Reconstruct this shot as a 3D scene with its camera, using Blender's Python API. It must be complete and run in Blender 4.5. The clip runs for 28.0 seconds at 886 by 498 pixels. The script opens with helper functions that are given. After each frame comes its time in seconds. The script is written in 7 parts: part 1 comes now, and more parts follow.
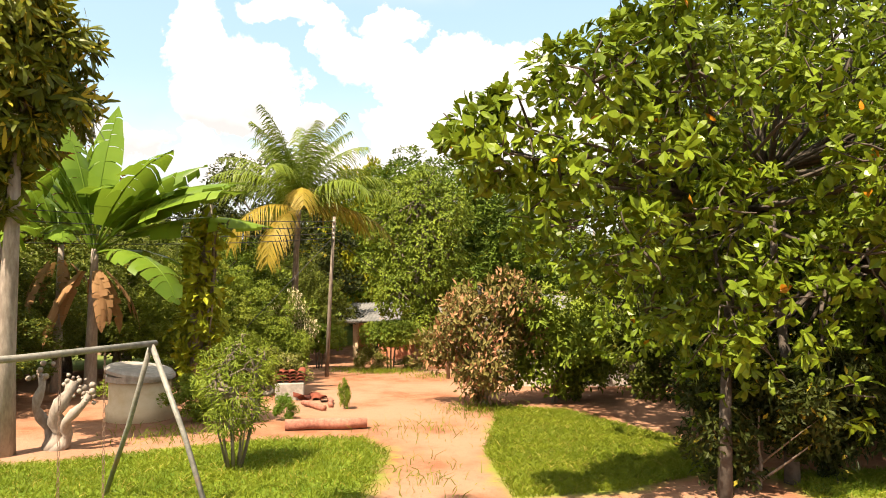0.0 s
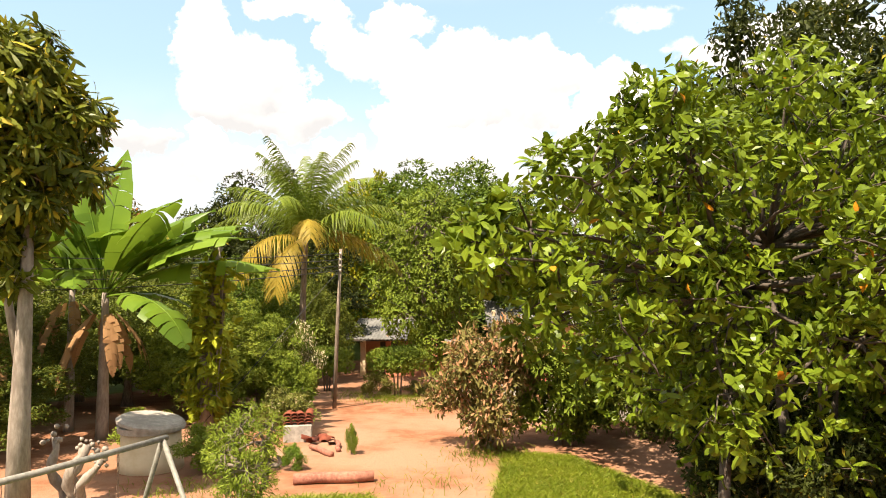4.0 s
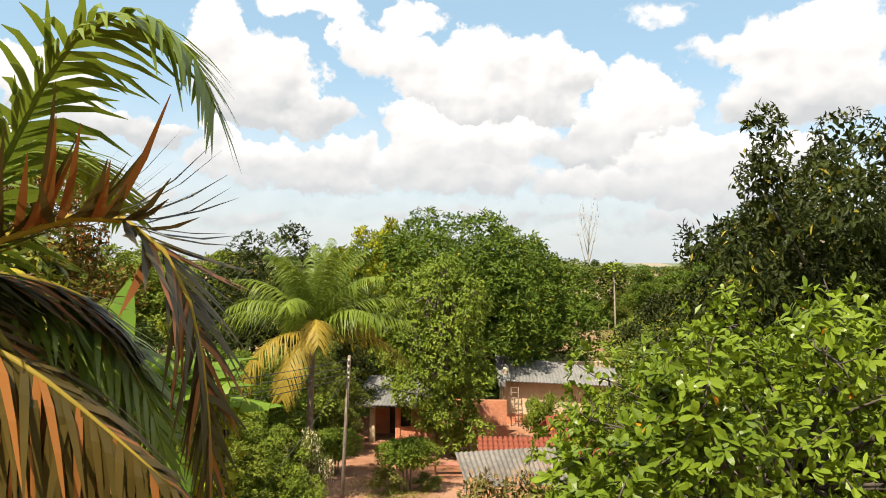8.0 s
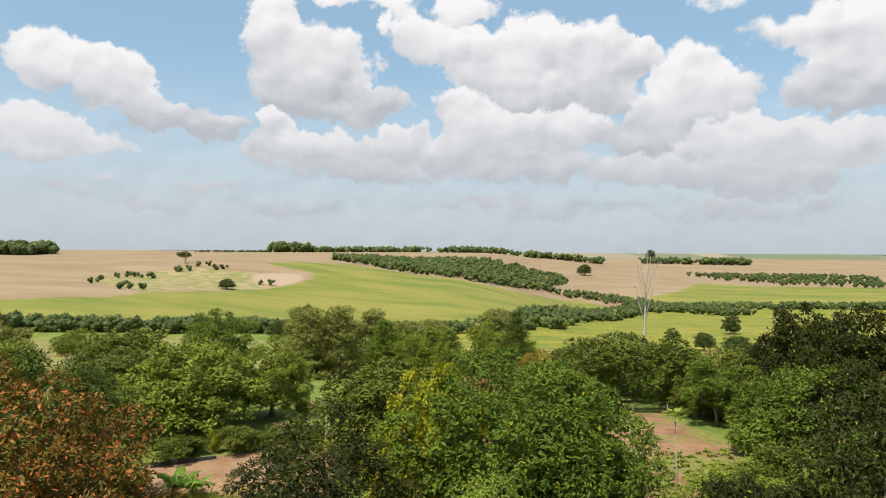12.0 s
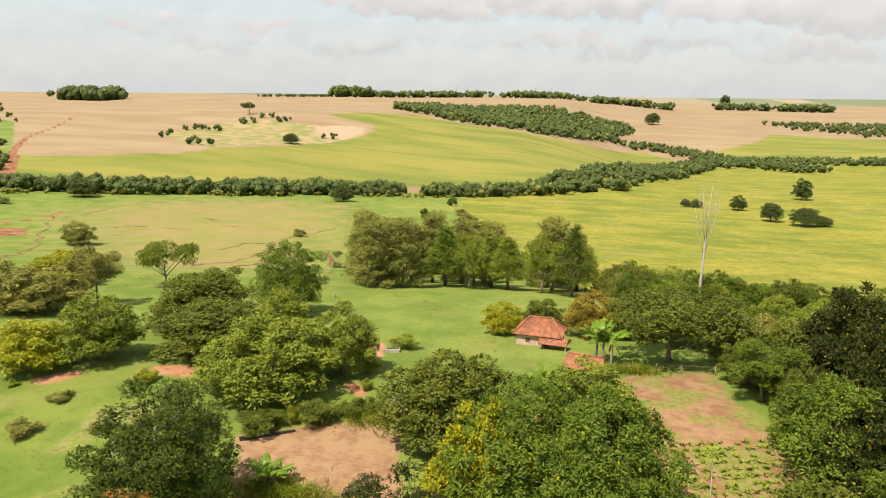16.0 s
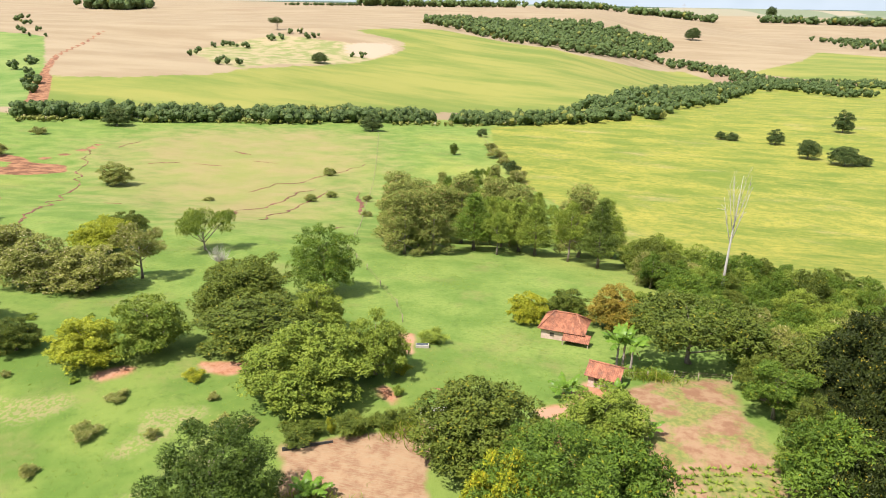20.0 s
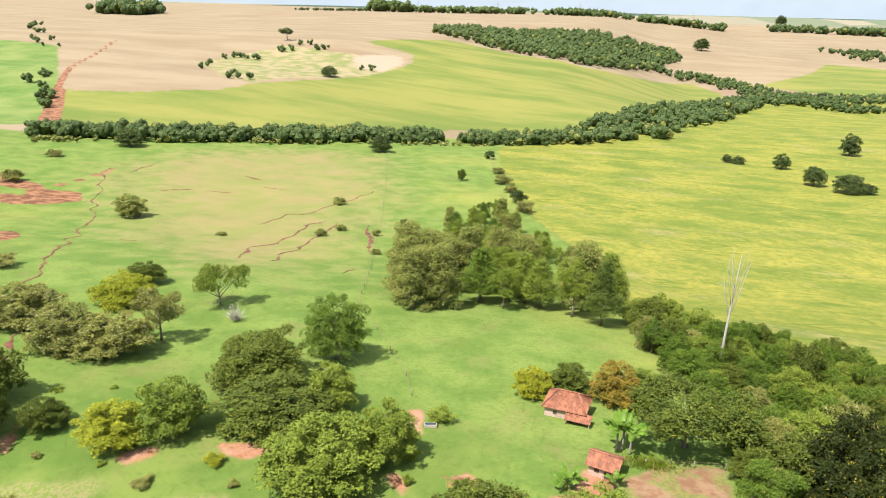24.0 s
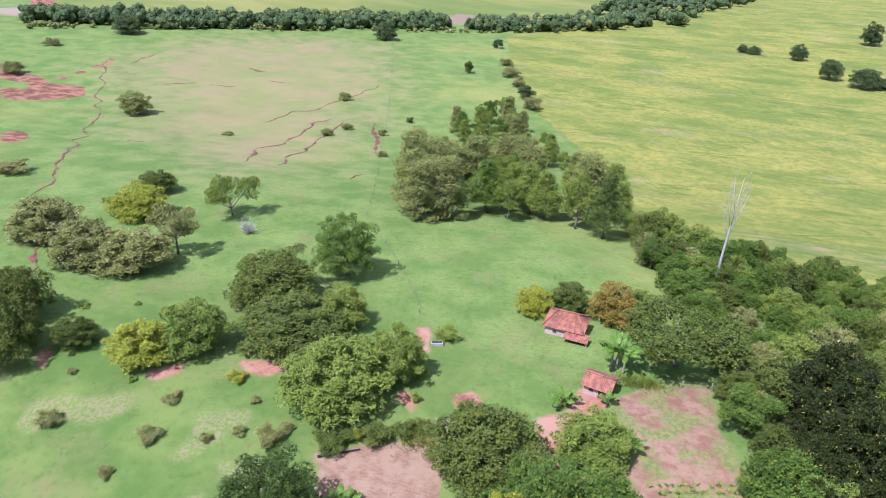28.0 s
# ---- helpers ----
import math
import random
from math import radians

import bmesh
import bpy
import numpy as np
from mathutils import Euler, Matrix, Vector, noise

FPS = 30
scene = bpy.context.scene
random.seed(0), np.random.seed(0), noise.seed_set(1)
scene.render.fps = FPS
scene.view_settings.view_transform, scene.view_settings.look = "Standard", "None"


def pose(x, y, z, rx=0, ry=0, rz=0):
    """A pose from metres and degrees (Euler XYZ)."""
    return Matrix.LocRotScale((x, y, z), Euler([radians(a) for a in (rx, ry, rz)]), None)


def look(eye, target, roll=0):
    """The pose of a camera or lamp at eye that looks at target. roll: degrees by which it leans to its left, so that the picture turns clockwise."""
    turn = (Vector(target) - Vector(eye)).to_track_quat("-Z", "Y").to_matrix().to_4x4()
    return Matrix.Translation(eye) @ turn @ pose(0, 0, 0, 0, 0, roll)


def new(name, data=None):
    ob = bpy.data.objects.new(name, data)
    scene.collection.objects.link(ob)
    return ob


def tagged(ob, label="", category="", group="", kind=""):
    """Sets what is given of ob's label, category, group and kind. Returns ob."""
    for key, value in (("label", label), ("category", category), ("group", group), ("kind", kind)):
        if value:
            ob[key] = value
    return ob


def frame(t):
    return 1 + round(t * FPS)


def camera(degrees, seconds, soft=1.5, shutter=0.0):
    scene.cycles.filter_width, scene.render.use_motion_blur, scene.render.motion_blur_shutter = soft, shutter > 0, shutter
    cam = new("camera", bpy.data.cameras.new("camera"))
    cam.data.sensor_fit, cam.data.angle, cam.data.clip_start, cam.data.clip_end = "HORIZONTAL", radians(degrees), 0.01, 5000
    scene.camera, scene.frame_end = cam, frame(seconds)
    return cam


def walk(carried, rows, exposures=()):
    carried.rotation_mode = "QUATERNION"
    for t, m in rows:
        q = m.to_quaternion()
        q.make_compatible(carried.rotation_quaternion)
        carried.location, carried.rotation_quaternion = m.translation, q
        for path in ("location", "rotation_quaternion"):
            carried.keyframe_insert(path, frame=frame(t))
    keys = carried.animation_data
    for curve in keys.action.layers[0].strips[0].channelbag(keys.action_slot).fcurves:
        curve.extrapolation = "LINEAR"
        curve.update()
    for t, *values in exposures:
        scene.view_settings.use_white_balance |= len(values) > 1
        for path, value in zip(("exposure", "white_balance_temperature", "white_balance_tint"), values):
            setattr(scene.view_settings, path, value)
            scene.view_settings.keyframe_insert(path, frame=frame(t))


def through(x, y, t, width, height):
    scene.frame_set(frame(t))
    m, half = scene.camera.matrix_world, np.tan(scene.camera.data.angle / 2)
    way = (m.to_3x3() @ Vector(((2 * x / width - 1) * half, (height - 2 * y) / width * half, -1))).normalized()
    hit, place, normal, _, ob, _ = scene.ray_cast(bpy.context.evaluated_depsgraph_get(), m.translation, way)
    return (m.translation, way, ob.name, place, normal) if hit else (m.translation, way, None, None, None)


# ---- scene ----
cam = camera(64.5, 28.0, 1.0)
PATH = [
    (0, (0.322, -0.867, 7.26), (0.323, 1.132, 7.316), 0.1),
    (0.5, (0.353, -0.902, 7.326), (0.353, 1.097, 7.379), -0.1),
    (1, (0.365, -0.91, 7.436), (0.362, 1.09, 7.487), -0.0),
    (1.5, (0.371, -0.891, 7.543), (0.365, 1.109, 7.592), -0.2),
    (2, (0.383, -0.902, 7.678), (0.373, 1.098, 7.723), -0.2),
    (2.5, (0.366, -0.907, 7.815), (0.353, 1.092, 7.86), -0.2),
    (4.5, (0.388, -1.109, 8.699), (0.363, 0.891, 8.741), -0.1),
    (5, (0.338, -1.003, 8.98), (0.308, 0.996, 9.02), 0.1),
    (5.5, (0.256, -0.903, 9.268), (0.225, 1.096, 9.308), 0.2),
    (6, (0.307, -0.716, 9.649), (0.27, 1.283, 9.688), 0.2),
    (6.5, (0.304, -0.768, 10.076), (0.265, 1.231, 10.116), 0.3),
    (7, (0.389, -0.771, 10.51), (0.342, 1.228, 10.547), 0.1),
    (7.5, (0.359, -0.638, 11.1), (0.312, 1.361, 11.137), 0.2),
    (8, (0.379, -0.501, 11.973), (0.326, 1.498, 12.009), 0.2),
    (8.5, (0.359, -0.418, 12.944), (0.302, 1.581, 12.979), 0.2),
    (9, (0.428, -0.393, 14.062), (0.365, 1.605, 14.093), 0.3),
    (9.5, (0.357, -0.058, 15.288), (0.288, 1.941, 15.309), 0.2),
    (10, (0.317, -0.042, 16.872), (0.222, 1.956, 16.89), 0.2),
    (10.5, (0.322, -0.008, 18.536), (0.195, 1.988, 18.555), 0.2),
    (11, (0.437, 0.175, 19.992), (0.275, 2.168, 20.01), 0.3),
    (11.5, (0.316, 0.601, 21.356), (0.13, 2.593, 21.373), 0.2),
    (12, (0.324, 1.089, 22.483), (0.123, 3.079, 22.486), 0.3),
    (12.5, (0.841, 1.491, 23.48), (0.635, 3.478, 23.399), 0.4),
    (14.5, (0.682, 0.459, 31.683), (0.439, 2.407, 31.301), 0.3),
    (15, (0.597, 0.428, 33.291), (0.35, 2.373, 32.893), 0.4),
    (15.5, (0.417, 0.442, 35.014), (0.102, 2.372, 34.598), 0.4),
    (16, (0.407, 0.472, 36.652), (0.046, 2.39, 36.214), 0.5),
    (16.5, (0.347, 0.566, 38.152), (-0.024, 2.469, 37.66), 0.5),
    (17, (0.228, 0.685, 39.568), (-0.15, 2.566, 39.004), 0.6),
    (17.5, (0.144, 0.796, 41.04), (-0.243, 2.652, 40.402), 0.7),
    (18, (0.116, 0.837, 42.624), (-0.273, 2.677, 41.946), 0.7),
    (18.5, (0.053, 0.732, 44.164), (-0.338, 2.573, 43.486), 0.8),
    (19, (0.043, 0.718, 45.656), (-0.352, 2.558, 44.98), 0.8),
    (19.5, (0.006, 0.761, 47.073), (-0.409, 2.597, 46.398), 0.8),
    (20, (-0.06, 0.709, 48.53), (-0.481, 2.544, 47.856), 0.9),
    (20.5, (-0.089, 0.723, 49.903), (-0.517, 2.557, 49.229), 0.9),
    (21, (-0.195, 0.673, 51.272), (-0.624, 2.507, 50.6), 1.0),
    (21.5, (-0.271, 0.656, 52.793), (-0.702, 2.49, 52.122), 1.1),
    (23.5, (-0.534, 0.298, 59.236), (-0.97, 2.132, 58.568), 1.3),
    (24, (-0.599, 0.237, 60.792), (-1.038, 2.071, 60.126), 1.4),
    (24.5, (-0.672, 0.152, 62.269), (-1.112, 1.986, 61.603), 1.4),
    (25, (-0.818, 0.061, 63.749), (-1.26, 1.895, 63.085), 1.5),
    (25.5, (-0.876, -0.095, 64.958), (-1.317, 1.732, 64.276), 1.5),
    (26, (-0.877, -0.112, 65.979), (-1.313, 1.694, 65.237), 1.6),
    (26.5, (-0.987, -0.121, 66.847), (-1.417, 1.66, 66.044), 1.7),
    (27, (-1.0, -0.09, 67.463), (-1.424, 1.664, 66.6), 1.7),
    (27.5, (-1.033, -0.102, 67.695), (-1.45, 1.622, 66.773), 1.7),
    (28, (-1.015, -0.118, 67.882), (-1.427, 1.582, 66.913), 1.8),
]
walk(cam, [(t, look(eye, aim, roll)) for t, eye, aim, roll in PATH],
     exposures=[(0, 1.5, 7400, 16), (5, 1.4, 7200, 16), (9, 0.88, 6600, 12), (11, 0.62, 6300, 12), (14.5, 0.72, 6800, 14), (17, 1.06, 7200, 20), (18, 1.15, 7100, 26), (20, 1.2, 6000, 14), (21, 1.2, 5800, 12),
                (25, 1.2, 6000, 13), (26, 1.12, 5900, 24), (28, 0.98, 4800, 33)])


# ---- the shape of the land ----
ROWS_Y = (-200, 0, 12, 22, 30, 40, 60, 72, 82, 95, 130, 200, 290, 365, 460, 560, 680, 800, 1000, 1300, 1700, 2200, 3000, 4900)
COLUMNS_X = (-800, -400, -100, 120, 500)
PROFILES = (
    (6, 5, 4.5, 4.2, 4, 4, 4.5, 4.3, 3.5, 2, -2, -8, -13, -16, -20, -16, -9, -3, 3, 2, -1, 11, 5, 12),
    (6, 5, 4.5, 4.2, 4, 4, 4.5, 4.3, 3.5, 1.5, -4, -11, -16, -21, -26, -18, -15, -17, 2, 3, -2, 13, 8, 12),
    (6, 4.7, 4.2, 3.75, 2.95, 2.4, 4.6, 4.9, 4, 2.4, -2.2, -17, -26, -30.5, -37.5, -44.5, -46, -38, -29, -22, -10, 12, 5, 12),
    (6, 4.7, 4.2, 3.75, 2.95, 2.4, 4.6, 4.8, 4, 2.4, -2.2, -17, -29, -35, -40.5, -45, -50, -58, -72, -81, -66, -36, -30, 8),
    (6, 4.7, 4.2, 3.75, 2.95, 2.4, 4.6, 4.8, 4, 2.2, -2.5, -17, -28, -33, -38, -40, -40, -48, -68, -78, -68, -60, -70, 6),
)


def cubic(knots, values, at):
    """Smooth curve through values at knots, evaluated at an array."""
    knots, values = np.array(knots, float), np.array(values, float)
    slopes = np.gradient(values, knots)
    at = np.clip(at, knots[0], knots[-1])
    i = np.clip(np.searchsorted(knots, at) - 1, 0, len(knots) - 2)
    step = knots[i + 1] - knots[i]
    u = (at - knots[i]) / step
    return (values[i] * (1 + 2 * u) * (1 - u) ** 2 + values[i + 1] * u * u * (3 - 2 * u)
            + step * (slopes[i] * u * (1 - u) ** 2 - slopes[i + 1] * u * u * (1 - u)))


def heights(x, y):
    """Ground height at arrays of places."""
    x, y = np.asarray(x, float), np.asarray(y, float)
    lines = np.array([cubic(ROWS_Y, p, y) for p in PROFILES])
    cx = np.clip(x, COLUMNS_X[0], COLUMNS_X[-1])
    i = np.clip(np.searchsorted(COLUMNS_X, cx) - 1, 0, 3)
    knots = np.array(COLUMNS_X, float)
    u = (cx - knots[i]) / (knots[i + 1] - knots[i])
    u = 0.5 * u + 0.5 * u * u * (3 - 2 * u)
    n = np.arange(x.size).reshape(x.shape)
    flat = lines.reshape(5, -1)
    return flat[i.ravel(), n.ravel()].reshape(x.shape) * (1 - u) + flat[i.ravel() + 1, n.ravel()].reshape(x.shape) * u


def ground_z(x, y):
    return float(heights(np.array([x]), np.array([y]))[0])


# ---- light ----
SUN_DIRECTION = Vector((-0.27, -0.43, 0.86)).normalized()
sun = new("sun", bpy.data.lights.new("sun", "SUN"))
sun.data.energy, sun.data.angle, sun.data.color = 5.0, radians(0.6), (1.0, 0.93, 0.80)
sun.matrix_world = look((0, 0, 200), Vector((0, 0, 200)) - SUN_DIRECTION)

world = bpy.data.worlds.new("sky")
scene.world = world
world.use_nodes = True
wn, wl = world.node_tree.nodes, world.node_tree.links
wn.clear()


def wnode(kind, **inputs):
    n = wn.new(kind)
    for key, value in inputs.items():
        n.inputs[int(key[1:])].default_value = value
    return n


def wmath(op, a, b=None, clamp=False):
    n = wn.new("ShaderNodeMath")
    n.operation, n.use_clamp = op, clamp
    for i, v in enumerate((a, b)):
        if v is None:
            continue
        if isinstance(v, (int, float)):
            n.inputs[i].default_value = v
        else:
            wl.new(v, n.inputs[i])
    return n.outputs[0]


sky = wn.new("ShaderNodeTexSky")
sky.sky_type, sky.sun_disc = "NISHITA", False
sky.sun_elevation = math.asin(SUN_DIRECTION.z)
sky.sun_rotation = math.atan2(SUN_DIRECTION.x, SUN_DIRECTION.y)
sky.air_density, sky.dust_density, sky.ozone_density = 1.0, 1.6, 1.0
way = wn.new("ShaderNodeTexCoord").outputs["Generated"]
split = wn.new("ShaderNodeSeparateXYZ")
wl.new(way, split.inputs[0])
PUFFS = (  # heading, height, half width and half height in degrees, weight: each row of heaps is one cloud
    ((-35.6, 13.1, 2.8, 2.1, 1), (-31.7, 13.0, 2.6, 1.8, 1), (-30.2, 11.2, 3.0, 1.6, 1), (-27.2, 10.0, 3.6, 1.3, 1), (-24.3, 9.4, 2.6, 0.9, 1)),
    ((-36.3, 8.3, 4.1, 1.8, 1), (-33.2, 7.6, 4.6, 1.0, 0.8), (-33.1, 4.9, 5.1, 0.9, 0.5), (-28.3, 3.3, 4.1, 0.8, 0.5), (-24.7, 4.6, 4.1, 0.8, 0.5)),
    ((-19.7, 18.2, 2.1, 2.8, 1), (-18.9, 15.6, 2.6, 2.6, 1), (-15.3, 15.2, 2.5, 2.5, 1), (-17.5, 12.5, 3.6, 2.2, 1), (-13.5, 13.5, 2.5, 2.1, 1), (-10.8, 11.9, 2.4, 1.4, 1), (-13.5, 10.7, 4.6, 1.0, 0.8)),
    ((-19.7, 9.6, 1.4, 1.2, 1), (-18.8, 7.9, 3.3, 1.3, 1), (-14.4, 8.0, 3.7, 1.6, 1), (-9.0, 8.3, 3.8, 1.5, 1), (-12.2, 6.4, 6.9, 1.1, 0.7)),
    ((-9.0, 17.5, 2.2, 2.2, 1), (-5.3, 16.3, 3.4, 2.6, 1), (-2.1, 14.8, 4.0, 2.6, 1), (2.1, 16.6, 3.0, 2.3, 1), (5.7, 15.8, 3.4, 2.3, 1), (9.0, 14.9, 2.5, 1.6, 1), (0.7, 12.5, 5.2, 2.5, 1), (5.7, 12.6, 4.4, 2.0, 1)),
    ((-3.9, 11.3, 3.2, 1.7, 1), (-0.7, 9.5, 5.0, 1.7, 1), (4.3, 9.6, 4.2, 1.8, 1), (-5.3, 8.1, 3.7, 1.5, 1), (1.1, 6.7, 6.7, 1.8, 0.8)),
    ((13.5, 13.9, 2.7, 2.0, 1), (13.1, 11.2, 4.4, 2.6, 1), (15.9, 11.8, 2.7, 2.2, 1), (11.8, 9.1, 5.6, 2.2, 1)),
    ((17.3, 8.6, 4.6, 1.8, 1), (21.8, 8.3, 5.0, 1.8, 1), (24.6, 7.6, 3.4, 1.7, 1), (18.3, 5.6, 6.5, 1.8, 0.8), (10.5, 6.1, 5.5, 1.6, 0.8)),
    ((24.7, 15.4, 4.2, 2.7, 0.9), (26.9, 12.5, 4.2, 3.0, 1), (23.2, 12.2, 3.3, 2.2, 0.8), (27.4, 16.1, 3.7, 2.7, 1), (19.9, 15.7, 3.0, 1.3, 0.4)),
    ((-3.9, 19.2, 3.3, 1.4, 0.9), (-12.2, 19.7, 3.8, 1.1, 0.9), (15.6, 18.6, 3.9, 0.9, 0.4), (-17.5, 3.5, 8.3, 0.9, 0.45), (0.7, 3.5, 10.1, 1.0, 0.5), (17.9, 3.1, 10.1, 1.1, 0.5)),
)


def wnoise(scale, detail, rough, tilt=0.0, third=1.0):
    """Fractal noise over the sky, looked up a little higher when tilted."""
    at = wn.new("ShaderNodeVectorMath")
    at.operation = "MULTIPLY_ADD"
    wl.new(way, at.inputs[0])
    at.inputs[1].default_value, at.inputs[2].default_value = (1, 1, third), (-0.5 * tilt, 0, tilt)
    n = wnode("ShaderNodeTexNoise", i2=scale, i3=detail, i4=rough)
    wl.new(at.outputs[0], n.inputs[0])
    return n


# heading and height in degrees, bent by noise so that the heaps get ragged edges
bend = wnoise(16.0, 6.0, 0.6)
bends = wn.new("ShaderNodeSeparateColor")
wl.new(bend.outputs["Color"], bends.inputs[0])
heading = wmath("MULTIPLY", wmath("ARCTAN2", split.outputs[0], split.outputs[1]), 180 / math.pi)
rising = wmath("MULTIPLY", wmath("ARCSINE", split.outputs[2]), 180 / math.pi)
heading_bent = wmath("ADD", heading, wmath("MULTIPLY", wmath("SUBTRACT", bends.outputs[0], 0.5), 6.0))
rising_bent = wmath("ADD", rising, wmath("MULTIPLY", wmath("SUBTRACT", bends.outputs[1], 0.5), 4.2))
billow = wnoise(30.0, 8.0, 0.55, 0.0, 1.3)
billow_above = wnoise(20.0, 2.5, 0.45, 0.016, 1.3)
billow_low = wnoise(20.0, 2.5, 0.45, 0.0, 1.3)
ragged = wmath("MULTIPLY", wmath("SUBTRACT", billow.outputs[0], 0.5), 1.1)
relief = wmath("MULTIPLY", wmath("SUBTRACT", billow_low.outputs[0], billow_above.outputs[0]), 1.1)


def covered(mass, low, high):
    n = wn.new("ShaderNodeMapRange")
    n.interpolation_type = "SMOOTHSTEP"
    wl.new(mass, n.inputs[0])
    n.inputs[1].default_value, n.inputs[2].default_value = low, high
    return n.outputs[0]


# broken cloud over the rest of the sky
outside = wn.new("ShaderNodeMapRange")
wl.new(wmath("MAXIMUM", wmath("MULTIPLY", wmath("SUBTRACT", wmath("ABSOLUTE", wmath("ADD", heading, 4.0)), 32.0), 0.08), wmath("MULTIPLY", wmath("SUBTRACT", rising, 20.0), 0.12)), outside.inputs[0])
wide_noise = wnoise(3.2, 5.0, 0.55, 0.0, 1.6)
cover = covered(wmath("MULTIPLY", outside.outputs[0], wmath("SUBTRACT", wide_noise.outputs[0], 0.42)), 0.0, 0.12)
shade = wmath("ADD", relief, 0.6)
# heaps one behind the other: bright heads, greyer feet, each over the one before
for cloud in PUFFS:
    mass, tops = 0.0, 0.0
    for a, e, wide, tall, weight in cloud:
        u = wmath("MULTIPLY", wmath("SUBTRACT", heading_bent, a), 1 / (wide * 1.15))
        v = wmath("MULTIPLY", wmath("SUBTRACT", rising_bent, e), 1 / (tall * 1.15))
        puff = wmath("MULTIPLY", wmath("SUBTRACT", wmath("SUBTRACT", 1.0, wmath("MULTIPLY", u, u)), wmath("MULTIPLY", v, v), True), weight)
        mass = wmath("ADD", mass, puff)
        tops = wmath("ADD", tops, wmath("MULTIPLY", puff, v))
    foot, head = min(p[1] - p[3] for p in cloud), max(p[1] + p[3] for p in cloud)
    here = covered(wmath("ADD", mass, wmath("MULTIPLY", ragged, wmath("MINIMUM", wmath("MULTIPLY", mass, 6.0), 1.0))), 0.10, 0.5)
    lit = wmath("ADD", wmath("MULTIPLY", wmath("DIVIDE", tops, wmath("MAXIMUM", mass, 0.2)), 0.38), wmath("MULTIPLY", wmath("SUBTRACT", rising_bent, (foot + head) / 2), 0.9 / (head - foot)))
    own = wmath("ADD", wmath("ADD", relief, 0.58), lit, True)
    shade = wmath("ADD", shade, wmath("MULTIPLY", here, wmath("SUBTRACT", own, shade)))
    cover = wmath("MAXIMUM", cover, here)
cloud_tint = wn.new("ShaderNodeMix")
cloud_tint.data_type = "RGBA"
wl.new(shade, cloud_tint.inputs[0])
cloud_tint.inputs[6].default_value, cloud_tint.inputs[7].default_value = (0.74, 0.785, 0.815, 1), (1.42, 1.40, 1.36, 1)
# thin haze low over the land
low_haze = wn.new("ShaderNodeMapRange")
low_haze.interpolation_type = "SMOOTHSTEP"
wl.new(split.outputs[2], low_haze.inputs[0])
low_haze.inputs[1].default_value, low_haze.inputs[2].default_value = 0.27, 0.02
low_haze.inputs[3].default_value, low_haze.inputs[4].default_value = 0.0, 0.72
hazed = wn.new("ShaderNodeMix")
hazed.data_type = "RGBA"
wl.new(low_haze.outputs[0], hazed.inputs[0])
wl.new(cloud_tint.outputs[2], hazed.inputs[6])
hazed.inputs[7].default_value = (0.80, 0.86, 0.895, 1)
amount = wmath("MAXIMUM", cover, low_haze.outputs[0])
blue = wnode("ShaderNodeBackground", i1=0.082)
veil = wn.new("ShaderNodeMix")
veil.data_type = "RGBA"
veil.inputs[0].default_value = 0.35
wl.new(sky.outputs[0], veil.inputs[6])
veil.inputs[7].default_value = (4.0, 6.6, 7.6, 1)
wl.new(veil.outputs[2], blue.inputs[0])
white = wnode("ShaderNodeBackground", i1=0.43)
wl.new(hazed.outputs[2], white.inputs[0])
both = wn.new("ShaderNodeMixShader")
wl.new(amount, both.inputs[0])
wl.new(blue.outputs[0], both.inputs[1])
wl.new(white.outputs[0], both.inputs[2])
world_out = wn.new("ShaderNodeOutputWorld")
wl.new(both.outputs[0], world_out.inputs[0])

# ---- building helpers ----
def quad_mesh(name, verts, quads, smooth=False, others=()):
    """A mesh from arrays of corners and four-sided faces, with a few other faces."""
    me = bpy.data.meshes.new(name)
    verts, quads = np.asarray(verts, np.float32), np.asarray(quads, np.int32)
    loose = [i for f in others for i in f]
    total = quads.size + len(loose)
    me.vertices.add(len(verts))
    me.vertices.foreach_set("co", verts.ravel())
    me.loops.add(total)
    me.loops.foreach_set("vertex_index", np.concatenate([quads.ravel(), np.array(loose, np.int32)]))
    starts = list(range(0, quads.size, quads.shape[1]))
    sizes = [quads.shape[1]] * len(quads)
    at = quads.size
    for f in others:
        starts.append(at)
        sizes.append(len(f))
        at += len(f)
    me.polygons.add(len(starts))
    me.polygons.foreach_set("loop_start", starts)
    me.polygons.foreach_set("loop_total", sizes)
    me.polygons.foreach_set("use_smooth", [smooth] * len(starts))
    me.update(calc_edges=True)
    return me


class Pile:
    """Collects corners and faces of several shapes for one mesh."""

    def __init__(self):
        self.v, self.f, self.n = [], [], 0

    def add(self, verts, faces):
        verts, faces = np.asarray(verts, float), np.asarray(faces, int)
        self.v.append(verts)
        self.f.append(faces + self.n)
        self.n += len(verts)
        return self

    def mesh(self, name, smooth=False):
        return quad_mesh(name, np.concatenate(self.v), np.concatenate(self.f), smooth)


def unit(v):
    v = np.asarray(v, float)
    return v / np.maximum(np.linalg.norm(v, axis=-1, keepdims=True), 1e-9)


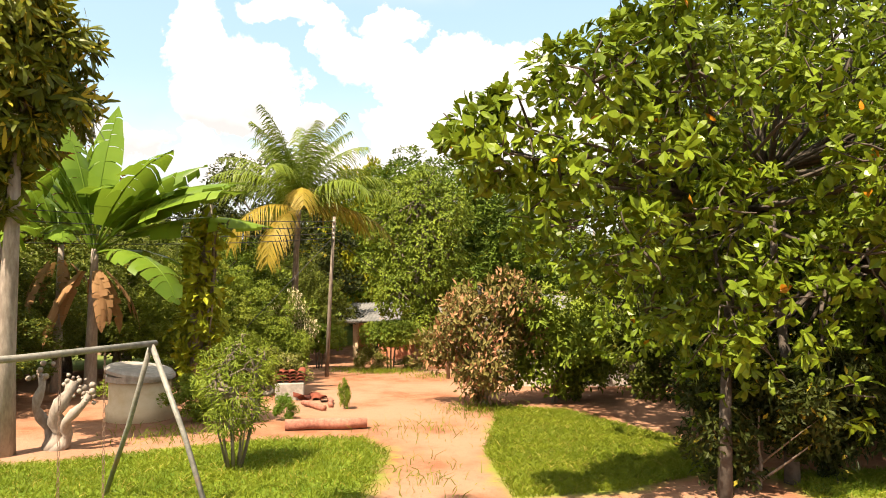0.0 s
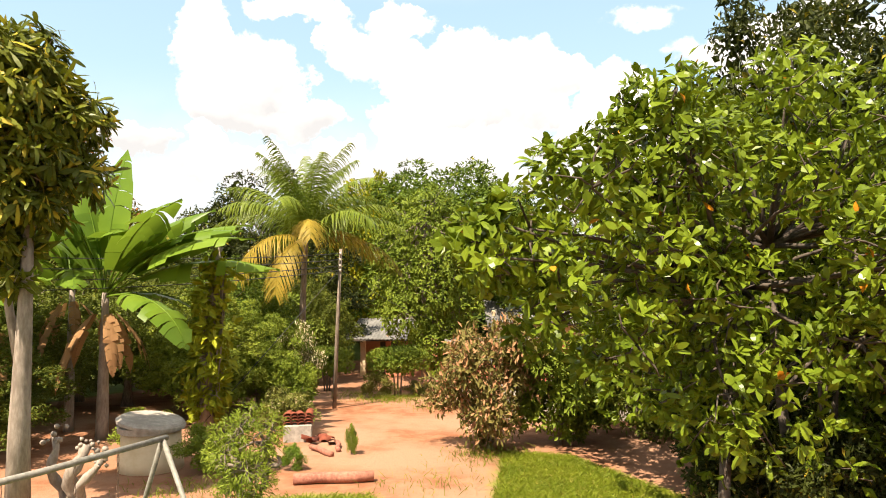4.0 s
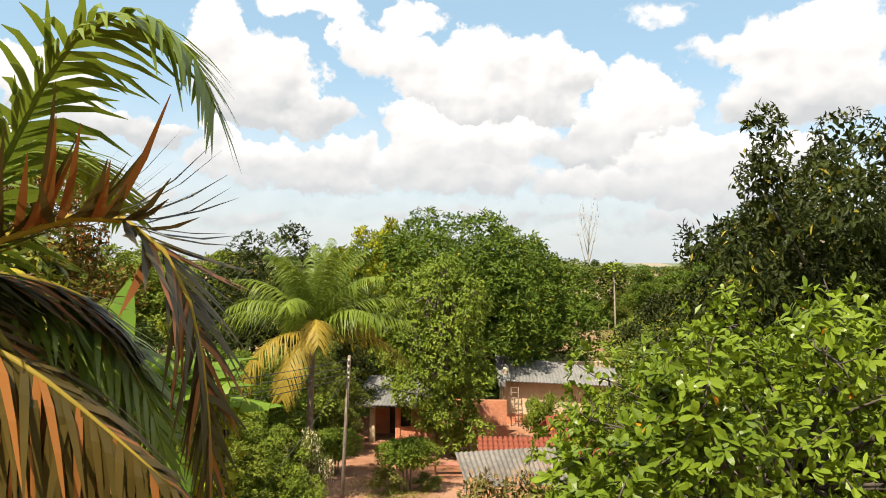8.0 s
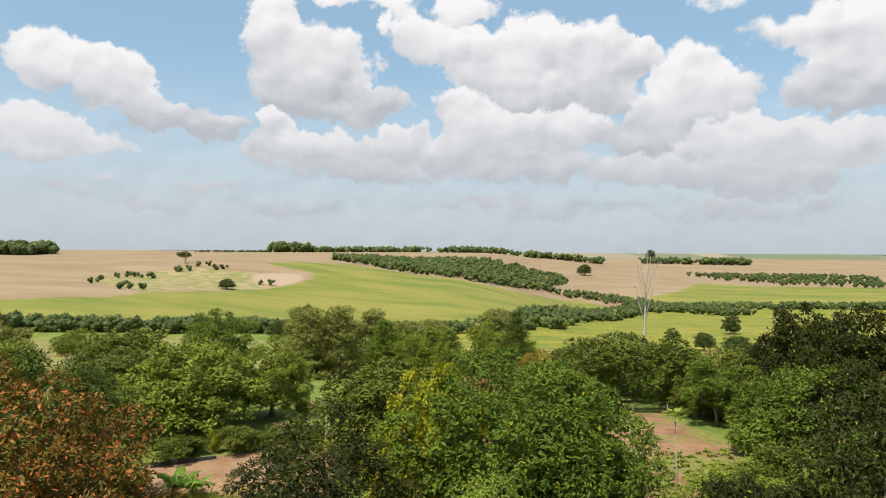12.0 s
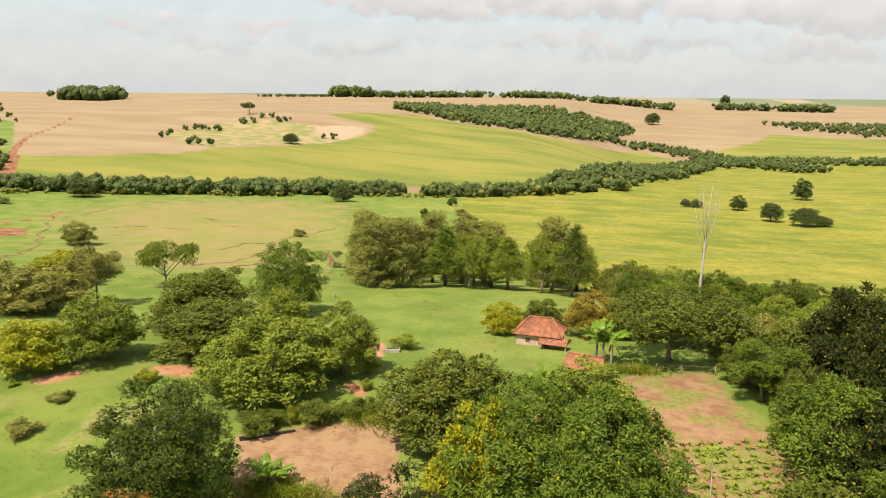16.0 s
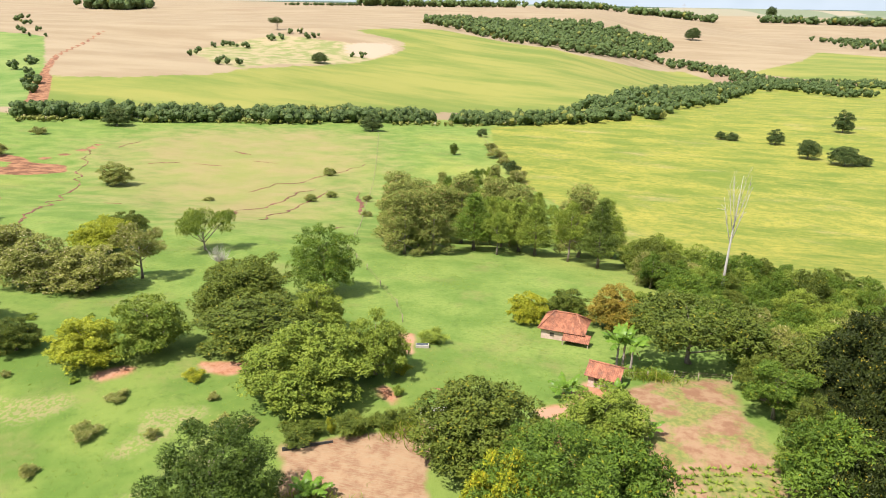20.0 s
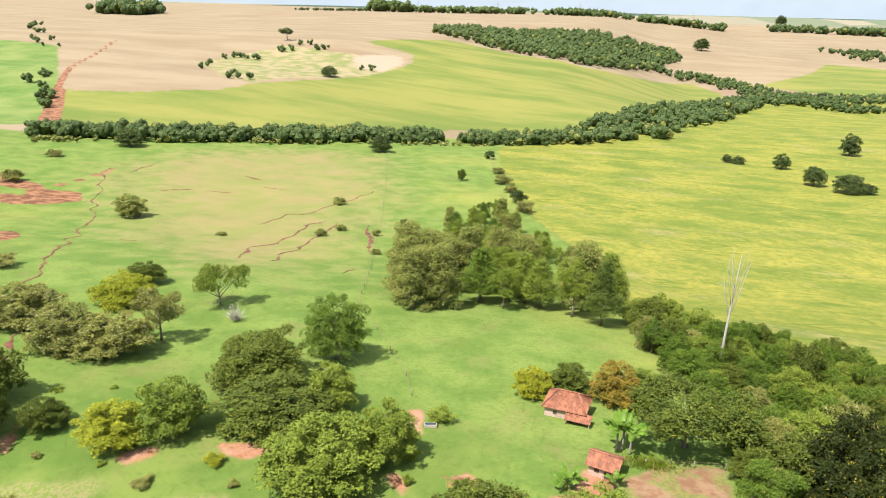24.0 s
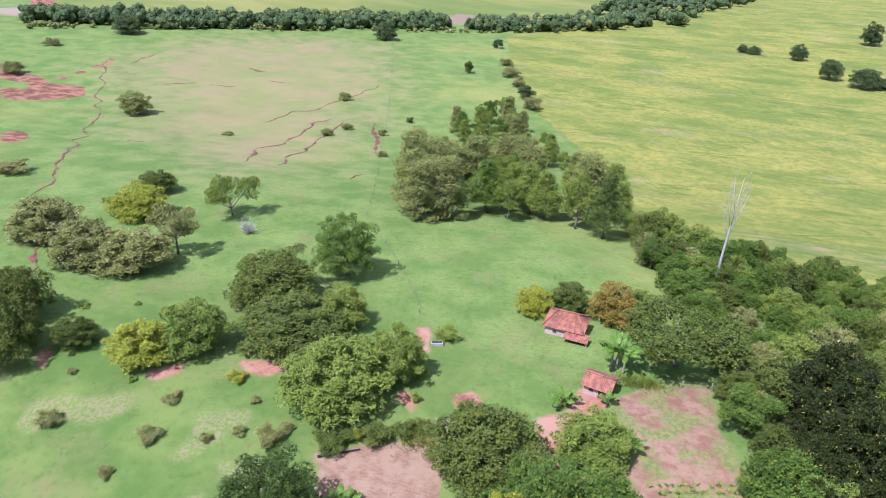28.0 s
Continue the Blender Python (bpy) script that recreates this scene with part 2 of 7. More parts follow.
def tube(points, radii, sides=7, cap=True):
    """A round bar along points, thick as radii say."""
    points, radii = np.asarray(points, float), np.asarray(radii, float)
    if cap:
        points = np.concatenate([points[:1], points, points[-1:]])
        radii = np.concatenate([[1e-4], radii, [1e-4]])
    way = np.gradient(points, axis=0)
    if cap:
        way[0], way[-1] = way[2] if len(way) > 3 else way[1], way[-3] if len(way) > 3 else way[-2]
        way[1], way[-2] = way[0], way[-1]
    way = unit(way)
    side = unit(np.cross(way, (0.31, 0.95, 0.11)))
    up = np.cross(way, side)
    turn = np.arange(sides) * 2 * math.pi / sides
    ring = np.cos(turn)[None, :, None] * side[:, None] + np.sin(turn)[None, :, None] * up[:, None]
    v = points[:, None] + ring * radii[:, None, None]
    i, j = np.meshgrid(np.arange(len(points) - 1), np.arange(sides), indexing="ij")
    i, j = i.ravel(), j.ravel()
    return v.reshape(-1, 3), np.stack([i * sides + j, i * sides + (j + 1) % sides, (i + 1) * sides + (j + 1) % sides, (i + 1) * sides + j], axis=1)


BOX_FACES = np.array([(0, 3, 2, 1), (4, 5, 6, 7), (0, 1, 5, 4), (1, 2, 6, 5), (2, 3, 7, 6), (3, 0, 4, 7)])


def box(x0, y0, z0, x1, y1, z1):
    return np.array([(x0, y0, z0), (x1, y0, z0), (x1, y1, z0), (x0, y1, z0), (x0, y0, z1), (x1, y0, z1), (x1, y1, z1), (x0, y1, z1)], float), BOX_FACES


def soft_box(x0, y0, z0, x1, y1, z1, edge=0.01):
    """A box whose edges are bevelled, as a mesh."""
    bm = bmesh.new()
    bmesh.ops.create_cube(bm, size=1, matrix=Matrix.Translation(((x0 + x1) / 2, (y0 + y1) / 2, (z0 + z1) / 2)) @ Matrix.Diagonal((x1 - x0, y1 - y0, z1 - z0, 1)))
    bmesh.ops.bevel(bm, geom=bm.edges[:], offset=edge, segments=1, affect="EDGES")
    me = bpy.data.meshes.new("block")
    bm.to_mesh(me)
    bm.free()
    return me


def part(name, mesh, material, parent, label=""):
    """Links a mesh as one part under a thing."""
    if material and not mesh.materials:
        mesh.materials.append(material)
    ob = new(name, mesh)
    ob.parent = parent
    return tagged(ob, label)


def thing(name, label, category, x=0.0, y=0.0, z=None, turn=0.0, group="", kind=""):
    """An Empty at the base of a thing, on the ground unless z is given."""
    ob = new(name)
    ob.matrix_world = pose(x, y, ground_z(x, y) if z is None else z, 0, 0, turn)
    return tagged(ob, label, category, group, kind)


# ---- materials ----
class Paint:
    """A node material with short ways to add nodes."""

    def __init__(self, name, rough=0.8, metal=0.0, spec=0.3):
        self.m = bpy.data.materials.new(name)
        self.m.use_nodes = True
        self.n, self.l = self.m.node_tree.nodes, self.m.node_tree.links
        self.b = self.n["Principled BSDF"]
        self.out = self.n["Material Output"]
        self.b.inputs["Roughness"].default_value = rough
        self.b.inputs["Metallic"].default_value = metal
        self.b.inputs["Specular IOR Level"].default_value = spec
        self.where = self.n.new("ShaderNodeTexCoord")

    def put(self, socket, value):
        if isinstance(value, bpy.types.NodeSocket):
            self.l.new(value, socket)
        elif isinstance(value, tuple) and len(value) == 3 and socket.type == "RGBA":
            socket.default_value = (*value, 1)
        else:
            socket.default_value = value

    def noise(self, scale, detail=4.0, rough=0.55, space="Object", stretch=None):
        n = self.n.new("ShaderNodeTexNoise")
        n.inputs["Scale"].default_value, n.inputs["Detail"].default_value = scale, detail
        n.inputs["Roughness"].default_value = rough
        source = self.where.outputs[space]
        if stretch:
            s = self.n.new("ShaderNodeVectorMath")
            s.operation = "MULTIPLY"
            self.l.new(source, s.inputs[0])
            s.inputs[1].default_value = stretch
            source = s.outputs[0]
        self.l.new(source, n.inputs["Vector"])
        return n.outputs[0]

    def math(self, op, a, b=0.0, clamp=False):
        n = self.n.new("ShaderNodeMath")
        n.operation, n.use_clamp = op, clamp
        self.put(n.inputs[0], a)
        self.put(n.inputs[1], b)
        return n.outputs[0]

    def fit(self, value, low, high, to_low=0.0, to_high=1.0):
        n = self.n.new("ShaderNodeMapRange")
        n.interpolation_type = "SMOOTHSTEP"
        self.put(n.inputs[0], value)
        for i, v in enumerate((low, high, to_low, to_high)):
            n.inputs[i + 1].default_value = v
        return n.outputs[0]

    def mix(self, fac, a, b):
        n = self.n.new("ShaderNodeMix")
        n.data_type = "RGBA"
        self.put(n.inputs[0], fac)
        self.put(n.inputs[6], a)
        self.put(n.inputs[7], b)
        return n.outputs[2]

    def attribute(self, name):
        n = self.n.new("ShaderNodeAttribute")
        n.attribute_name = name
        return n.outputs["Fac"]

    def bump(self, value, strength=0.3, depth=0.02):
        n = self.n.new("ShaderNodeBump")
        n.inputs["Strength"].default_value, n.inputs["Distance"].default_value = strength, depth
        self.put(n.inputs["Height"], value)
        self.l.new(n.outputs[0], self.b.inputs["Normal"])

    def colour(self, value):
        self.put(self.b.inputs["Base Color"], value)
        return self


def surface(name, dark, light, scale=3.0, rough=0.85, relief=0.3, depth=0.01, stain=None, metal=0.0, stretch=None, spec=0.3):
    """A plain material with grain and stains at two sizes."""
    p = Paint(name, rough, metal, spec)
    grain = p.noise(scale * 8, 5, 0.65, stretch=stretch)
    patch = p.noise(scale, 4, stretch=stretch)
    c = p.mix(p.fit(p.math("ADD", p.math("MULTIPLY", grain, 0.5), p.math("MULTIPLY", patch, 0.5)), 0.35, 0.65), dark, light)
    if stain:
        c = p.mix(p.fit(p.noise(scale * 0.6, 6, 0.7), 0.52, 0.7, 0, 0.8), c, stain)
    p.colour(c)
    if relief:
        p.bump(grain, relief, depth)
    return p.m


def leaf(name, dark, light, old=None, shine=0.55, through=0.14, share=0.05):
    """Leaves: colour varies from leaf to leaf and from plant to plant; light passes through."""
    dark, light, old = (c and (c[0] * 0.80, c[1] * 0.70, c[2] * 0.55) for c in (dark, light, old))
    p = Paint(name, shine, 0.0, 0.14)
    island = p.n.new("ShaderNodeNewGeometry").outputs["Random Per Island"]
    plant_seed = p.n.new("ShaderNodeObjectInfo").outputs["Random"]
    blend = p.math("ADD", p.math("MULTIPLY", island, 0.5), p.math("MULTIPLY", plant_seed, 0.4), True)
    blend = p.math("ADD", p.math("MULTIPLY", blend, 0.7), p.math("MULTIPLY", p.fit(p.noise(0.8, 4), 0.35, 0.65), 0.42), True)
    c = p.mix(blend, dark, light)
    if old:
        c = p.mix(p.math("GREATER_THAN", island, 1.0 - share), c, old)
    p.colour(c)
    glow = p.n.new("ShaderNodeBsdfTranslucent")
    p.put(glow.inputs[0], p.mix(0.5, c, (light[0] * 1.25, light[1] * 1.2, light[2] * 0.8)))
    join = p.n.new("ShaderNodeMixShader")
    join.inputs[0].default_value = through
    p.l.new(p.b.outputs[0], join.inputs[1])
    p.l.new(glow.outputs[0], join.inputs[2])
    p.l.new(join.outputs[0], p.out.inputs[0])
    return p.m


BARK = surface("bark", (0.11, 0.085, 0.06), (0.27, 0.22, 0.17), 2.0, 0.95, 0.8, 0.03, stretch=(1, 1, 0.25))
PALE_BARK = surface("pale_bark", (0.17, 0.135, 0.105), (0.32, 0.27, 0.22), 2.0, 0.9, 0.5, 0.02, (0.16, 0.14, 0.11), stretch=(1, 1, 0.3))
DEAD_WOOD = surface("dead_wood", (0.25, 0.22, 0.185), (0.42, 0.385, 0.33), 1.5, 0.9, 0.5, 0.02, stretch=(1, 1, 0.2))
MANGO_LEAF = leaf("dark_leaf", (0.045, 0.08, 0.013), (0.155, 0.21, 0.034), (0.22, 0.23, 0.025), share=0.03)
LIGHT_LEAF = leaf("light_leaf", (0.085, 0.155, 0.02), (0.27, 0.36, 0.055))
BRIGHT_LEAF = leaf("bright_leaf", (0.12, 0.19, 0.013), (0.36, 0.41, 0.027), (0.450, 0.413, 0.025), share=0.12)
YELLOW_LEAF = leaf("yellow_leaf", (0.15, 0.225, 0.016), (0.42, 0.47, 0.04))
ORANGE_LEAF = leaf("orange_leaf", (0.120, 0.144, 0.022), (0.384, 0.276, 0.048))
RED_LEAF = leaf("red_leaf", (0.05, 0.065, 0.012), (0.19, 0.15, 0.03), (0.38, 0.15, 0.045), share=0.22)
GREY_LEAF = leaf("grey_leaf", (0.11, 0.15, 0.036), (0.29, 0.325, 0.085), (0.44, 0.43, 0.28), share=0.07)
EUC_LEAF = leaf("gum_leaf", (0.13, 0.185, 0.045), (0.29, 0.35, 0.095), (0.40, 0.29, 0.14), share=0.05)
PINE_LEAF = leaf("needle", (0.047, 0.088, 0.016), (0.128, 0.189, 0.034))
# leaves of distant trees, bluer and greyer: distance haze mixed into the colour
HAZED_FAR_LEAF = leaf("hazed_far_leaf", (0.04, 0.08, 0.028), (0.115, 0.175, 0.06), (0.2, 0.235, 0.063), share=0.06)
GREEN_LEAF = leaf("green_leaf", (0.04, 0.09, 0.012), (0.15, 0.25, 0.03), (0.24, 0.27, 0.02), share=0.03)
SHADE_LEAF = leaf("shade_leaf", (0.026, 0.055, 0.010), (0.10, 0.165, 0.022))
# deep green taken near black: shade in and under crowns is put into the colour
DEEP_SHADED_LEAF = leaf("deep_green_shaded_leaf", (0.013, 0.025, 0.006), (0.056, 0.08, 0.015), (0.3, 0.28, 0.04), share=0.03)

# ---- ground ----
def away(px, py, shape):
    """Signed distance to a closed outline, positive inside."""
    best = np.full(px.shape, 1e9)
    inside = np.zeros(px.shape, bool)
    for (ax, ay), (bx, by) in zip(shape, (*shape[1:], shape[0])):
        dx, dy = bx - ax, by - ay
        u = np.clip(((px - ax) * dx + (py - ay) * dy) / (dx * dx + dy * dy + 1e-9), 0, 1)
        best = np.minimum(best, np.hypot(px - ax - u * dx, py - ay - u * dy))
        cross = (ay > py) != (by > py)
        side = (bx - ax) * (py - ay) / (by - ay if by != ay else 1e-9) + ax
        inside ^= cross & (px < side)
    return np.where(inside, best, -best)


def beside(px, py, line, half):
    """Distance inside a strip of the given half width along a line."""
    best = np.full(px.shape, 1e9)
    for (ax, ay), (bx, by) in zip(line, line[1:]):
        dx, dy = bx - ax, by - ay
        u = np.clip(((px - ax) * dx + (py - ay) * dy) / (dx * dx + dy * dy + 1e-9), 0, 1)
        best = np.minimum(best, np.hypot(px - ax - u * dx, py - ay - u * dy))
    return half - best


def union(px, py, shapes):
    return np.max([away(px, py, s) for s in shapes], axis=0)


STREAM = ((-900, 300), (-600, 335), (-340, 350), (-285, 385), (-235, 435), (-170, 485), (-120, 535), (-45, 575), (30, 670), (90, 860), (160, 1120), (260, 1260), (420, 1300), (700, 1330), (1200, 1400))
SOY_RIGHT = ((-84, 520), (-60, 391), (-41, 316), (-12, 251), (4, 178), (12, 150), (30, 128), (60, 118), (400, 100), (900, 300), (900, 1330), (420, 1290), (260, 1250), (160, 1110), (90, 850), (28, 668), (-40, 570))
CROP_FAR = ((-344, 369), (-275, 440), (-192, 516), (-124, 595), (-30, 620), (30, 720), (90, 900), (150, 1150), (176, 1319), (129, 1458), (-53, 1160), (-180, 1190), (-300, 1260), (-347, 1130), (-372, 1013), (-288, 986), (-266, 911), (-290, 805), (-316, 719), (-345, 651), (-353, 583), (-401, 539), (-479, 529))
CROP_FAR_RIGHT = ((253, 1458), (390, 1674), (485, 1932), (637, 1828), (900, 1833), (900, 1400), (631, 1400), (344, 1380))
GREEN_FAR_LEFT = ((-1400, 900), (-714, 801), (-504, 559), (-369, 399), (-421, 353), (-900, 320))
QUARRY = ((-489, 764), (-490, 828), (-471, 895), (-451, 938), (-385, 918), (-338, 918), (-292, 946), (-278, 900), (-285, 810), (-318, 740), (-346, 688), (-352, 641), (-390, 656))
QUARRY_BARE = ((-350, 910), (-294, 954), (-274, 903), (-282, 843), (-315, 836))
DRY_PASTURE = ((-235, 282), (-241, 340), (-223, 381), (-187, 414), (-141, 410), (-108, 318), (-97, 265), (-90, 211), (-87, 171), (-98, 162), (-124, 175), (-156, 197), (-199, 248))
RED_PATCHES = (((-233, 218), (-231, 241), (-219, 246), (-206, 231), (-214, 218), (-223, 207)), ((-183, 167), (-183, 174), (-170, 165), (-168, 155), (-173, 156)), ((-330, 250), (-240, 236), (-236, 246), (-320, 270)))
GULLIES = (
    (((-420, 190), (-300, 205), (-237, 221), (-234, 248), (-235, 278), (-241, 294)), 2.2),
    (((-234, 279), (-177, 199), (-152, 160), (-132, 131), (-123, 117)), 0.9),
    (((-105, 174), (-110, 196), (-108, 222), (-110, 248)), 1.3),
    (((-93, 174), (-98, 201), (-100, 217), (-102, 247)), 1.2),
    (((-127, 230), (-125, 249), (-119, 263), (-116, 282), (-112, 316)), 0.9),
    (((-92, 252), (-81, 225), (-75, 205)), 2.0),
    (((-228, 293), (-233, 316)), 1.5), (((-179, 313), (-169, 311)), 1.6), (((-177, 274), (-166, 279)), 1.2),
    (((-159, 297), (-146, 295)), 1.4), (((-69, 168), (-68, 176)), 1.0), (((-148, 179), (-143, 181)), 1.5),
    (((-102, 94), (-91, 80), (-87, 72), (-90, 60)), 1.0), (((-193, 264), (-183, 273)), 1.2),
    (((-480, 530), (-385, 412), (-345, 365)), 7.0), (((-700, 900), (-560, 640), (-480, 530)), 3.5),
)
FIELD_BARE = ((-30, 57), (-24, 60), (-19, 63), (-15, 66), (-15, 61), (-13, 53), (-12, 43), (-20, 38), (-26, 48))
GARDEN = ((5, 78), (10, 82), (15, 84), (18, 84), (18, 75), (20, 69), (21, 63), (20, 50), (11, 48), (8, 54), (7, 60), (6, 67))
EARTH = (
    ((-5, 70), (-1, 73), (0, 79), (2, 79), (4, 76), (2, 72), (-1, 69), (-1, 62), (4, 61), (3, 59), (-1, 58), (-4, 64)),
    ((-26, 87), (-24, 88), (-22, 80), (-23, 79)), ((-24, 69), (-23, 71), (-20, 68), (-21, 67)),
    ((-16, 71), (-14, 73), (-12, 71), (-14, 68), (-16, 69)), ((-47, 70), (-41, 72), (-39, 71), (-42, 68), (-46, 68)),
    ((-59, 64), (-55, 67), (-53, 66), (-56, 63)), ((-76, 64), (-75, 67), (-73, 64), (-72, 60)), ((-74, 54), (-72, 55), (-71, 54), (-73, 52)),
    ((-16, -12), (14, -12), (16, 10), (15, 40), (6, 46), (-8, 42), (-13, 30), (-15, 12)),
)
BURROWS = (
    ((-47, 59), (-41, 62), (-40, 60), (-42, 57), (-44, 53), (-46, 51), (-47, 52), (-46, 55)),
    ((-69, 56), (-63, 58), (-58, 60), (-55, 58), (-59, 54), (-60, 53), (-63, 54), (-67, 50), (-69, 52)),
    ((-43, 47), (-41, 49), (-40, 49), (-41, 47), (-43, 46)), ((-41, 53), (-36, 55), (-34, 53), (-36, 51), (-39, 51)),
)
LUSH = ((-110, 30), (-12, 36), (-12, 80), (-30, 88), (-52, 92), (-75, 84), (-110, 70))
LAWNS = (
    ((-9, 9.2), (-5.7, 10.0), (-3.8, 11.2), (-2.7, 11.8), (-1.1, 12.0), (-0.5, 10.7), (-0.6, 8.1), (-0.7, 3), (-9, 3)),
    ((1.6, 15.3), (3.1, 14.9), (4.8, 11.2), (4.6, 9.6), (2.7, 8.4), (1.2, 8.0), (1.0, 10.8)),
    ((5, 9.5), (9, 9.8), (9, 8.2), (5, 8.0)),
)


def build_ground():
    front = np.radians(np.concatenate([np.arange(-52, 44, 0.36), np.arange(44, 308, 4.0)]))
    rings = [1.5]
    while rings[-1] < 16000:
        rings.append(rings[-1] * (1.026 if rings[-1] > 12 else 1.06))
    rings = np.array(rings)
    rr, aa = np.meshgrid(rings, front, indexing="ij")
    px, py = (rr * np.sin(aa)).ravel(), (rr * np.cos(aa)).ravel()
    pz = heights(px, py)
    lumps = np.array([noise.noise((x * 0.06, y * 0.06, 0.0)) for x, y in zip(px, py)])
    pz = pz + lumps * np.clip((rr.ravel() - 60) / 200, 0, 1) * 0.8
    n, k = len(rings), len(front)
    i, j = np.meshgrid(np.arange(n - 1), np.arange(k), indexing="ij")
    i, j = i.ravel(), j.ravel()
    quads = np.stack([i * k + j, (i + 1) * k + j, (i + 1) * k + (j + 1) % k, i * k + (j + 1) % k], axis=1)[:, ::-1]
    me = quad_mesh("ground", np.stack([px, py, pz], axis=1), quads, True, [tuple(range(k - 1, -1, -1))])
    layers = {
        "soy": away(px, py, SOY_RIGHT), "crop": np.maximum(away(px, py, CROP_FAR), away(px, py, CROP_FAR_RIGHT)),
        "green_far": away(px, py, GREEN_FAR_LEFT), "quarry": away(px, py, QUARRY), "quarry_bare": away(px, py, QUARRY_BARE),
        "dry": away(px, py, DRY_PASTURE), "bare": away(px, py, FIELD_BARE), "garden": away(px, py, GARDEN),
        "earth": union(px, py, EARTH), "burrow": union(px, py, BURROWS), "lawn": union(px, py, LAWNS),
        "red": np.maximum(union(px, py, RED_PATCHES), np.max([beside(px, py, line, half) for line, half in GULLIES if half > 2.1], axis=0)),
        "lush": away(px, py, LUSH), "plain": py - 4300.0,
        "beyond": np.where(py > np.interp(px, [p[0] for p in STREAM], [p[1] for p in STREAM]), 1.0, -1.0) * -beside(px, py, STREAM, 0.0),
    }
    for name, values in layers.items():
        a = me.attributes.new(name, "FLOAT", "POINT")
        a.data.foreach_set("value", np.clip(values, -400, 400).astype(np.float32))
    ground = new("ground", me)
    me.materials.append(ground_paint())
    return tagged(ground, "rolling farmland with pasture, crop fields and red earth", "ground", kind="structure")


def ground_paint():
    p = Paint("farmland", 0.95, 0.0, 0.1)
    wide, mid, fine = p.noise(0.012, 4), p.noise(0.11, 5, 0.6), p.noise(1.6, 6, 0.7)
    very_fine = p.noise(9.0, 5, 0.7)
    strips = p.noise(0.035, 10, 0.76, stretch=(0.75, 1.15, 1))
    long_strips = p.noise(0.010, 6, 0.62, stretch=(0.6, 1.8, 1))

    def area(name, soft, wobble, grain=None):
        shift = p.math("MULTIPLY", p.math("SUBTRACT", grain or mid, 0.5), wobble)
        return p.fit(p.math("ADD", p.attribute(name), shift), -soft, soft)

    grass = p.mix(p.fit(mid, 0.35, 0.65), (0.092, 0.14, 0.026), (0.15, 0.19, 0.042))
    grass = p.mix(p.fit(fine, 0.4, 0.75, 0, 0.7), grass, (0.07, 0.115, 0.016))
    grass = p.mix(p.fit(wide, 0.5, 0.7, 0, 0.55), grass, (0.235, 0.22, 0.05))
    grass = p.mix(area("lush", 6, 24), grass, p.mix(p.fit(mid, 0.35, 0.65), (0.074, 0.118, 0.02), (0.122, 0.158, 0.032)))
    grass = p.mix(p.fit(p.noise(0.075, 8, 0.72), 0.52, 0.72, 0, 0.5), grass, (0.17, 0.135, 0.055))
    grass = p.mix(p.fit(p.noise(0.7, 7, 0.75), 0.5, 0.68, 0, 0.45), grass, (0.055, 0.085, 0.016))
    dry = p.mix(p.fit(p.noise(0.05, 6, 0.65), 0.35, 0.65), (0.22, 0.165, 0.075), (0.165, 0.165, 0.05))
    c = p.mix(p.math("MULTIPLY", area("dry", 30, 90), 0.8), grass, dry)
    soy = p.mix(p.fit(strips, 0.36, 0.64), (0.115, 0.14, 0.022), (0.26, 0.225, 0.042))
    soy = p.mix(p.fit(p.noise(0.03, 8, 0.68, stretch=(0.6, 1.15, 1)), 0.55, 0.72, 0, 0.7), soy, (0.30, 0.225, 0.11))
    soy = p.mix(p.fit(very_fine, 0.4, 0.7, 0, 0.45), soy, (0.065, 0.10, 0.012))
    seam = p.math("ABSOLUTE", p.math("SUBTRACT", p.noise(0.02, 3, 0.5, stretch=(0.35, 1.5, 1)), 0.5))
    soy = p.mix(p.fit(seam, 0.0, 0.012, 0.6, 0.0), soy, (0.06, 0.10, 0.012))
    soy = p.mix(p.fit(p.noise(0.35, 6, 0.75), 0.42, 0.62, 0, 0.55), soy, (0.08, 0.115, 0.016))
    c = p.mix(area("soy", 0.8, 3), c, soy)
    tan = p.mix(p.fit(long_strips, 0.35, 0.65), (0.188, 0.138, 0.082), (0.23, 0.178, 0.11))
    tan = p.mix(p.fit(p.noise(0.004, 3), 0.55, 0.75, 0, 0.4), tan, (0.19, 0.115, 0.075))
    c = p.mix(p.fit(p.attribute("beyond"), 8, 16), c, tan)
    crop = p.mix(p.fit(long_strips, 0.36, 0.64), (0.105, 0.133, 0.026), (0.178, 0.172, 0.042))
    c = p.mix(area("crop", 3, 26), c, crop)
    c = p.mix(area("green_far", 2, 10), c, p.mix(p.fit(p.noise(0.02, 6, 0.65), 0.35, 0.65), (0.075, 0.13, 0.025), (0.15, 0.18, 0.05)))
    c = p.mix(area("quarry", 4, 22), c, p.mix(p.fit(p.noise(0.06, 6), 0.4, 0.6), (0.15, 0.16, 0.055), (0.25, 0.2, 0.11)))
    c = p.mix(area("quarry_bare", 6, 30), c, (0.28, 0.215, 0.15))
    tilled = p.mix(p.fit(p.noise(0.5, 6, 0.65), 0.38, 0.62), (0.17, 0.09, 0.05), (0.23, 0.145, 0.082))
    c = p.mix(area("bare", 0.5, 2.5, p.noise(0.35, 5, 0.6)), c, p.mix(p.fit(p.noise(3.0, 4, 0.7, stretch=(0.3, 2.0, 1)), 0.4, 0.65, 0, 0.6), tilled, (0.23, 0.17, 0.10)))
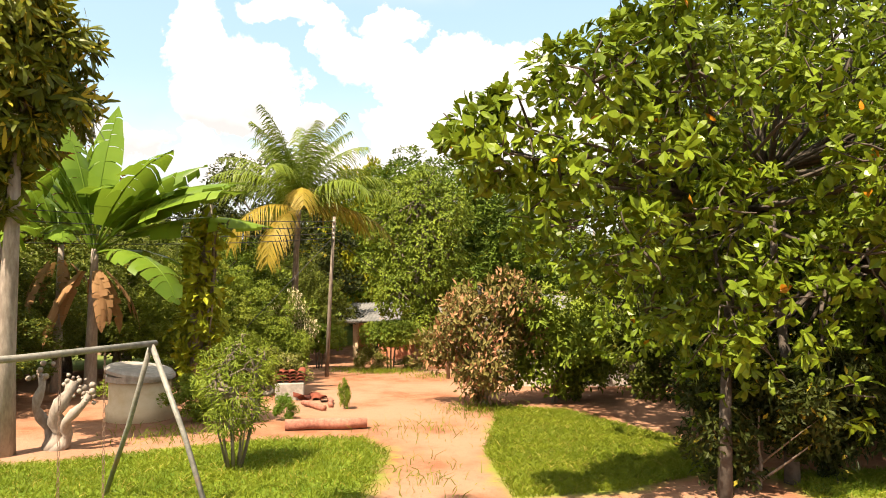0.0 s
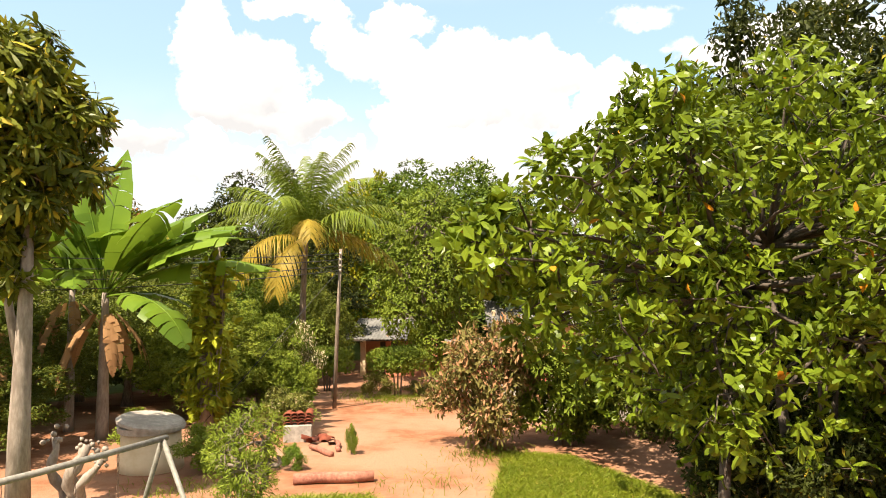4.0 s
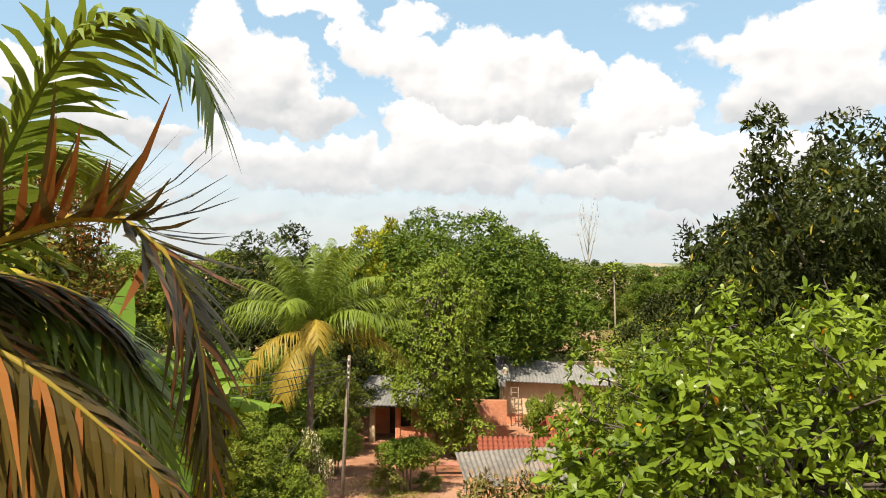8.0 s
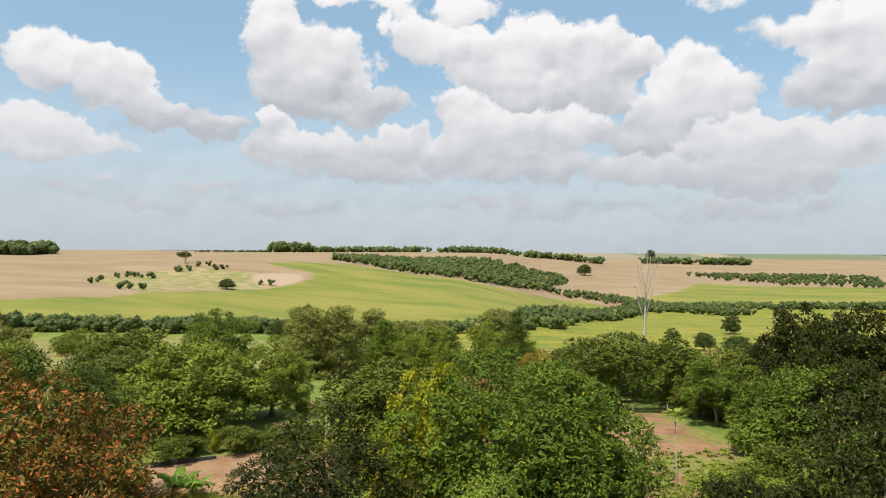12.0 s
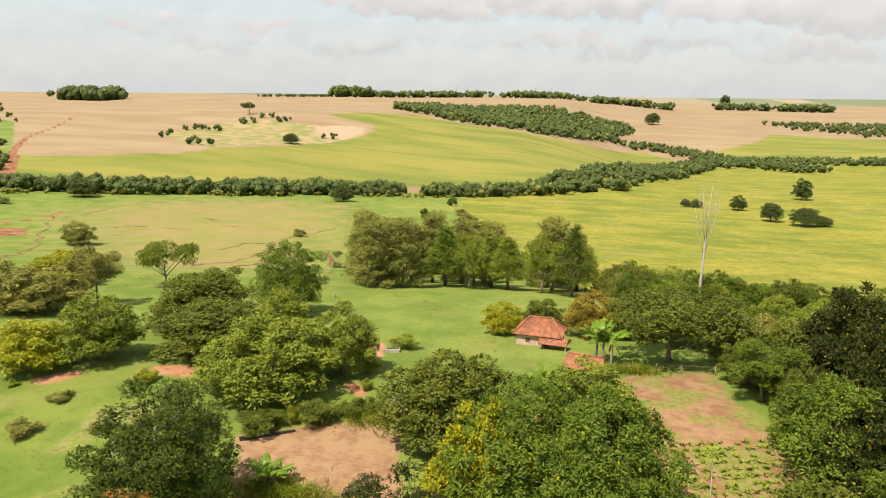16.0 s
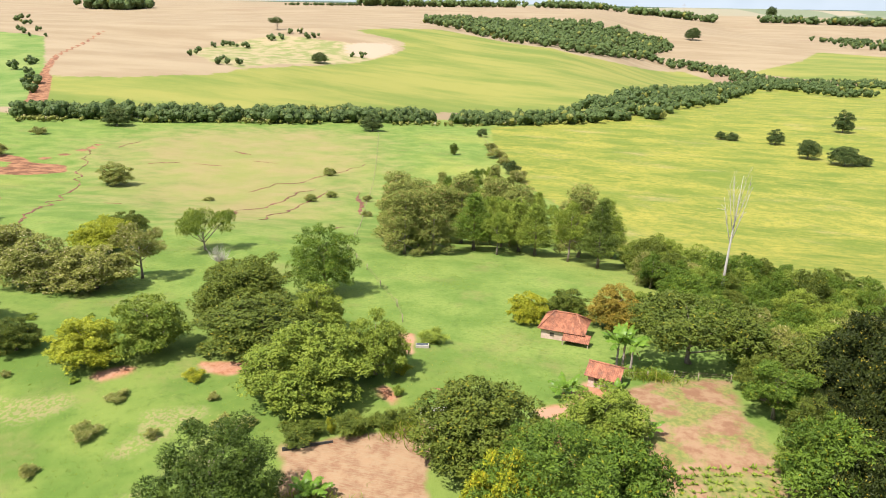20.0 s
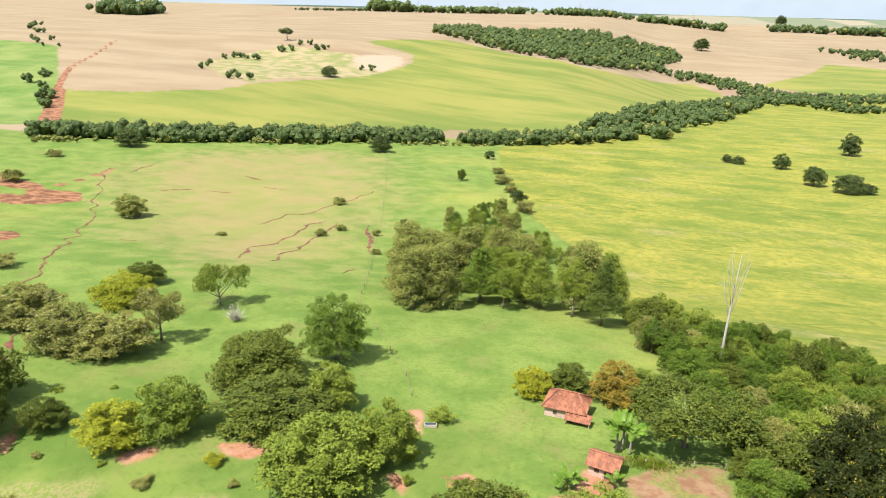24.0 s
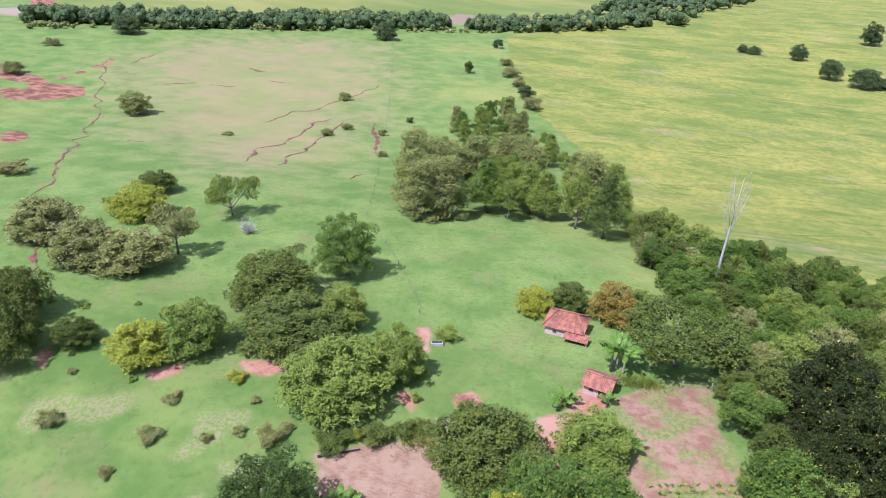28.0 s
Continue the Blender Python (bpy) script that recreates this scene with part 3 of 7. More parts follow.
    weedy = p.mix(p.fit(p.noise(0.22, 6, 0.68), 0.44, 0.58, 0, 0.88), tilled, p.mix(p.fit(fine, 0.4, 0.6), (0.10, 0.13, 0.03), (0.17, 0.165, 0.045)))
    c = p.mix(area("garden", 0.7, 3.5, p.noise(0.35, 5, 0.6)), c, weedy)
    soil = p.mix(p.fit(fine, 0.35, 0.65), (0.21, 0.085, 0.042), (0.29, 0.145, 0.08))
    c = p.mix(p.math("MULTIPLY", area("burrow", 0.8, 3.5), 0.55), c, p.mix(p.fit(p.noise(2.2, 2), 0.45, 0.55), (0.13, 0.16, 0.035), (0.23, 0.175, 0.09)))
    yard = p.mix(p.fit(p.noise(0.25, 5, 0.6), 0.4, 0.6), soil, (0.30, 0.168, 0.105))
    yard = p.mix(p.fit(very_fine, 0.55, 0.75, 0, 0.5), yard, (0.18, 0.075, 0.038))
    c = p.mix(area("earth", 0.5, 2.5), c, yard)
    lawn = p.mix(p.fit(fine, 0.35, 0.65), (0.085, 0.14, 0.014), (0.15, 0.2, 0.02))
    c = p.mix(area("lawn", 0.25, 0.9, fine), c, lawn)
    c = p.mix(p.math("MULTIPLY", area("red", 0.5, 3.2, p.noise(0.3, 5, 0.6)), 0.95), c, p.mix(p.fit(p.noise(0.25, 5, 0.65), 0.4, 0.6), (0.11, 0.045, 0.026), (0.24, 0.115, 0.062)))
    # patchwork of fields on the plain past the hill
    cells = p.n.new("ShaderNodeTexVoronoi")
    cells.inputs["Scale"].default_value = 1.0
    squeeze = p.n.new("ShaderNodeVectorMath")
    squeeze.operation = "MULTIPLY"
    p.l.new(p.where.outputs["Object"], squeeze.inputs[0])
    squeeze.inputs[1].default_value = (0.0016, 0.0007, 0.0)
    p.l.new(squeeze.outputs[0], cells.inputs["Vector"])
    tone = p.n.new("ShaderNodeSeparateColor")
    p.l.new(cells.outputs["Color"], tone.inputs[0])
    plain = p.mix(tone.outputs[0], (0.10, 0.13, 0.075), (0.24, 0.20, 0.14))
    plain = p.mix(p.fit(tone.outputs[1], 0.72, 0.74), plain, (0.05, 0.075, 0.05))
    c = p.mix(p.fit(p.attribute("plain"), -60, 60), c, plain)
    p.colour(c)
    p.bump(p.math("ADD", fine, p.math("MULTIPLY", very_fine, 0.4)), 0.6, 0.12)
    return p.m


# ---- trees ----
rng = np.random.default_rng(11)


def leaf_blades(pile, base, way, face, length, width):
    """Pointed leaves with a fold along the middle: two halves of four corners."""
    side = unit(np.cross(way, face))
    face = np.cross(side, way)
    length, width = np.reshape(length, (-1, 1)), np.reshape(width, (-1, 1))
    mid = base + way * length * 0.5
    tip = base + way * length - face * length * 0.12
    left, right = mid + side * width * 0.5 + face * width * 0.12, mid - side * width * 0.5 + face * width * 0.12
    v = np.stack([base, left, tip, right], axis=1).reshape(-1, 3)
    k = len(base)
    pile.add(v, (np.arange(k) * 4)[:, None] + np.arange(4)[None, :])


def fine_blades(pile, base, way, face, length, width):
    """Rounded leaves, widest past the middle, curved along their length."""
    k = len(base)
    side = unit(np.cross(way, face))
    face = np.cross(side, way)
    at = np.array((0.0, 0.3, 0.62, 0.88, 1.0))
    half = np.array((0.06, 0.33, 0.5, 0.36, 0.05))
    v = []
    for u, h in zip(at, half):
        middle = base + way * (length * u)[:, None] - face * (length * 0.16 * u * u)[:, None]
        edge = side * (width * h)[:, None]
        lift = face * (width * h * 0.28)[:, None]
        v += [middle + edge + lift, middle - edge + lift]
    v = np.stack(v, axis=1).reshape(-1, 3)
    quads = np.array([(2 * i, 2 * i + 1, 2 * i + 3, 2 * i + 2) for i in range(4)])
    pile.add(v, ((np.arange(k) * 10)[:, None, None] + quads[None]).reshape(-1, 4))


def rosettes(pile, centres, out, count, length, width, spread=0.9, droop=0.25, fine=False, tumble=0.28):
    """Tufts of leaves that radiate from twig ends."""
    k = len(centres)
    out = unit(out)
    across = unit(np.cross(out, rng.normal(size=(k, 3))))
    other = np.cross(out, across)
    for i in range(count):
        a = rng.uniform(0, 2 * math.pi, k)[:, None]
        s = rng.uniform(0.45, spread + 0.35, k)[:, None]
        way = out * np.cos(s) + (across * np.cos(a) + other * np.sin(a)) * np.sin(s)
        way[:, 2] -= droop * rng.uniform(0.2, 1.0, k)
        way = unit(way)
        face = unit(out + rng.normal(scale=tumble, size=(k, 3)) + (0, 0, 0.2))
        start = centres + rng.normal(scale=length * (0.08 if fine else 0.35), size=(k, 3))
        (fine_blades if fine else leaf_blades)(pile, start, way, face, length * rng.uniform(0.7, 1.25, k), width * rng.uniform(0.7, 1.2, k))


def lump(centre, radius):
    """A rough low ball, in four-sided faces."""
    a = np.linspace(0, 2 * math.pi, 9)[:-1]
    rows = [(-0.95, 0.2), (-0.5, 0.83), (0.1, 1.0), (0.62, 0.75), (0.95, 0.2)]
    v = np.array([(math.cos(t) * r, math.sin(t) * r, z) for z, r in rows for t in a])
    v = v * rng.uniform(0.8, 1.1, (len(v), 1)) * radius + centre
    f = [(i * 8 + j, i * 8 + (j + 1) % 8, (i + 1) * 8 + (j + 1) % 8, (i + 1) * 8 + j) for i in range(4) for j in range(8)]
    return v, f


def inner_leaves(pile, lobes, each, length, width, reach=0.75):
    """Leaves inside a crown, which close the view through it."""
    centres = np.repeat(np.array([l[0] for l in lobes]), each, axis=0)
    sizes = np.repeat(np.array([l[1] for l in lobes]), each)
    k = len(sizes)
    way = unit(rng.normal(size=(k, 3)))
    at = centres + way * (sizes * reach * rng.uniform(0.2, 1.0, k) ** 0.6)[:, None]
    leaf_blades(pile, at, unit(rng.normal(size=(k, 3))), unit(way + (0, 0, 0.3) + rng.normal(scale=0.4, size=(k, 3))), length * rng.uniform(0.8, 1.3, k), width * rng.uniform(0.8, 1.3, k))


def on_lobes(lobes, count, low=-0.55):
    """Points and outward ways spread over the outer faces of a crown's lobes."""
    centres, sizes = np.array([l[0] for l in lobes]), np.array([l[1] for l in lobes])
    weight = sizes ** 2 / np.sum(sizes ** 2)
    pick = rng.choice(len(lobes), int(count * 2.6), p=weight)
    way = unit(rng.normal(size=(len(pick), 3)))
    way[:, 2] = np.where(way[:, 2] < low, -way[:, 2], way[:, 2])
    at = centres[pick] + way * (sizes[pick] * rng.uniform(0.86, 1.06, len(pick)))[:, None] * (1, 1, 0.85)
    depth = np.min(np.linalg.norm((at[:, None] - centres[None]) / (1, 1, 0.85), axis=2) / sizes[None] + np.where(np.arange(len(lobes))[None] == pick[:, None], 9, 0), axis=1)
    keep = np.nonzero(depth > 0.82)[0][:count]
    return at[keep], way[keep]


def crown_lobes(width, low, high, count, size, lean=0.0, hollow=0.62, flat=1.0):
    """Clusters of lobes over an uneven egg between two heights."""
    lobes = []
    mid, half = (low + high) / 2, (high - low) / 2
    mains = max(7, count // 5)
    for i in range(mains):
        z = 1 - 2 * (i + 0.5) / mains
        a = i * 2.39996 + rng.uniform(-0.6, 0.6)
        r = math.sqrt(max(0.0, 1 - abs(z) ** (2 * flat)))
        big = width * rng.uniform(0.10, 0.19)
        reach = (width / 2 - big) * rng.uniform(0.7, 1.15)
        c = np.array((math.cos(a) * r * reach + lean * z, math.sin(a) * r * reach, mid + z * (half - big * 0.7) * rng.uniform(0.75, 1.05)))
        lobes.append((c, big * 0.85))
        for k in range(6):
            way = unit(rng.normal(size=3) + (0, 0, 0.35))
            lobes.append((c + way * big * rng.uniform(0.75, 1.1) * (1, 1, 0.75), size * width * rng.uniform(0.45, 1.0)))
    lobes.append((np.array((0, 0, mid)), width * 0.27))
    return lobes


def dome_lobes(width, low, high, count, size, square=2.2):
    """Many clumps of leaf over a crown of several uneven heads that comes down close to the ground."""
    heads = [(0.0, 0.0, 0.36, 1.0)]
    for i in range(5):
        a = i * 1.2566 + rng.uniform(-0.4, 0.4)
        r = rng.uniform(0.17, 0.27)
        heads.append((math.cos(a) * r, math.sin(a) * r, 0.5 - r + rng.uniform(-0.04, 0.03), rng.uniform(0.55, 0.93)))
    lobes = []
    for hx, hy, radius, tall in heads:
        top = low + (high - low) * tall
        mid = low + (top - low) * 0.45
        n = max(6, int(count * 0.36 if tall == 1.0 else count * 0.17))
        turn = rng.uniform(0, 6.28)
        for i in range(n):
            z = 1 - 1.75 * (i + 0.5) / n
            a = turn + i * 2.39996 + rng.uniform(-0.35, 0.35)
            r = max(0.0, 1 - abs(z) ** square) ** (1 / square)
            big = size * width * rng.uniform(0.6, 1.3)
            out = rng.uniform(0.84, 1.05)
            reach = max(0.02, radius * width - big * 0.8) * out
            lift = (top - mid if z > 0 else mid - low) - big * 0.6
            lobes.append((np.array((hx * width + math.cos(a) * r * reach, hy * width + math.sin(a) * r * reach, mid + z * lift * out)), big))
        lobes.append((np.array((hx * width, hy * width, mid)), radius * width * 0.5))
    return lobes


def limbs(pile, height, radius, lobes, start=0.25, count=7, bend=0.05, sides=7):
    """A tapered, slightly bent trunk with limbs out to the lobes."""
    k = 7
    zs = np.linspace(0, height, k)
    sway = np.cumsum(rng.normal(scale=bend, size=(k, 2)), axis=0) * height * 0.12
    sway[0] = 0
    line = np.column_stack([sway, zs])
    width = radius * (1 - 0.75 * (zs / height) ** 0.9)
    width[0] *= 1.35
    pile.add(*tube(line, width, sides))
    for i in rng.permutation(len(lobes))[:count]:
        c = lobes[i][0]
        z0 = min(height * 0.93, max(start * height, c[2] - np.hypot(c[0], c[1]) * rng.uniform(0.6, 1.0)))
        root = np.array([np.interp(z0, zs, line[:, 0]), np.interp(z0, zs, line[:, 1]), z0])
        mid = (root + c) / 2 + rng.normal(scale=0.05, size=3) * height * 0.3
        u = np.linspace(0, 1, 5)[:, None]
        curve = root * (1 - u) ** 2 + mid * 2 * u * (1 - u) + c * u * u
        r0 = np.interp(z0, zs, width) * 0.55
        pile.add(*tube(curve, r0 * (1 - 0.8 * u[:, 0]), 5))


TREE_KINDS = {}


def tree_meshes(kind, variant):
    """The shared trunk and crown of one variant of a kind, with its nominal height and width."""
    key = (kind, variant)
    if key in TREE_KINDS:
        return TREE_KINDS[key]
    trunk, crown = Pile(), Pile()
    if kind == "broad":
        h, w = 9.0, 11.0
        lobes = dome_lobes(w, 0.4, h, 80, 0.08)
        limbs(trunk, h * 0.6, 0.32, lobes, 0.2, 9)
        at, out = on_lobes(lobes, 3200, -0.4)
        rosettes(crown, at, out + (0, 0, 0.35), 6, 0.33, 0.15, 0.9, 0.2, False, 0.45)
        core = 0.80
    elif kind == "leafy":
        h, w = 10.0, 9.0
        lobes = dome_lobes(w, 0.3, h, 84, 0.084)
        limbs(trunk, h * 0.7, 0.27, lobes, 0.2, 12)
        at, out = on_lobes(lobes, 4600, -0.5)
        rosettes(crown, at, out + (0, 0, 0.2), 6, 0.19, 0.075, 0.9, 0.4)
        core = 0.9
    elif kind == "mango":
        h, w = 12.5, 18.0
        lobes = dome_lobes(w, 0.4, h, 190, 0.056, 2.6)
        limbs(trunk, h * 0.65, 0.42, lobes, 0.2, 16)
        at, out = on_lobes(lobes, 7600, -0.5)
        rosettes(crown, at, out + (0, 0, 0.2), 6, 0.32, 0.12, 0.9, 0.35)
        core = 1.2
    elif kind == "light":
        h, w = 8.0, 9.0
        lobes = dome_lobes(w, 0.2, h, 56, 0.085)
        limbs(trunk, h * 0.65, 0.25, lobes, 0.2, 9)
        at, out = on_lobes(lobes, 2200, -0.3)
        rosettes(crown, at, out + (0, 0, 0.35), 6, 0.30, 0.14, 0.9, 0.2, False, 0.45)
        core = 0.72
    elif kind == "airy":
        h, w = 11.0, 9.5
        lobes = crown_lobes(w, 2.5, h, 34, 0.10, 0.6)
        limbs(trunk, h * 0.8, 0.24, lobes, 0.25, 14)
        at, out = on_lobes(lobes, 1500, -0.9)
        rosettes(crown, at, out, 6, 0.32, 0.14, 0.9, 0.3, False, 0.45)
        core = 0.45
    elif kind == "gum":
        h, w = 16.0, 7.0
        lobes = [(np.array((math.cos(i * 2.4) * r, math.sin(i * 2.4) * r, z)), s) for i, (z, r, s) in enumerate(
            (1.6 + 13.6 * (k / 29) ** 0.95, (2.8 - 1.9 * (k / 29) ** 1.6) * rng.uniform(0.5, 1.1), rng.uniform(0.75, 1.35)) for k in range(30))]
        limbs(trunk, h * 0.9, 0.2, lobes, 0.2, 16, 0.07)
        at, out = on_lobes(lobes, 1050, -0.9)
        rosettes(crown, at, out + (0, 0, -0.2), 7, 0.46, 0.13, 1.1, 0.6, False, 0.45)
        core = 0.5
    elif kind == "pine":
        h, w = 14.0, 6.0
        lobes = []
        for k in range(34):
            z = 3.0 + 10.4 * k / 33
            r = (2.9 - 2.5 * (k / 33) ** 1.3) * rng.uniform(0.65, 1.0)
            lobes.append((np.array((math.cos(k * 2.4) * r * 0.75, math.sin(k * 2.4) * r * 0.75, z + rng.uniform(-0.3, 0.3))), 0.45 + r * 0.22))
        limbs(trunk, h * 0.97, 0.19, lobes, 0.2, 20, 0.02)
        at, out = on_lobes(lobes, 1250, -0.7)
        rosettes(crown, at, out + (0, 0, 0.5), 6, 0.42, 0.06, 0.8, 0.0)
        core = 0.6
    elif kind == "umbrella":
        h, w = 7.0, 12.0
        lobes = crown_lobes(w, 4.2, h, 26, 0.11, 0.0, 0.6, 2.0)
        limbs(trunk, h * 0.6, 0.25, lobes, 0.35, 14, 0.12)
        at, out = on_lobes(lobes, 1100, -0.4)
        rosettes(crown, at, out + (0, 0, 0.5), 6, 0.33, 0.15, 0.9, 0.15, False, 0.45)
        core = 0.5
    elif kind == "scrub":
        h, w = 5.0, 6.0
        lobes = dome_lobes(w, 0.0, h, 40, 0.11, 2.0)
        limbs(trunk, h * 0.6, 0.12, lobes, 0.15, 8, 0.1)
        at, out = on_lobes(lobes, 1300, -0.6)
        rosettes(crown, at, out + (0, 0, 0.35), 6, 0.22, 0.09, 0.95, 0.15, False, 0.4)
        core = 0.5
    else:  # shrub
        h, w = 3.0, 3.6
        lobes = crown_lobes(w, 0.0, h, 14, 0.17)
        limbs(trunk, h * 0.6, 0.07, lobes, 0.1, 8, 0.1)
        at, out = on_lobes(lobes, 520, -0.7)
        rosettes(crown, at, out + (0, 0, 0.3), 6, 0.20, 0.085)
        core = 0.7
    mean = float(np.mean([l[1] for l in lobes]))
    inner_leaves(crown, lobes, int(6500 * core / len(lobes)), min(0.5, mean * 0.34), min(0.26, mean * 0.19))
    body = np.concatenate(crown.v)
    tall, wide = h / body[:, 2].max(), w / 2 / np.percentile(np.hypot(body[:, 0], body[:, 1]), 97)
    for pile in (trunk, crown):
        pile.v = [v * (wide, wide, tall) for v in pile.v]
    made = (trunk.mesh(kind + "_trunk", True), crown.mesh(kind + "_crown"), h, w)
    TREE_KINDS[key] = made
    return made


def plant(kind, x, y, h, w, foliage, label, name="tree", category="tree", variants=3, bark=None, group="", sink=0.0):
    """One tree of a kind at a place, with its height and crown width."""
    trunk, crown, h0, w0 = tree_meshes(kind, int(rng.integers(variants)))
    root = thing(name, label, category, x, y, ground_z(x, y) - sink, float(rng.uniform(0, 360)), group)
    root.scale = (w / w0, w / w0, h / h0)
    for part_name, mesh, material in (("trunk", trunk, bark or BARK), ("crown", crown, foliage)):
        if not mesh.materials:
            mesh.materials.append(material)
        ob = new(part_name, mesh)
        ob.parent = root
        ob.material_slots[0].link = "OBJECT"
        ob.material_slots[0].material = material
    return root


def far_wood(name, label, spots, material, low=7.0, high=12.0, leaf_size=1.3, tufts=70):
    """Far trees, crown by crown, as one object."""
    pile = Pile()
    for x, y in spots:
        h = rng.uniform(low, high)
        w = h * rng.uniform(0.8, 1.25)
        z = ground_z(x, y)
        lobes = [(np.array((x + rng.normal(scale=w * 0.22), y + rng.normal(scale=w * 0.22), z + h * q)), w * s) for q, s in ((0.3, 0.36), (0.5, 0.34), (0.68, 0.28), (0.55, 0.26))]
        for c, s in lobes:
            pile.add(*lump(c, s * 0.8))
        k = tufts
        pick = rng.integers(0, 4, k)
        out = unit(rng.normal(size=(k, 3)) + (0, 0, 0.35))
        at = np.array([lobes[i][0] for i in pick]) + out * np.array([lobes[i][1] for i in pick])[:, None] * rng.uniform(0.8, 1.05, (k, 1))
        way = unit(np.cross(out, rng.normal(size=(k, 3))))
        leaf_blades(pile, at - way * leaf_size * 0.5, way, out, leaf_size * rng.uniform(0.7, 1.5, k), leaf_size * rng.uniform(0.6, 1.1, k))
    ob = new(name, pile.mesh(name))
    ob.data.materials.append(material)
    return tagged(ob, label, "woodland", kind="stuff")


def scatter(shape, gap, count):
    """Places spread unevenly inside an outline, no two nearer than the gap."""
    shape = np.array(shape, float)
    low, high = shape.min(axis=0), shape.max(axis=0)
    kept = []
    for _ in range(count * 60):
        q = rng.uniform(low, high)
        if away(q[:1], q[1:], [tuple(c) for c in shape])[0] > 0 and all(np.hypot(*(q - o)) > gap for o in kept):
            kept.append(q)
            if len(kept) == count:
                break
    return kept


def along(line, gap, half):
    """Places in a band along a line."""
    spots = []
    for (ax, ay), (bx, by) in zip(line, line[1:]):
        length = math.hypot(bx - ax, by - ay)
        for _ in range(int(length * 2 * half / gap ** 2)):
            u, v = rng.uniform(), rng.uniform(-half, half)
            spots.append((ax + (bx - ax) * u - (by - ay) / length * v, ay + (by - ay) * u + (bx - ax) / length * v))
    return spots


# ---- the land and its trees ----
build_ground()

# single trees of the pasture: kind, place, height, width, leaves, label
SINGLES = (
    ("leafy", -43.5, 102, 12.4, 11.5, GREEN_LEAF, "round dark green tree standing in the pasture"),
    ("umbrella", -78, 122, 9, 13, LIGHT_LEAF, "flat-topped spreading tree in the pasture"),
    ("broad", -102, 130, 5.5, 9, MANGO_LEAF, "low dark green tree in the pasture"),
    ("broad", -95, 114, 6.5, 12.5, YELLOW_LEAF, "bright yellow-green rounded tree"),
    ("airy", -76, 99, 10, 9, GREY_LEAF, "sparse brownish tree beside a thicket"),
    ("light", -88, 90, 8.5, 13, GREY_LEAF, "grey-green flowering thicket tree"),
    ("light", -79, 91, 8, 13, GREY_LEAF, "grey-green flowering thicket tree with pale tufts"),
    ("light", -104, 98, 8, 14, GREY_LEAF, "pale thicket tree beside a red gully"),
    ("light", -60.5, 66.5, 6.2, 9, YELLOW_LEAF, "yellow-green tree with low spreading crown"),
    ("light", -54.5, 71, 8.6, 10, LIGHT_LEAF, "light green leafy tree over bare red soil"),
    ("broad", -71.5, 67, 4.8, 6.3, MANGO_LEAF, "small dark round tree in the pasture"),
    ("broad", -79, 62, 10, 11, MANGO_LEAF, "dense dark tree shading red soil"),
    ("broad", -84, 70, 9, 10, MANGO_LEAF, "dense dark tree beside a cattle track"),
    ("broad", -51, 88, 8.6, 14.5, MANGO_LEAF, "large dark green mango tree"),
    ("broad", -42, 77, 6.8, 16, MANGO_LEAF, "broad dark mango tree over red soil"),
    ("light", -37, 84, 7.5, 8, LIGHT_LEAF, "light green tree among mango trees"),
    ("broad", -31, 66, 9.2, 14, LIGHT_LEAF, "large light green mango tree in flower"),
    ("light", -25, 73, 8.6, 8.5, LIGHT_LEAF, "light green tree beside a large mango"),
    ("leafy", -30, 44.5, 13.6, 12.0, SHADE_LEAF, "tall feathery dark green tree in the pasture"),
    ("broad", -9.6, 60, 8.8, 13.6, MANGO_LEAF, "dense dark rounded tree beside the tilled field"),
    ("light", 2.6, 65, 7, 9.5, LIGHT_LEAF, "half-dry green tree with grey twigs by a dirt path"),
    ("light", -9, 99, 5, 6.5, BRIGHT_LEAF, "bright green bushy tree beside the hut"),
    ("light", -3.5, 103, 5, 7, MANGO_LEAF, "dark green tree behind the hut"),
    ("light", 3.8, 101, 7, 8.5, ORANGE_LEAF, "yellow-orange flowering tree beside the hut"),
    ("light", 8, 102, 6, 7, LIGHT_LEAF, "light green tree beside the hut"),
    ("umbrella", 13.4, 89, 9.5, 17.5, MANGO_LEAF, "wide dark umbrella-shaped tree over a shady clearing"),
    ("pine", 0.8, 142, 15.5, 8.5, PINE_LEAF, "tall dark pine at the edge of a grove"),
    ("light", -173, 217, 9, 12, EUC_LEAF, "lone tree in eroded pasture"),
)
for kind, x, y, h, w, foliage, label in SINGLES:
    plant(kind, x, y, h, w, foliage, label)

GROVE = ((-46, 138), (-32, 126), (-24, 123), (-12.5, 136), (0, 150), (6, 163), (2, 185), (-12, 214), (-32, 262), (-48, 285), (-60, 250), (-59, 194), (-53, 160))
for x, y in scatter(GROVE, 4.8, 78):
    gum = rng.uniform() < (0.9 if x < -30 and y < 175 else 0.2)
    h = rng.uniform(13, 18.5) if y < 180 else rng.uniform(9, 13)
    if gum:
        plant("gum", x, y, h, h * 0.62, EUC_LEAF, "tall grey-green gum tree in a grove", variants=3, bark=PALE_BARK, group="grove trees")
    else:
        plant("pine" if rng.uniform() < 0.5 else "airy", x, y, h * 0.8, h * 0.55, LIGHT_LEAF if rng.uniform() < 0.75 else GREEN_LEAF, "green bushy tree in a grove", group="grove trees", variants=2)

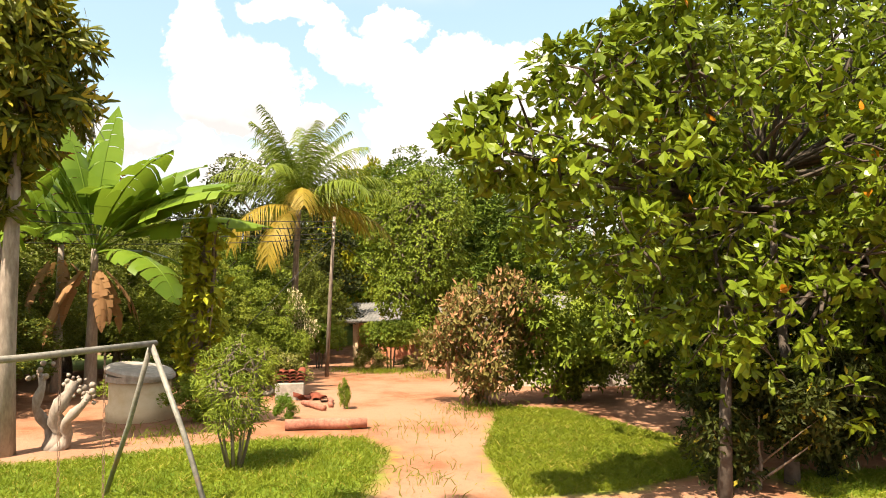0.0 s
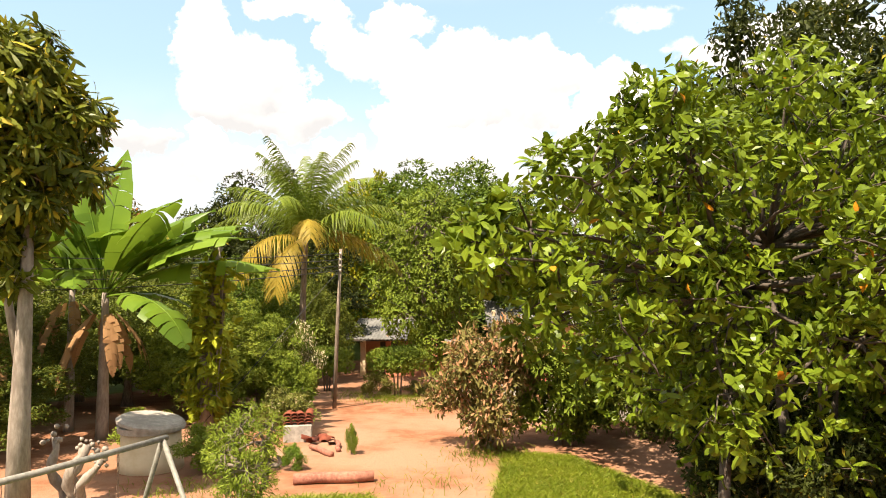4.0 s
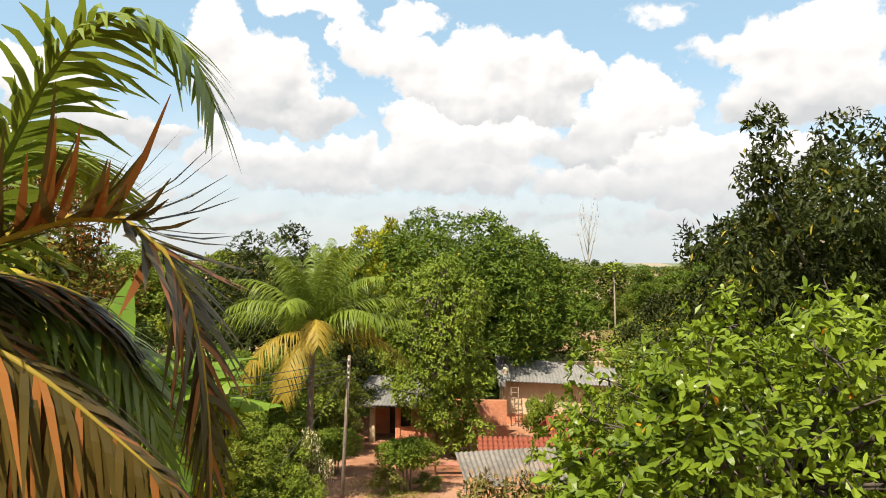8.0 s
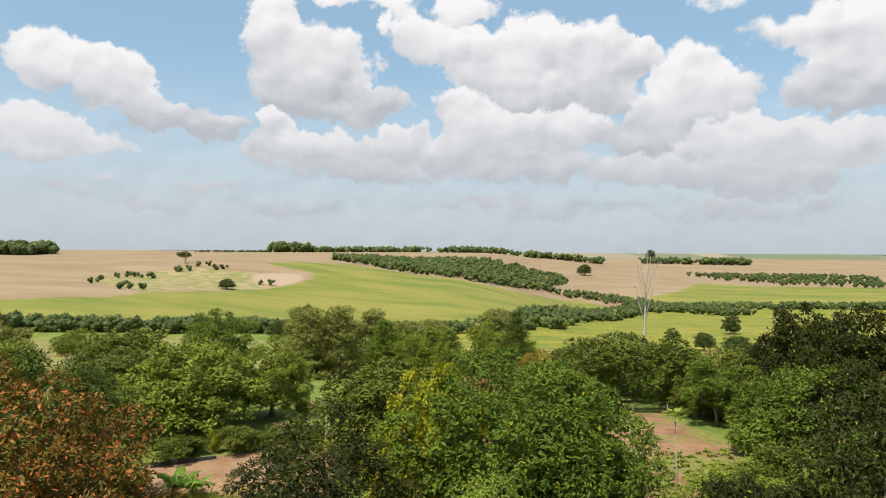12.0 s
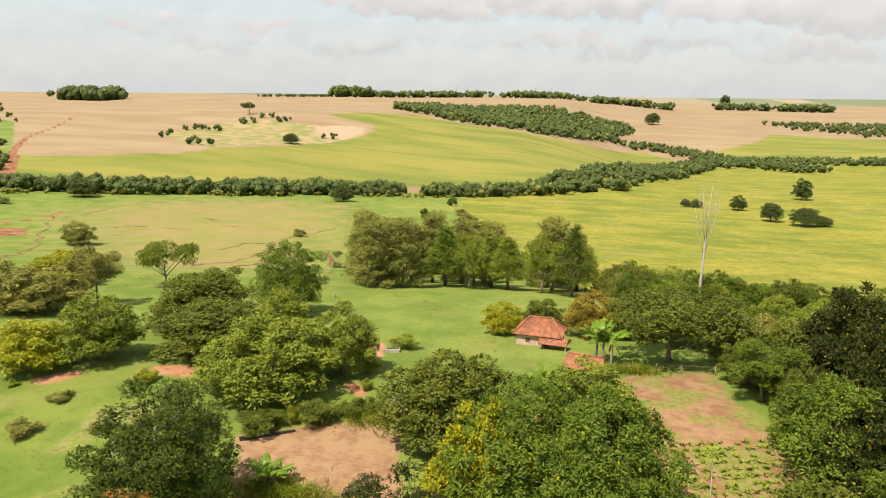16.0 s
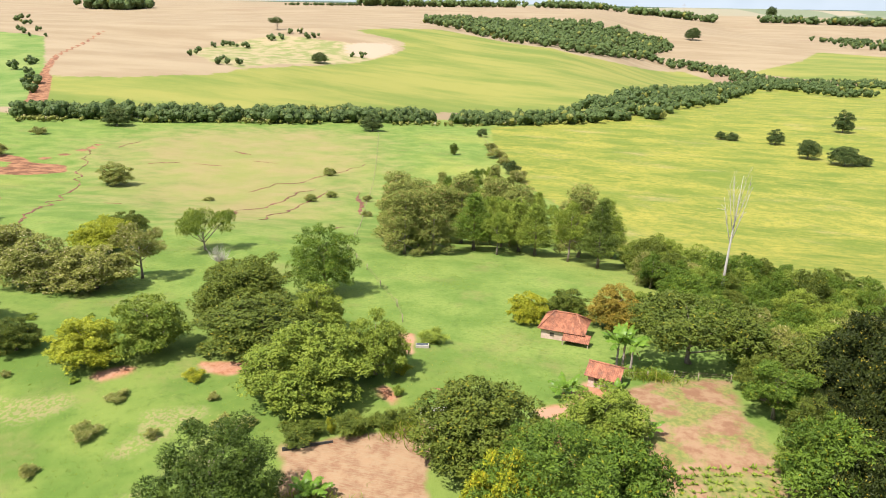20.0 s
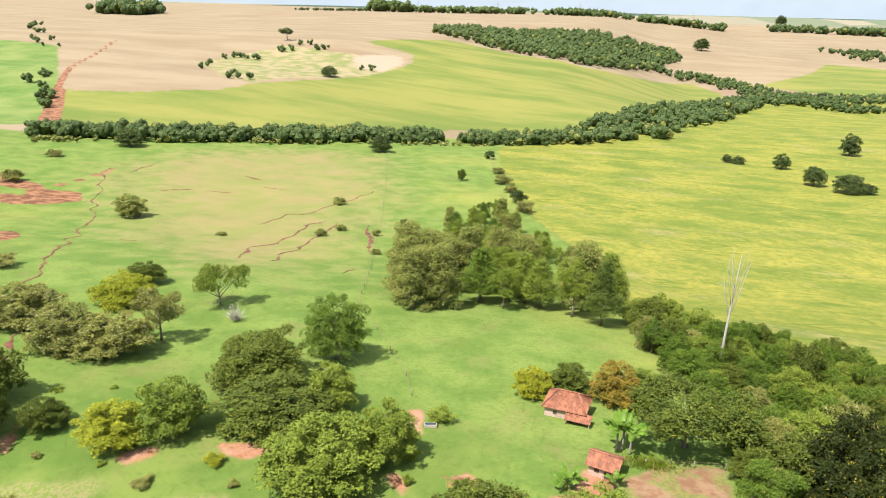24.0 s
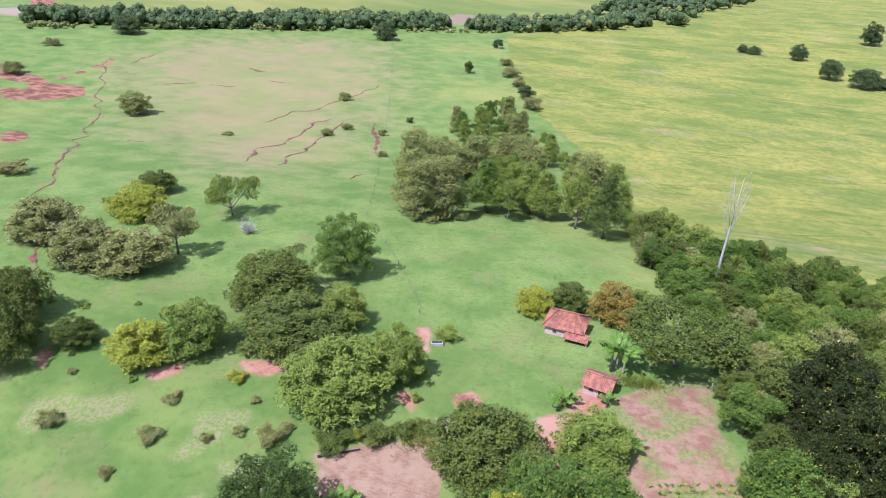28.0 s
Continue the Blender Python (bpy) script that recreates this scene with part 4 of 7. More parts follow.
FOREST = ((8, 148), (10.5, 125), (14, 112), (17, 98), (20, 92), (20.5, 80), (22, 64), (25, 46), (60, 40), (75, 90), (66, 122), (45, 133), (27, 138))
FOREST_LOOKS = (("scrub", MANGO_LEAF), ("scrub", GREEN_LEAF), ("light", LIGHT_LEAF), ("scrub", LIGHT_LEAF), ("broad", MANGO_LEAF), ("scrub", GREEN_LEAF), ("scrub", GREY_LEAF), ("airy", GREEN_LEAF))
for x, y in scatter(FOREST, 3.7, 190):
    kind, foliage = FOREST_LOOKS[int(rng.integers(8))]
    h = rng.uniform(4.0, 8.6) if y > 60 else rng.uniform(6.0, 9.5)
    # near right-hand trees: their shaded sides are put into a darker leaf colour
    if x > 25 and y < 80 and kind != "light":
        foliage = DEEP_SHADED_LEAF
    plant(kind, x, y, h, h * rng.uniform(0.85, 1.25), foliage, "dense tree of the tangled woodland", group="woodland trees")

# woods along the stream and on the far slope
STREAM_WOOD = ((-345, 352), (-285, 385), (-235, 435), (-170, 485), (-130, 525))
far_wood("stream_trees", "dark trees lining a stream in the valley", along(STREAM_WOOD, 5.0, 15) + along(((-110, 525), (-45, 572), (10, 630)), 5.0, 14), HAZED_FAR_LEAF, 4, 12, 1.0, 90)
far_wood("side_valley_trees", "dense trees in a side valley below the far wood", along(((64, 1555), (180, 1483), (231, 1344), (276, 1254), (314, 1142), (365, 1115)), 13, 34), HAZED_FAR_LEAF, 8, 15, 1.7, 44)
far_wood("valley_trees", "dense trees following the valley stream", along(((5, 640), (45, 760), (95, 900), (160, 1120), (260, 1260), (420, 1300), (700, 1330)), 12, 36), HAZED_FAR_LEAF, 8, 14, 1.7, 40)
WOOD = ((-380, 1420), (-186, 1203), (-54, 1182), (55, 1480), (142, 1850), (120, 2000), (-60, 1850), (-228, 1700), (-384, 1700))
far_wood("hillside_wood", "dark wood on the far slope", scatter(WOOD, 8.5, 950), HAZED_FAR_LEAF, 8, 19, 2.0, 42)
far_wood("second_wood", "narrow dark wood on the far slope", scatter(((600, 2500), (596, 2105), (680, 1880), (900, 1800), (1100, 2300), (950, 2500)), 13, 220), HAZED_FAR_LEAF, 12, 18, 2.4, 40)
# ---- materials of the farmyard ----
CREAM = surface("cream_wall", (0.48, 0.36, 0.21), (0.58, 0.46, 0.3), 0.6, 0.9, 0.25, 0.01, (0.55, 0.40, 0.24))
ORANGE_WALL = surface("terracotta_wall", (0.44, 0.17, 0.09), (0.58, 0.25, 0.13), 0.8, 0.9, 0.25, 0.01, (0.30, 0.13, 0.09))
WHITE_WALL = surface("limewash", (0.36, 0.31, 0.25), (0.52, 0.47, 0.39), 0.8, 0.9, 0.3, 0.01, (0.38, 0.3, 0.24))
CEMENT = surface("cement", (0.24, 0.21, 0.175), (0.38, 0.345, 0.29), 1.2, 0.92, 0.4, 0.01, (0.30, 0.25, 0.2))
FIBRE = surface("fibre_cement", (0.11, 0.11, 0.10), (0.20, 0.195, 0.18), 0.8, 0.92, 0.3, 0.01, (0.15, 0.14, 0.13))
TIN = surface("weathered_tin", (0.11, 0.10, 0.085), (0.20, 0.18, 0.155), 0.9, 0.7, 0.2, 0.005, (0.30, 0.19, 0.12), 0.25)
CLAY = surface("clay_tile", (0.14, 0.034, 0.018), (0.25, 0.068, 0.034), 0.9, 0.9, 0.4, 0.01, (0.2, 0.09, 0.06))
OLD_CLAY = surface("old_clay_tile", (0.13, 0.05, 0.03), (0.34, 0.14, 0.075), 1.6, 0.92, 0.6, 0.04, (0.12, 0.07, 0.05))
WOOD = surface("grey_wood", (0.16, 0.12, 0.085), (0.36, 0.29, 0.22), 1.5, 0.92, 0.5, 0.01, stretch=(1, 1, 0.15))
RED_WOOD = surface("reddish_log", (0.2, 0.075, 0.05), (0.4, 0.17, 0.11), 2.0, 0.9, 0.5, 0.01)
PIPE = surface("painted_pipe", (0.14, 0.135, 0.11), (0.26, 0.245, 0.205), 2.5, 0.55, 0.15, 0.002, (0.3, 0.17, 0.1), 0.1)
RUST = surface("rusty_chain", (0.16, 0.09, 0.06), (0.3, 0.2, 0.14), 6.0, 0.8, 0.3, 0.002, None, 0.3)
DARK = surface("dark_timber", (0.05, 0.04, 0.03), (0.1, 0.08, 0.06), 2.0, 0.9, 0.3, 0.01)
WIRE = surface("black_cable", (0.02, 0.02, 0.02), (0.05, 0.05, 0.05), 3.0, 0.6, 0.0)
GLASS_DARK = surface("window_glass", (0.02, 0.025, 0.03), (0.04, 0.05, 0.055), 1.0, 0.15, 0.0, 0.01, None, 0.0, None, 0.6)
BIG_LEAF = leaf("glossy_leaf", (0.036, 0.085, 0.010), (0.20, 0.31, 0.03), (0.6, 0.28, 0.03), 0.3, 0.2, 0.004)
STRAP_LEAF = leaf("strap_leaf", (0.04, 0.07, 0.012), (0.19, 0.24, 0.03), (0.45, 0.42, 0.06), 0.4, 0.2, 0.15)
BANANA_LEAF = leaf("banana_leaf", (0.09, 0.2, 0.03), (0.2, 0.36, 0.05), None, 0.34, 0.35)
DRY_BANANA = leaf("dry_banana_leaf", (0.2, 0.11, 0.06), (0.42, 0.28, 0.16), None, 0.8, 0.2)
PALM_LEAF = leaf("palm_leaf", (0.08, 0.15, 0.025), (0.22, 0.32, 0.05), None, 0.36, 0.25)
YELLOW_PALM = leaf("yellow_palm_leaf", (0.2, 0.19, 0.03), (0.45, 0.36, 0.07), None, 0.5, 0.3)
BROWN_PALM = leaf("brown_palm_leaf", (0.03, 0.032, 0.014), (0.09, 0.075, 0.03), (0.26, 0.11, 0.04), 0.45, 0.15, 0.2)
ORANGE_PALM = leaf("orange_palm_leaf", (0.06, 0.05, 0.018), (0.20, 0.13, 0.045), (0.36, 0.15, 0.05), 0.45, 0.25, 0.3)
AMBER_PALM = leaf("amber_palm_leaf", (0.05, 0.05, 0.016), (0.17, 0.125, 0.036), (0.36, 0.16, 0.05), 0.45, 0.2, 0.15)
VINE_LEAF = leaf("vine_leaf", (0.07, 0.14, 0.018), (0.25, 0.36, 0.045))
SHRUB_LEAF = leaf("shrub_leaf", (0.09, 0.17, 0.022), (0.27, 0.37, 0.05))
FLOWER_LEAF = leaf("flowering_leaf", (0.08, 0.14, 0.03), (0.25, 0.3, 0.08), (0.75, 0.75, 0.6), share=0.3)
DRY_BUSH = leaf("dry_bush_leaf", (0.09, 0.11, 0.03), (0.28, 0.25, 0.1), (0.45, 0.27, 0.17), share=0.25)
GRASS = leaf("grass_blade", (0.09, 0.17, 0.015), (0.24, 0.32, 0.035), (0.4, 0.38, 0.1), 0.5, 0.3, 0.06)


def strips(pile, line, width, face):
    """A blade along a line: k rows of points by n blades, with widths and a facing way."""
    n, k = line.shape[0], line.shape[1]
    way = unit(np.gradient(line, axis=1))
    side = unit(np.cross(way, face))
    left, right = line + side * width[..., None] / 2, line - side * width[..., None] / 2
    v = np.stack([left, right], axis=2).reshape(-1, 3)
    base = (np.arange(n) * k * 2)[:, None] + (np.arange(k - 1) * 2)[None]
    pile.add(v, np.stack([base, base + 1, base + 3, base + 2], axis=-1).reshape(-1, 4))


def frond(length, turn, rise, droop, leaflet=0.6, pairs=55, thick=0.03, hang=0.42, width=0.04, line=None):
    """A feather leaf from the origin: its stalk and its leaflets."""
    stalk, blades = Pile(), Pile()
    u = np.linspace(0, 1, 12)
    angle = radians(rise) - radians(droop) * u ** 1.4
    step = length / 11
    out = np.concatenate([[0], np.cumsum(np.cos(angle[:-1]) * step)])
    up = np.concatenate([[0], np.cumsum(np.sin(angle[:-1]) * step)])
    c, s = math.cos(radians(turn)), math.sin(radians(turn))
    if line is None:
        line = np.column_stack([out * c, out * s, up])
    else:  # a stalk bent through given points
        pts = np.array(line, float)
        far = np.concatenate([[0], np.cumsum(np.linalg.norm(np.diff(pts, axis=0), axis=1))])
        line = np.column_stack([np.interp(u, far / far[-1], pts[:, i]) for i in range(3)])
        line[1:-1] = (line[:-2] + 2 * line[1:-1] + line[2:]) / 4
    stalk.add(*tube(line, thick * (1 - 0.85 * u), 5))
    at = np.linspace(0.14, 0.995, pairs)
    root = np.column_stack([np.interp(at, u, line[:, i]) for i in range(3)])
    way = unit(np.column_stack([np.interp(at, u, np.gradient(line[:, i])) for i in range(3)]))
    across = np.array((-s, c, 0.0))
    size = leaflet * np.interp(at, (0, 0.2, 0.55, 1), (0.5, 0.9, 1.0, 0.35)) * rng.uniform(0.85, 1.1, pairs)
    bow = np.interp(at, (0, 0.5, 0.7, 1), (hang, hang, 0.3, 0.5)) if hang < 0 else np.full(pairs, hang)
    for hand in (-1, 1):
        go = unit(way * 0.75 + across * hand * 0.9 + rng.normal(scale=0.13, size=(pairs, 3)))
        v = np.linspace(0, 1, 4)[None, :, None]
        curve = root[:, None] + go[:, None] * v * size[:, None, None]
        curve[:, :, 2] -= (v[..., 0] ** 1.8) * size[:, None] * bow[:, None] * rng.uniform(0.5, 1.3, (pairs, 1))
        w = width * np.array((0.7, 1.0, 0.7, 0.08))[None] * np.ones((pairs, 1))
        strips(blades, curve, w, np.broadcast_to(np.cross(way, across)[:, None], curve.shape))
    return stalk.mesh("stalk", True), blades.mesh("leaflets")


def palm(name, label, x, y, top, length, fronds, trunk_radius, leaflet, pairs, lean=(0, 0), sag=0.42):
    """A palm with a ringed trunk and arching feather leaves."""
    root = thing(name, label, "palm tree", x, y)
    z0 = ground_z(x, y)
    h = top - z0
    zs = np.linspace(0, h, 26)
    ringed = trunk_radius * (1.25 - 0.45 * np.minimum(1, zs / h * 1.4)) * (1 + 0.05 * np.cos(np.arange(26) * math.pi))
    trunk = Pile().add(*tube(np.column_stack([lean[0] * (zs / h) ** 2, lean[1] * (zs / h) ** 2, zs]), ringed, 10))
    part("trunk", trunk.mesh("palm_trunk", True), BARK, root)
    for turn, rise, droop, scale, material, *bent in fronds:
        path, hang = bent or (None, sag)
        stalk, blades = frond(length * scale, turn, rise, droop, leaflet, pairs, hang=hang, line=path)
        leaf_ob = part("frond", blades, material, root)
        leaf_ob.location = (lean[0], lean[1], h)
        part("stalk", stalk, YELLOW_PALM if material is not PALM_LEAF else PALM_LEAF, leaf_ob)
    return root


palm("coconut_palm", "coconut palm with green and yellowing fronds beside a hedge", -5.0, 24.3, 9.4, 3.8, [
    (100, 86, 40, 0.9, PALM_LEAF), (15, 78, 55, 0.95, PALM_LEAF), (60, 74, 60, 1.0, PALM_LEAF), (150, 74, 62, 1.0, PALM_LEAF),
    (200, 80, 50, 0.95, PALM_LEAF), (250, 76, 60, 0.95, PALM_LEAF), (300, 78, 58, 0.95, PALM_LEAF), (335, 62, 72, 1.0, PALM_LEAF), (175, 60, 75, 1.0, PALM_LEAF),
    (350, 30, 70, 1.05, PALM_LEAF), (10, 46, 78, 1.0, PALM_LEAF), (185, 36, 85, 1.0, PALM_LEAF), (165, 50, 90, 1.0, PALM_LEAF), (120, 60, 70, 1.0, PALM_LEAF), (40, 55, 75, 1.0, PALM_LEAF),
    (232, 10, 100, 0.95, YELLOW_PALM), (255, -10, 85, 0.85, YELLOW_PALM), (50, 20, 85, 1.0, YELLOW_PALM), (120, 25, 85, 1.0, PALM_LEAF), (265, 55, 90, 0.9, PALM_LEAF),
    (2, 8, 75, 1.05, YELLOW_PALM), (285, 35, 100, 0.85, YELLOW_PALM), (215, 50, 90, 0.95, PALM_LEAF), (325, 40, 85, 0.95, PALM_LEAF), (80, 82, 50, 1.05, PALM_LEAF), (220, 84, 45, 1.05, PALM_LEAF), (340, 80, 50, 1.05, PALM_LEAF), (130, 70, 65, 1.05, PALM_LEAF)], 0.13, 0.80, 62, (0.1, 0.2), 0.95)
palm("tall_palm", "tall palm with drooping green and browned fronds", -2.38, 2.5, 11.74, 2.6, [
    (0, 0, 0, 1, PALM_LEAF, ((0.00, 0.00, 0.00), (0.52, 0.00, 0.23), (0.82, 0.00, 0.77), (0.96, 0.00, 1.10), (1.13, 0.00, 1.31), (1.31, 0.00, 1.37), (1.48, 0.00, 1.30), (1.61, 0.00, 1.16), (1.69, 0.00, 0.90)), 0.5),
    (0, 0, 0, 1, BROWN_PALM, ((0.00, 0.00, 0.00), (0.55, -0.10, 0.23), (0.89, -0.10, 0.34), (1.13, -0.10, 0.43), (1.35, -0.10, 0.46), (1.52, -0.10, 0.31), (1.64, -0.10, 0.07), (1.70, -0.10, -0.23), (1.73, -0.10, -0.65)), -0.45),
    (0, 0, 0, 1, ORANGE_PALM, ((0.00, 0.00, 0.00), (0.32, 0.00, 0.32), (0.65, 0.00, 0.07), (0.98, -0.10, -0.3), (1.24, -0.20, -0.8), (1.38, -0.30, -1.2), (1.42, -0.35, -1.5)), 0.35),
    (0, 0, 0, 1, PALM_LEAF, ((0.00, 0.00, 0.00), (0.25, 0.30, 0.15), (0.49, 0.45, 0.09), (0.84, 0.50, -0.02), (1.14, 0.50, -0.31), (1.28, 0.50, -0.76)), 0.4),
    (0, 0, 0, 1, AMBER_PALM, ((0.00, 0.00, 0.00), (0.5, -0.15, 0.0), (0.94, -0.2, -0.15), (1.23, -0.2, -0.36), (1.61, -0.2, -0.68)), 0.75),
    (35, 25, 120, 0.62, BROWN_PALM), (20, -30, 60, 0.6, BROWN_PALM), (75, 65, 130, 0.9, PALM_LEAF), (120, 50, 110, 1.0, PALM_LEAF),
    (180, 45, 110, 1.0, PALM_LEAF), (240, 50, 110, 1.0, PALM_LEAF), (285, 55, 120, 0.8, PALM_LEAF), (110, 10, 80, 1.0, BROWN_PALM),
    (210, 5, 80, 1.0, BROWN_PALM), (260, 5, 80, 0.9, BROWN_PALM), (150, -5, 70, 1.0, BROWN_PALM)], 0.15, 0.6, 74)


def banana_blade(length, turn, rise, droop, wide, ragged=0.5):
    """One long banana leaf, torn into strips along its midrib."""
    blade, rib = Pile(), Pile()
    u = np.linspace(0, 1, 15)
    angle = radians(rise) - radians(droop) * u ** 1.3
    step = length / 14
    out = np.concatenate([[0], np.cumsum(np.cos(angle[:-1]) * step)])
    up = np.concatenate([[0], np.cumsum(np.sin(angle[:-1]) * step)])
    c, s = math.cos(radians(turn)), math.sin(radians(turn))
    line = np.column_stack([out * c, out * s, up])
    rib.add(*tube(line, 0.028 * (1 - 0.85 * u), 5))
    across = np.array((-s, c, 0.0))
    for hand in (-1, 1):
        v0 = 0.2
        while v0 < 0.985:
            v1 = min(1.0, v0 + rng.uniform(0.03, 0.16))
            sag = rng.uniform(0.0, ragged)
            pts = []
            for v in (v0, v1 - 0.004):
                p = np.array([np.interp(v, u, line[:, i]) for i in range(3)])
                w = wide * math.sin(math.pi * min(1, 0.08 + 0.95 * (v - 0.2) / 0.8)) ** 0.55
                for k in range(4):
                    q = k / 3
                    pts.append(p + across * hand * w * q * (1 - 0.25 * sag * q) + np.array((0, 0, -w * (sag + 0.1) * q * q + 0.05 * q)))
            blade.add(pts, [(0, 1, 5, 4), (1, 2, 6, 5), (2, 3, 7, 6)])
            v0 = v1
    return blade.mesh("banana_blade", True), rib.mesh("midrib", True)


def banana(label, x, y, leaves, stem=2.2, scale=1.0, dead=5):
    root = thing("banana_plant", label, "banana plant", x, y, group="banana plants")
    root.scale = (scale,) * 3
    zs = np.linspace(0, stem, 9)
    part("stem", Pile().add(*tube(np.column_stack([zs * 0.02, zs * 0.0, zs]), np.linspace(0.14, 0.07, 9), 9)).mesh("banana_stem", True), PALE_BARK, root)
    for turn, rise, droop, length in leaves:
        blade, rib = banana_blade(length, turn, rise, droop, rng.uniform(0.42, 0.54), rng.uniform(0.45, 1.15))
        ob = part("leaf", blade, BANANA_LEAF, root)
        ob.location = (0.03, 0, stem - 0.1)
        part("midrib", rib, BANANA_LEAF, ob)
    for i in range(dead):
        blade, rib = banana_blade(rng.uniform(1.3, 2.2), i * 73 + rng.uniform(0, 40), -38, 52, 0.15, 1.0)
        ob = part("dry_leaf", blade, DRY_BANANA, root, "withered brown hanging leaf")
        ob.location = (0.03, 0, stem - 0.25)
    return root


def fan(count, tilt, length):
    return [(i * 360 / count + rng.uniform(-18, 18), rng.uniform(*tilt), rng.uniform(45, 95), length * rng.uniform(0.85, 1.12)) for i in range(count)]


banana("banana plant with broad torn leaves and dry brown skirt", -8.5, 16.8, [(-14, 40, 55, 3.9), (4, 30, 55, 3.9), (70, 86, 18, 3.3), (150, 80, 28, 3.1), (195, 62, 70, 3.2), (-30, 62, 60, 3.3), (110, 76, 40, 3.2), (175, 70, 55, 3.1), (-22, 10, 90, 2.8), (-150, 78, 30, 2.8), (-8, 48, 62, 3.6), (20, 12, 90, 2.8), (-5, 60, 60, 3.2), (10, 50, 60, 3.6), (215, 75, 35, 3.2)], 3.1, 1.2, 12)
banana("tall banana plant with upright torn leaves", -9.9, 17.8, [(20, 82, 22, 3.4), (170, 74, 40, 3.2), (100, 72, 55, 3.0), (-30, 60, 75, 3.2), (240, 52, 85, 2.9), (300, 38, 95, 2.9), (-10, 72, 40, 3.3), (200, 84, 20, 3.4)], 3.9, 1.0, 8)
banana("banana plant with upright leaves among bushes", -10.6, 15.6, [(40, 80, 25, 3.2), (200, 72, 50, 3.0), (280, 62, 80, 3.0), (330, 52, 80, 2.8), (120, 64, 70, 2.8), (0, 70, 45, 3.2), (-60, 40, 95, 2.6)], 3.2, 1.0, 6)
for x, y in ((4.8, 85.0), (5.8, 84.2), (4.0, 84.6)):
    banana("banana plant beside a tiled shed", x, y, fan(7, (40, 80), 2.6), 2.6, 1.25, 2)
for x, y, s in ((-2.2, 73.3, 1.0), (-1.2, 74.2, 0.9), (3.9, 75.6, 0.8), (-3.2, 57.2, 1.0), (-1.2, 58.0, 1.0), (-24.3, 50.6, 1.1), (-23.5, 51.3, 0.9), (7.2, 67.5, 0.9)):
    banana("young banana plant with arching leaves on bare earth", x, y, fan(7, (30, 75), 2.2), 1.2, s, 2)


def leafy_tree(name, label, x, y, lobes, stems, count, per, length, width, material, core=0.55, bark=None, droop=0.3, low=-0.9, fine=False):
    """A tree of its own shape: stems, and a crown of leaf tufts over the given lobes."""
    root = thing(name, label, "tree", x, y)
    wood, crown = Pile(), Pile()
    for points, radius in stems:
        points = np.array(points, float)
        wood.add(*tube(points, radius * np.linspace(1.2, 0.45, len(points)), 8))
    mains = [np.array(s[0][-1], float) for s in stems]
    for c, s in lobes:
        root_at = min(mains, key=lambda m: np.linalg.norm(m - c))
        u = np.linspace(0, 1, 5)[:, None]
        bend = (root_at + c) / 2 + rng.normal(scale=0.25, size=3)
        wood.add(*tube(root_at * (1 - u) ** 2 + bend * 2 * u * (1 - u) + c * u * u, 0.05 * (1 - 0.75 * u[:, 0]), 5))
        for _ in range(5):
            tip = c + unit(rng.normal(size=3)) * s * 0.95
            wood.add(*tube(np.array([c, (c + tip) / 2 + rng.normal(scale=0.08, size=3), tip]), [0.018, 0.012, 0.006], 4))
    if core:
        inner_leaves(crown, lobes, int(110 * core), length * 1.0, width * 1.5, 0.8)
    at, out = on_lobes(lobes, count, low)
    rosettes(crown, at, out + (0, 0, 0.15), per, length, width, 0.95, droop, fine)
    part("trunk", wood.mesh(name + "_wood", True), bark or BARK, root)
    part("crown", crown.mesh(name + "_crown"), material, root)
    return root


def egg(cx, cy, cz, rx, ry, rz, count, size):
    """Lobes over and inside an egg, relative to the base of its tree."""
    lobes = []
    for i in range(count):
        z = 1 - 2 * (i + 0.5) / count
        a = i * 2.39996 + rng.uniform(-0.4, 0.4)
        r = math.sqrt(1 - z * z) * rng.uniform(0.55, 1.0)
        lobes.append((np.array((cx + math.cos(a) * r * rx, cy + math.sin(a) * r * ry, cz + z * rz)), size * rng.uniform(0.7, 1.25)))
    return lobes


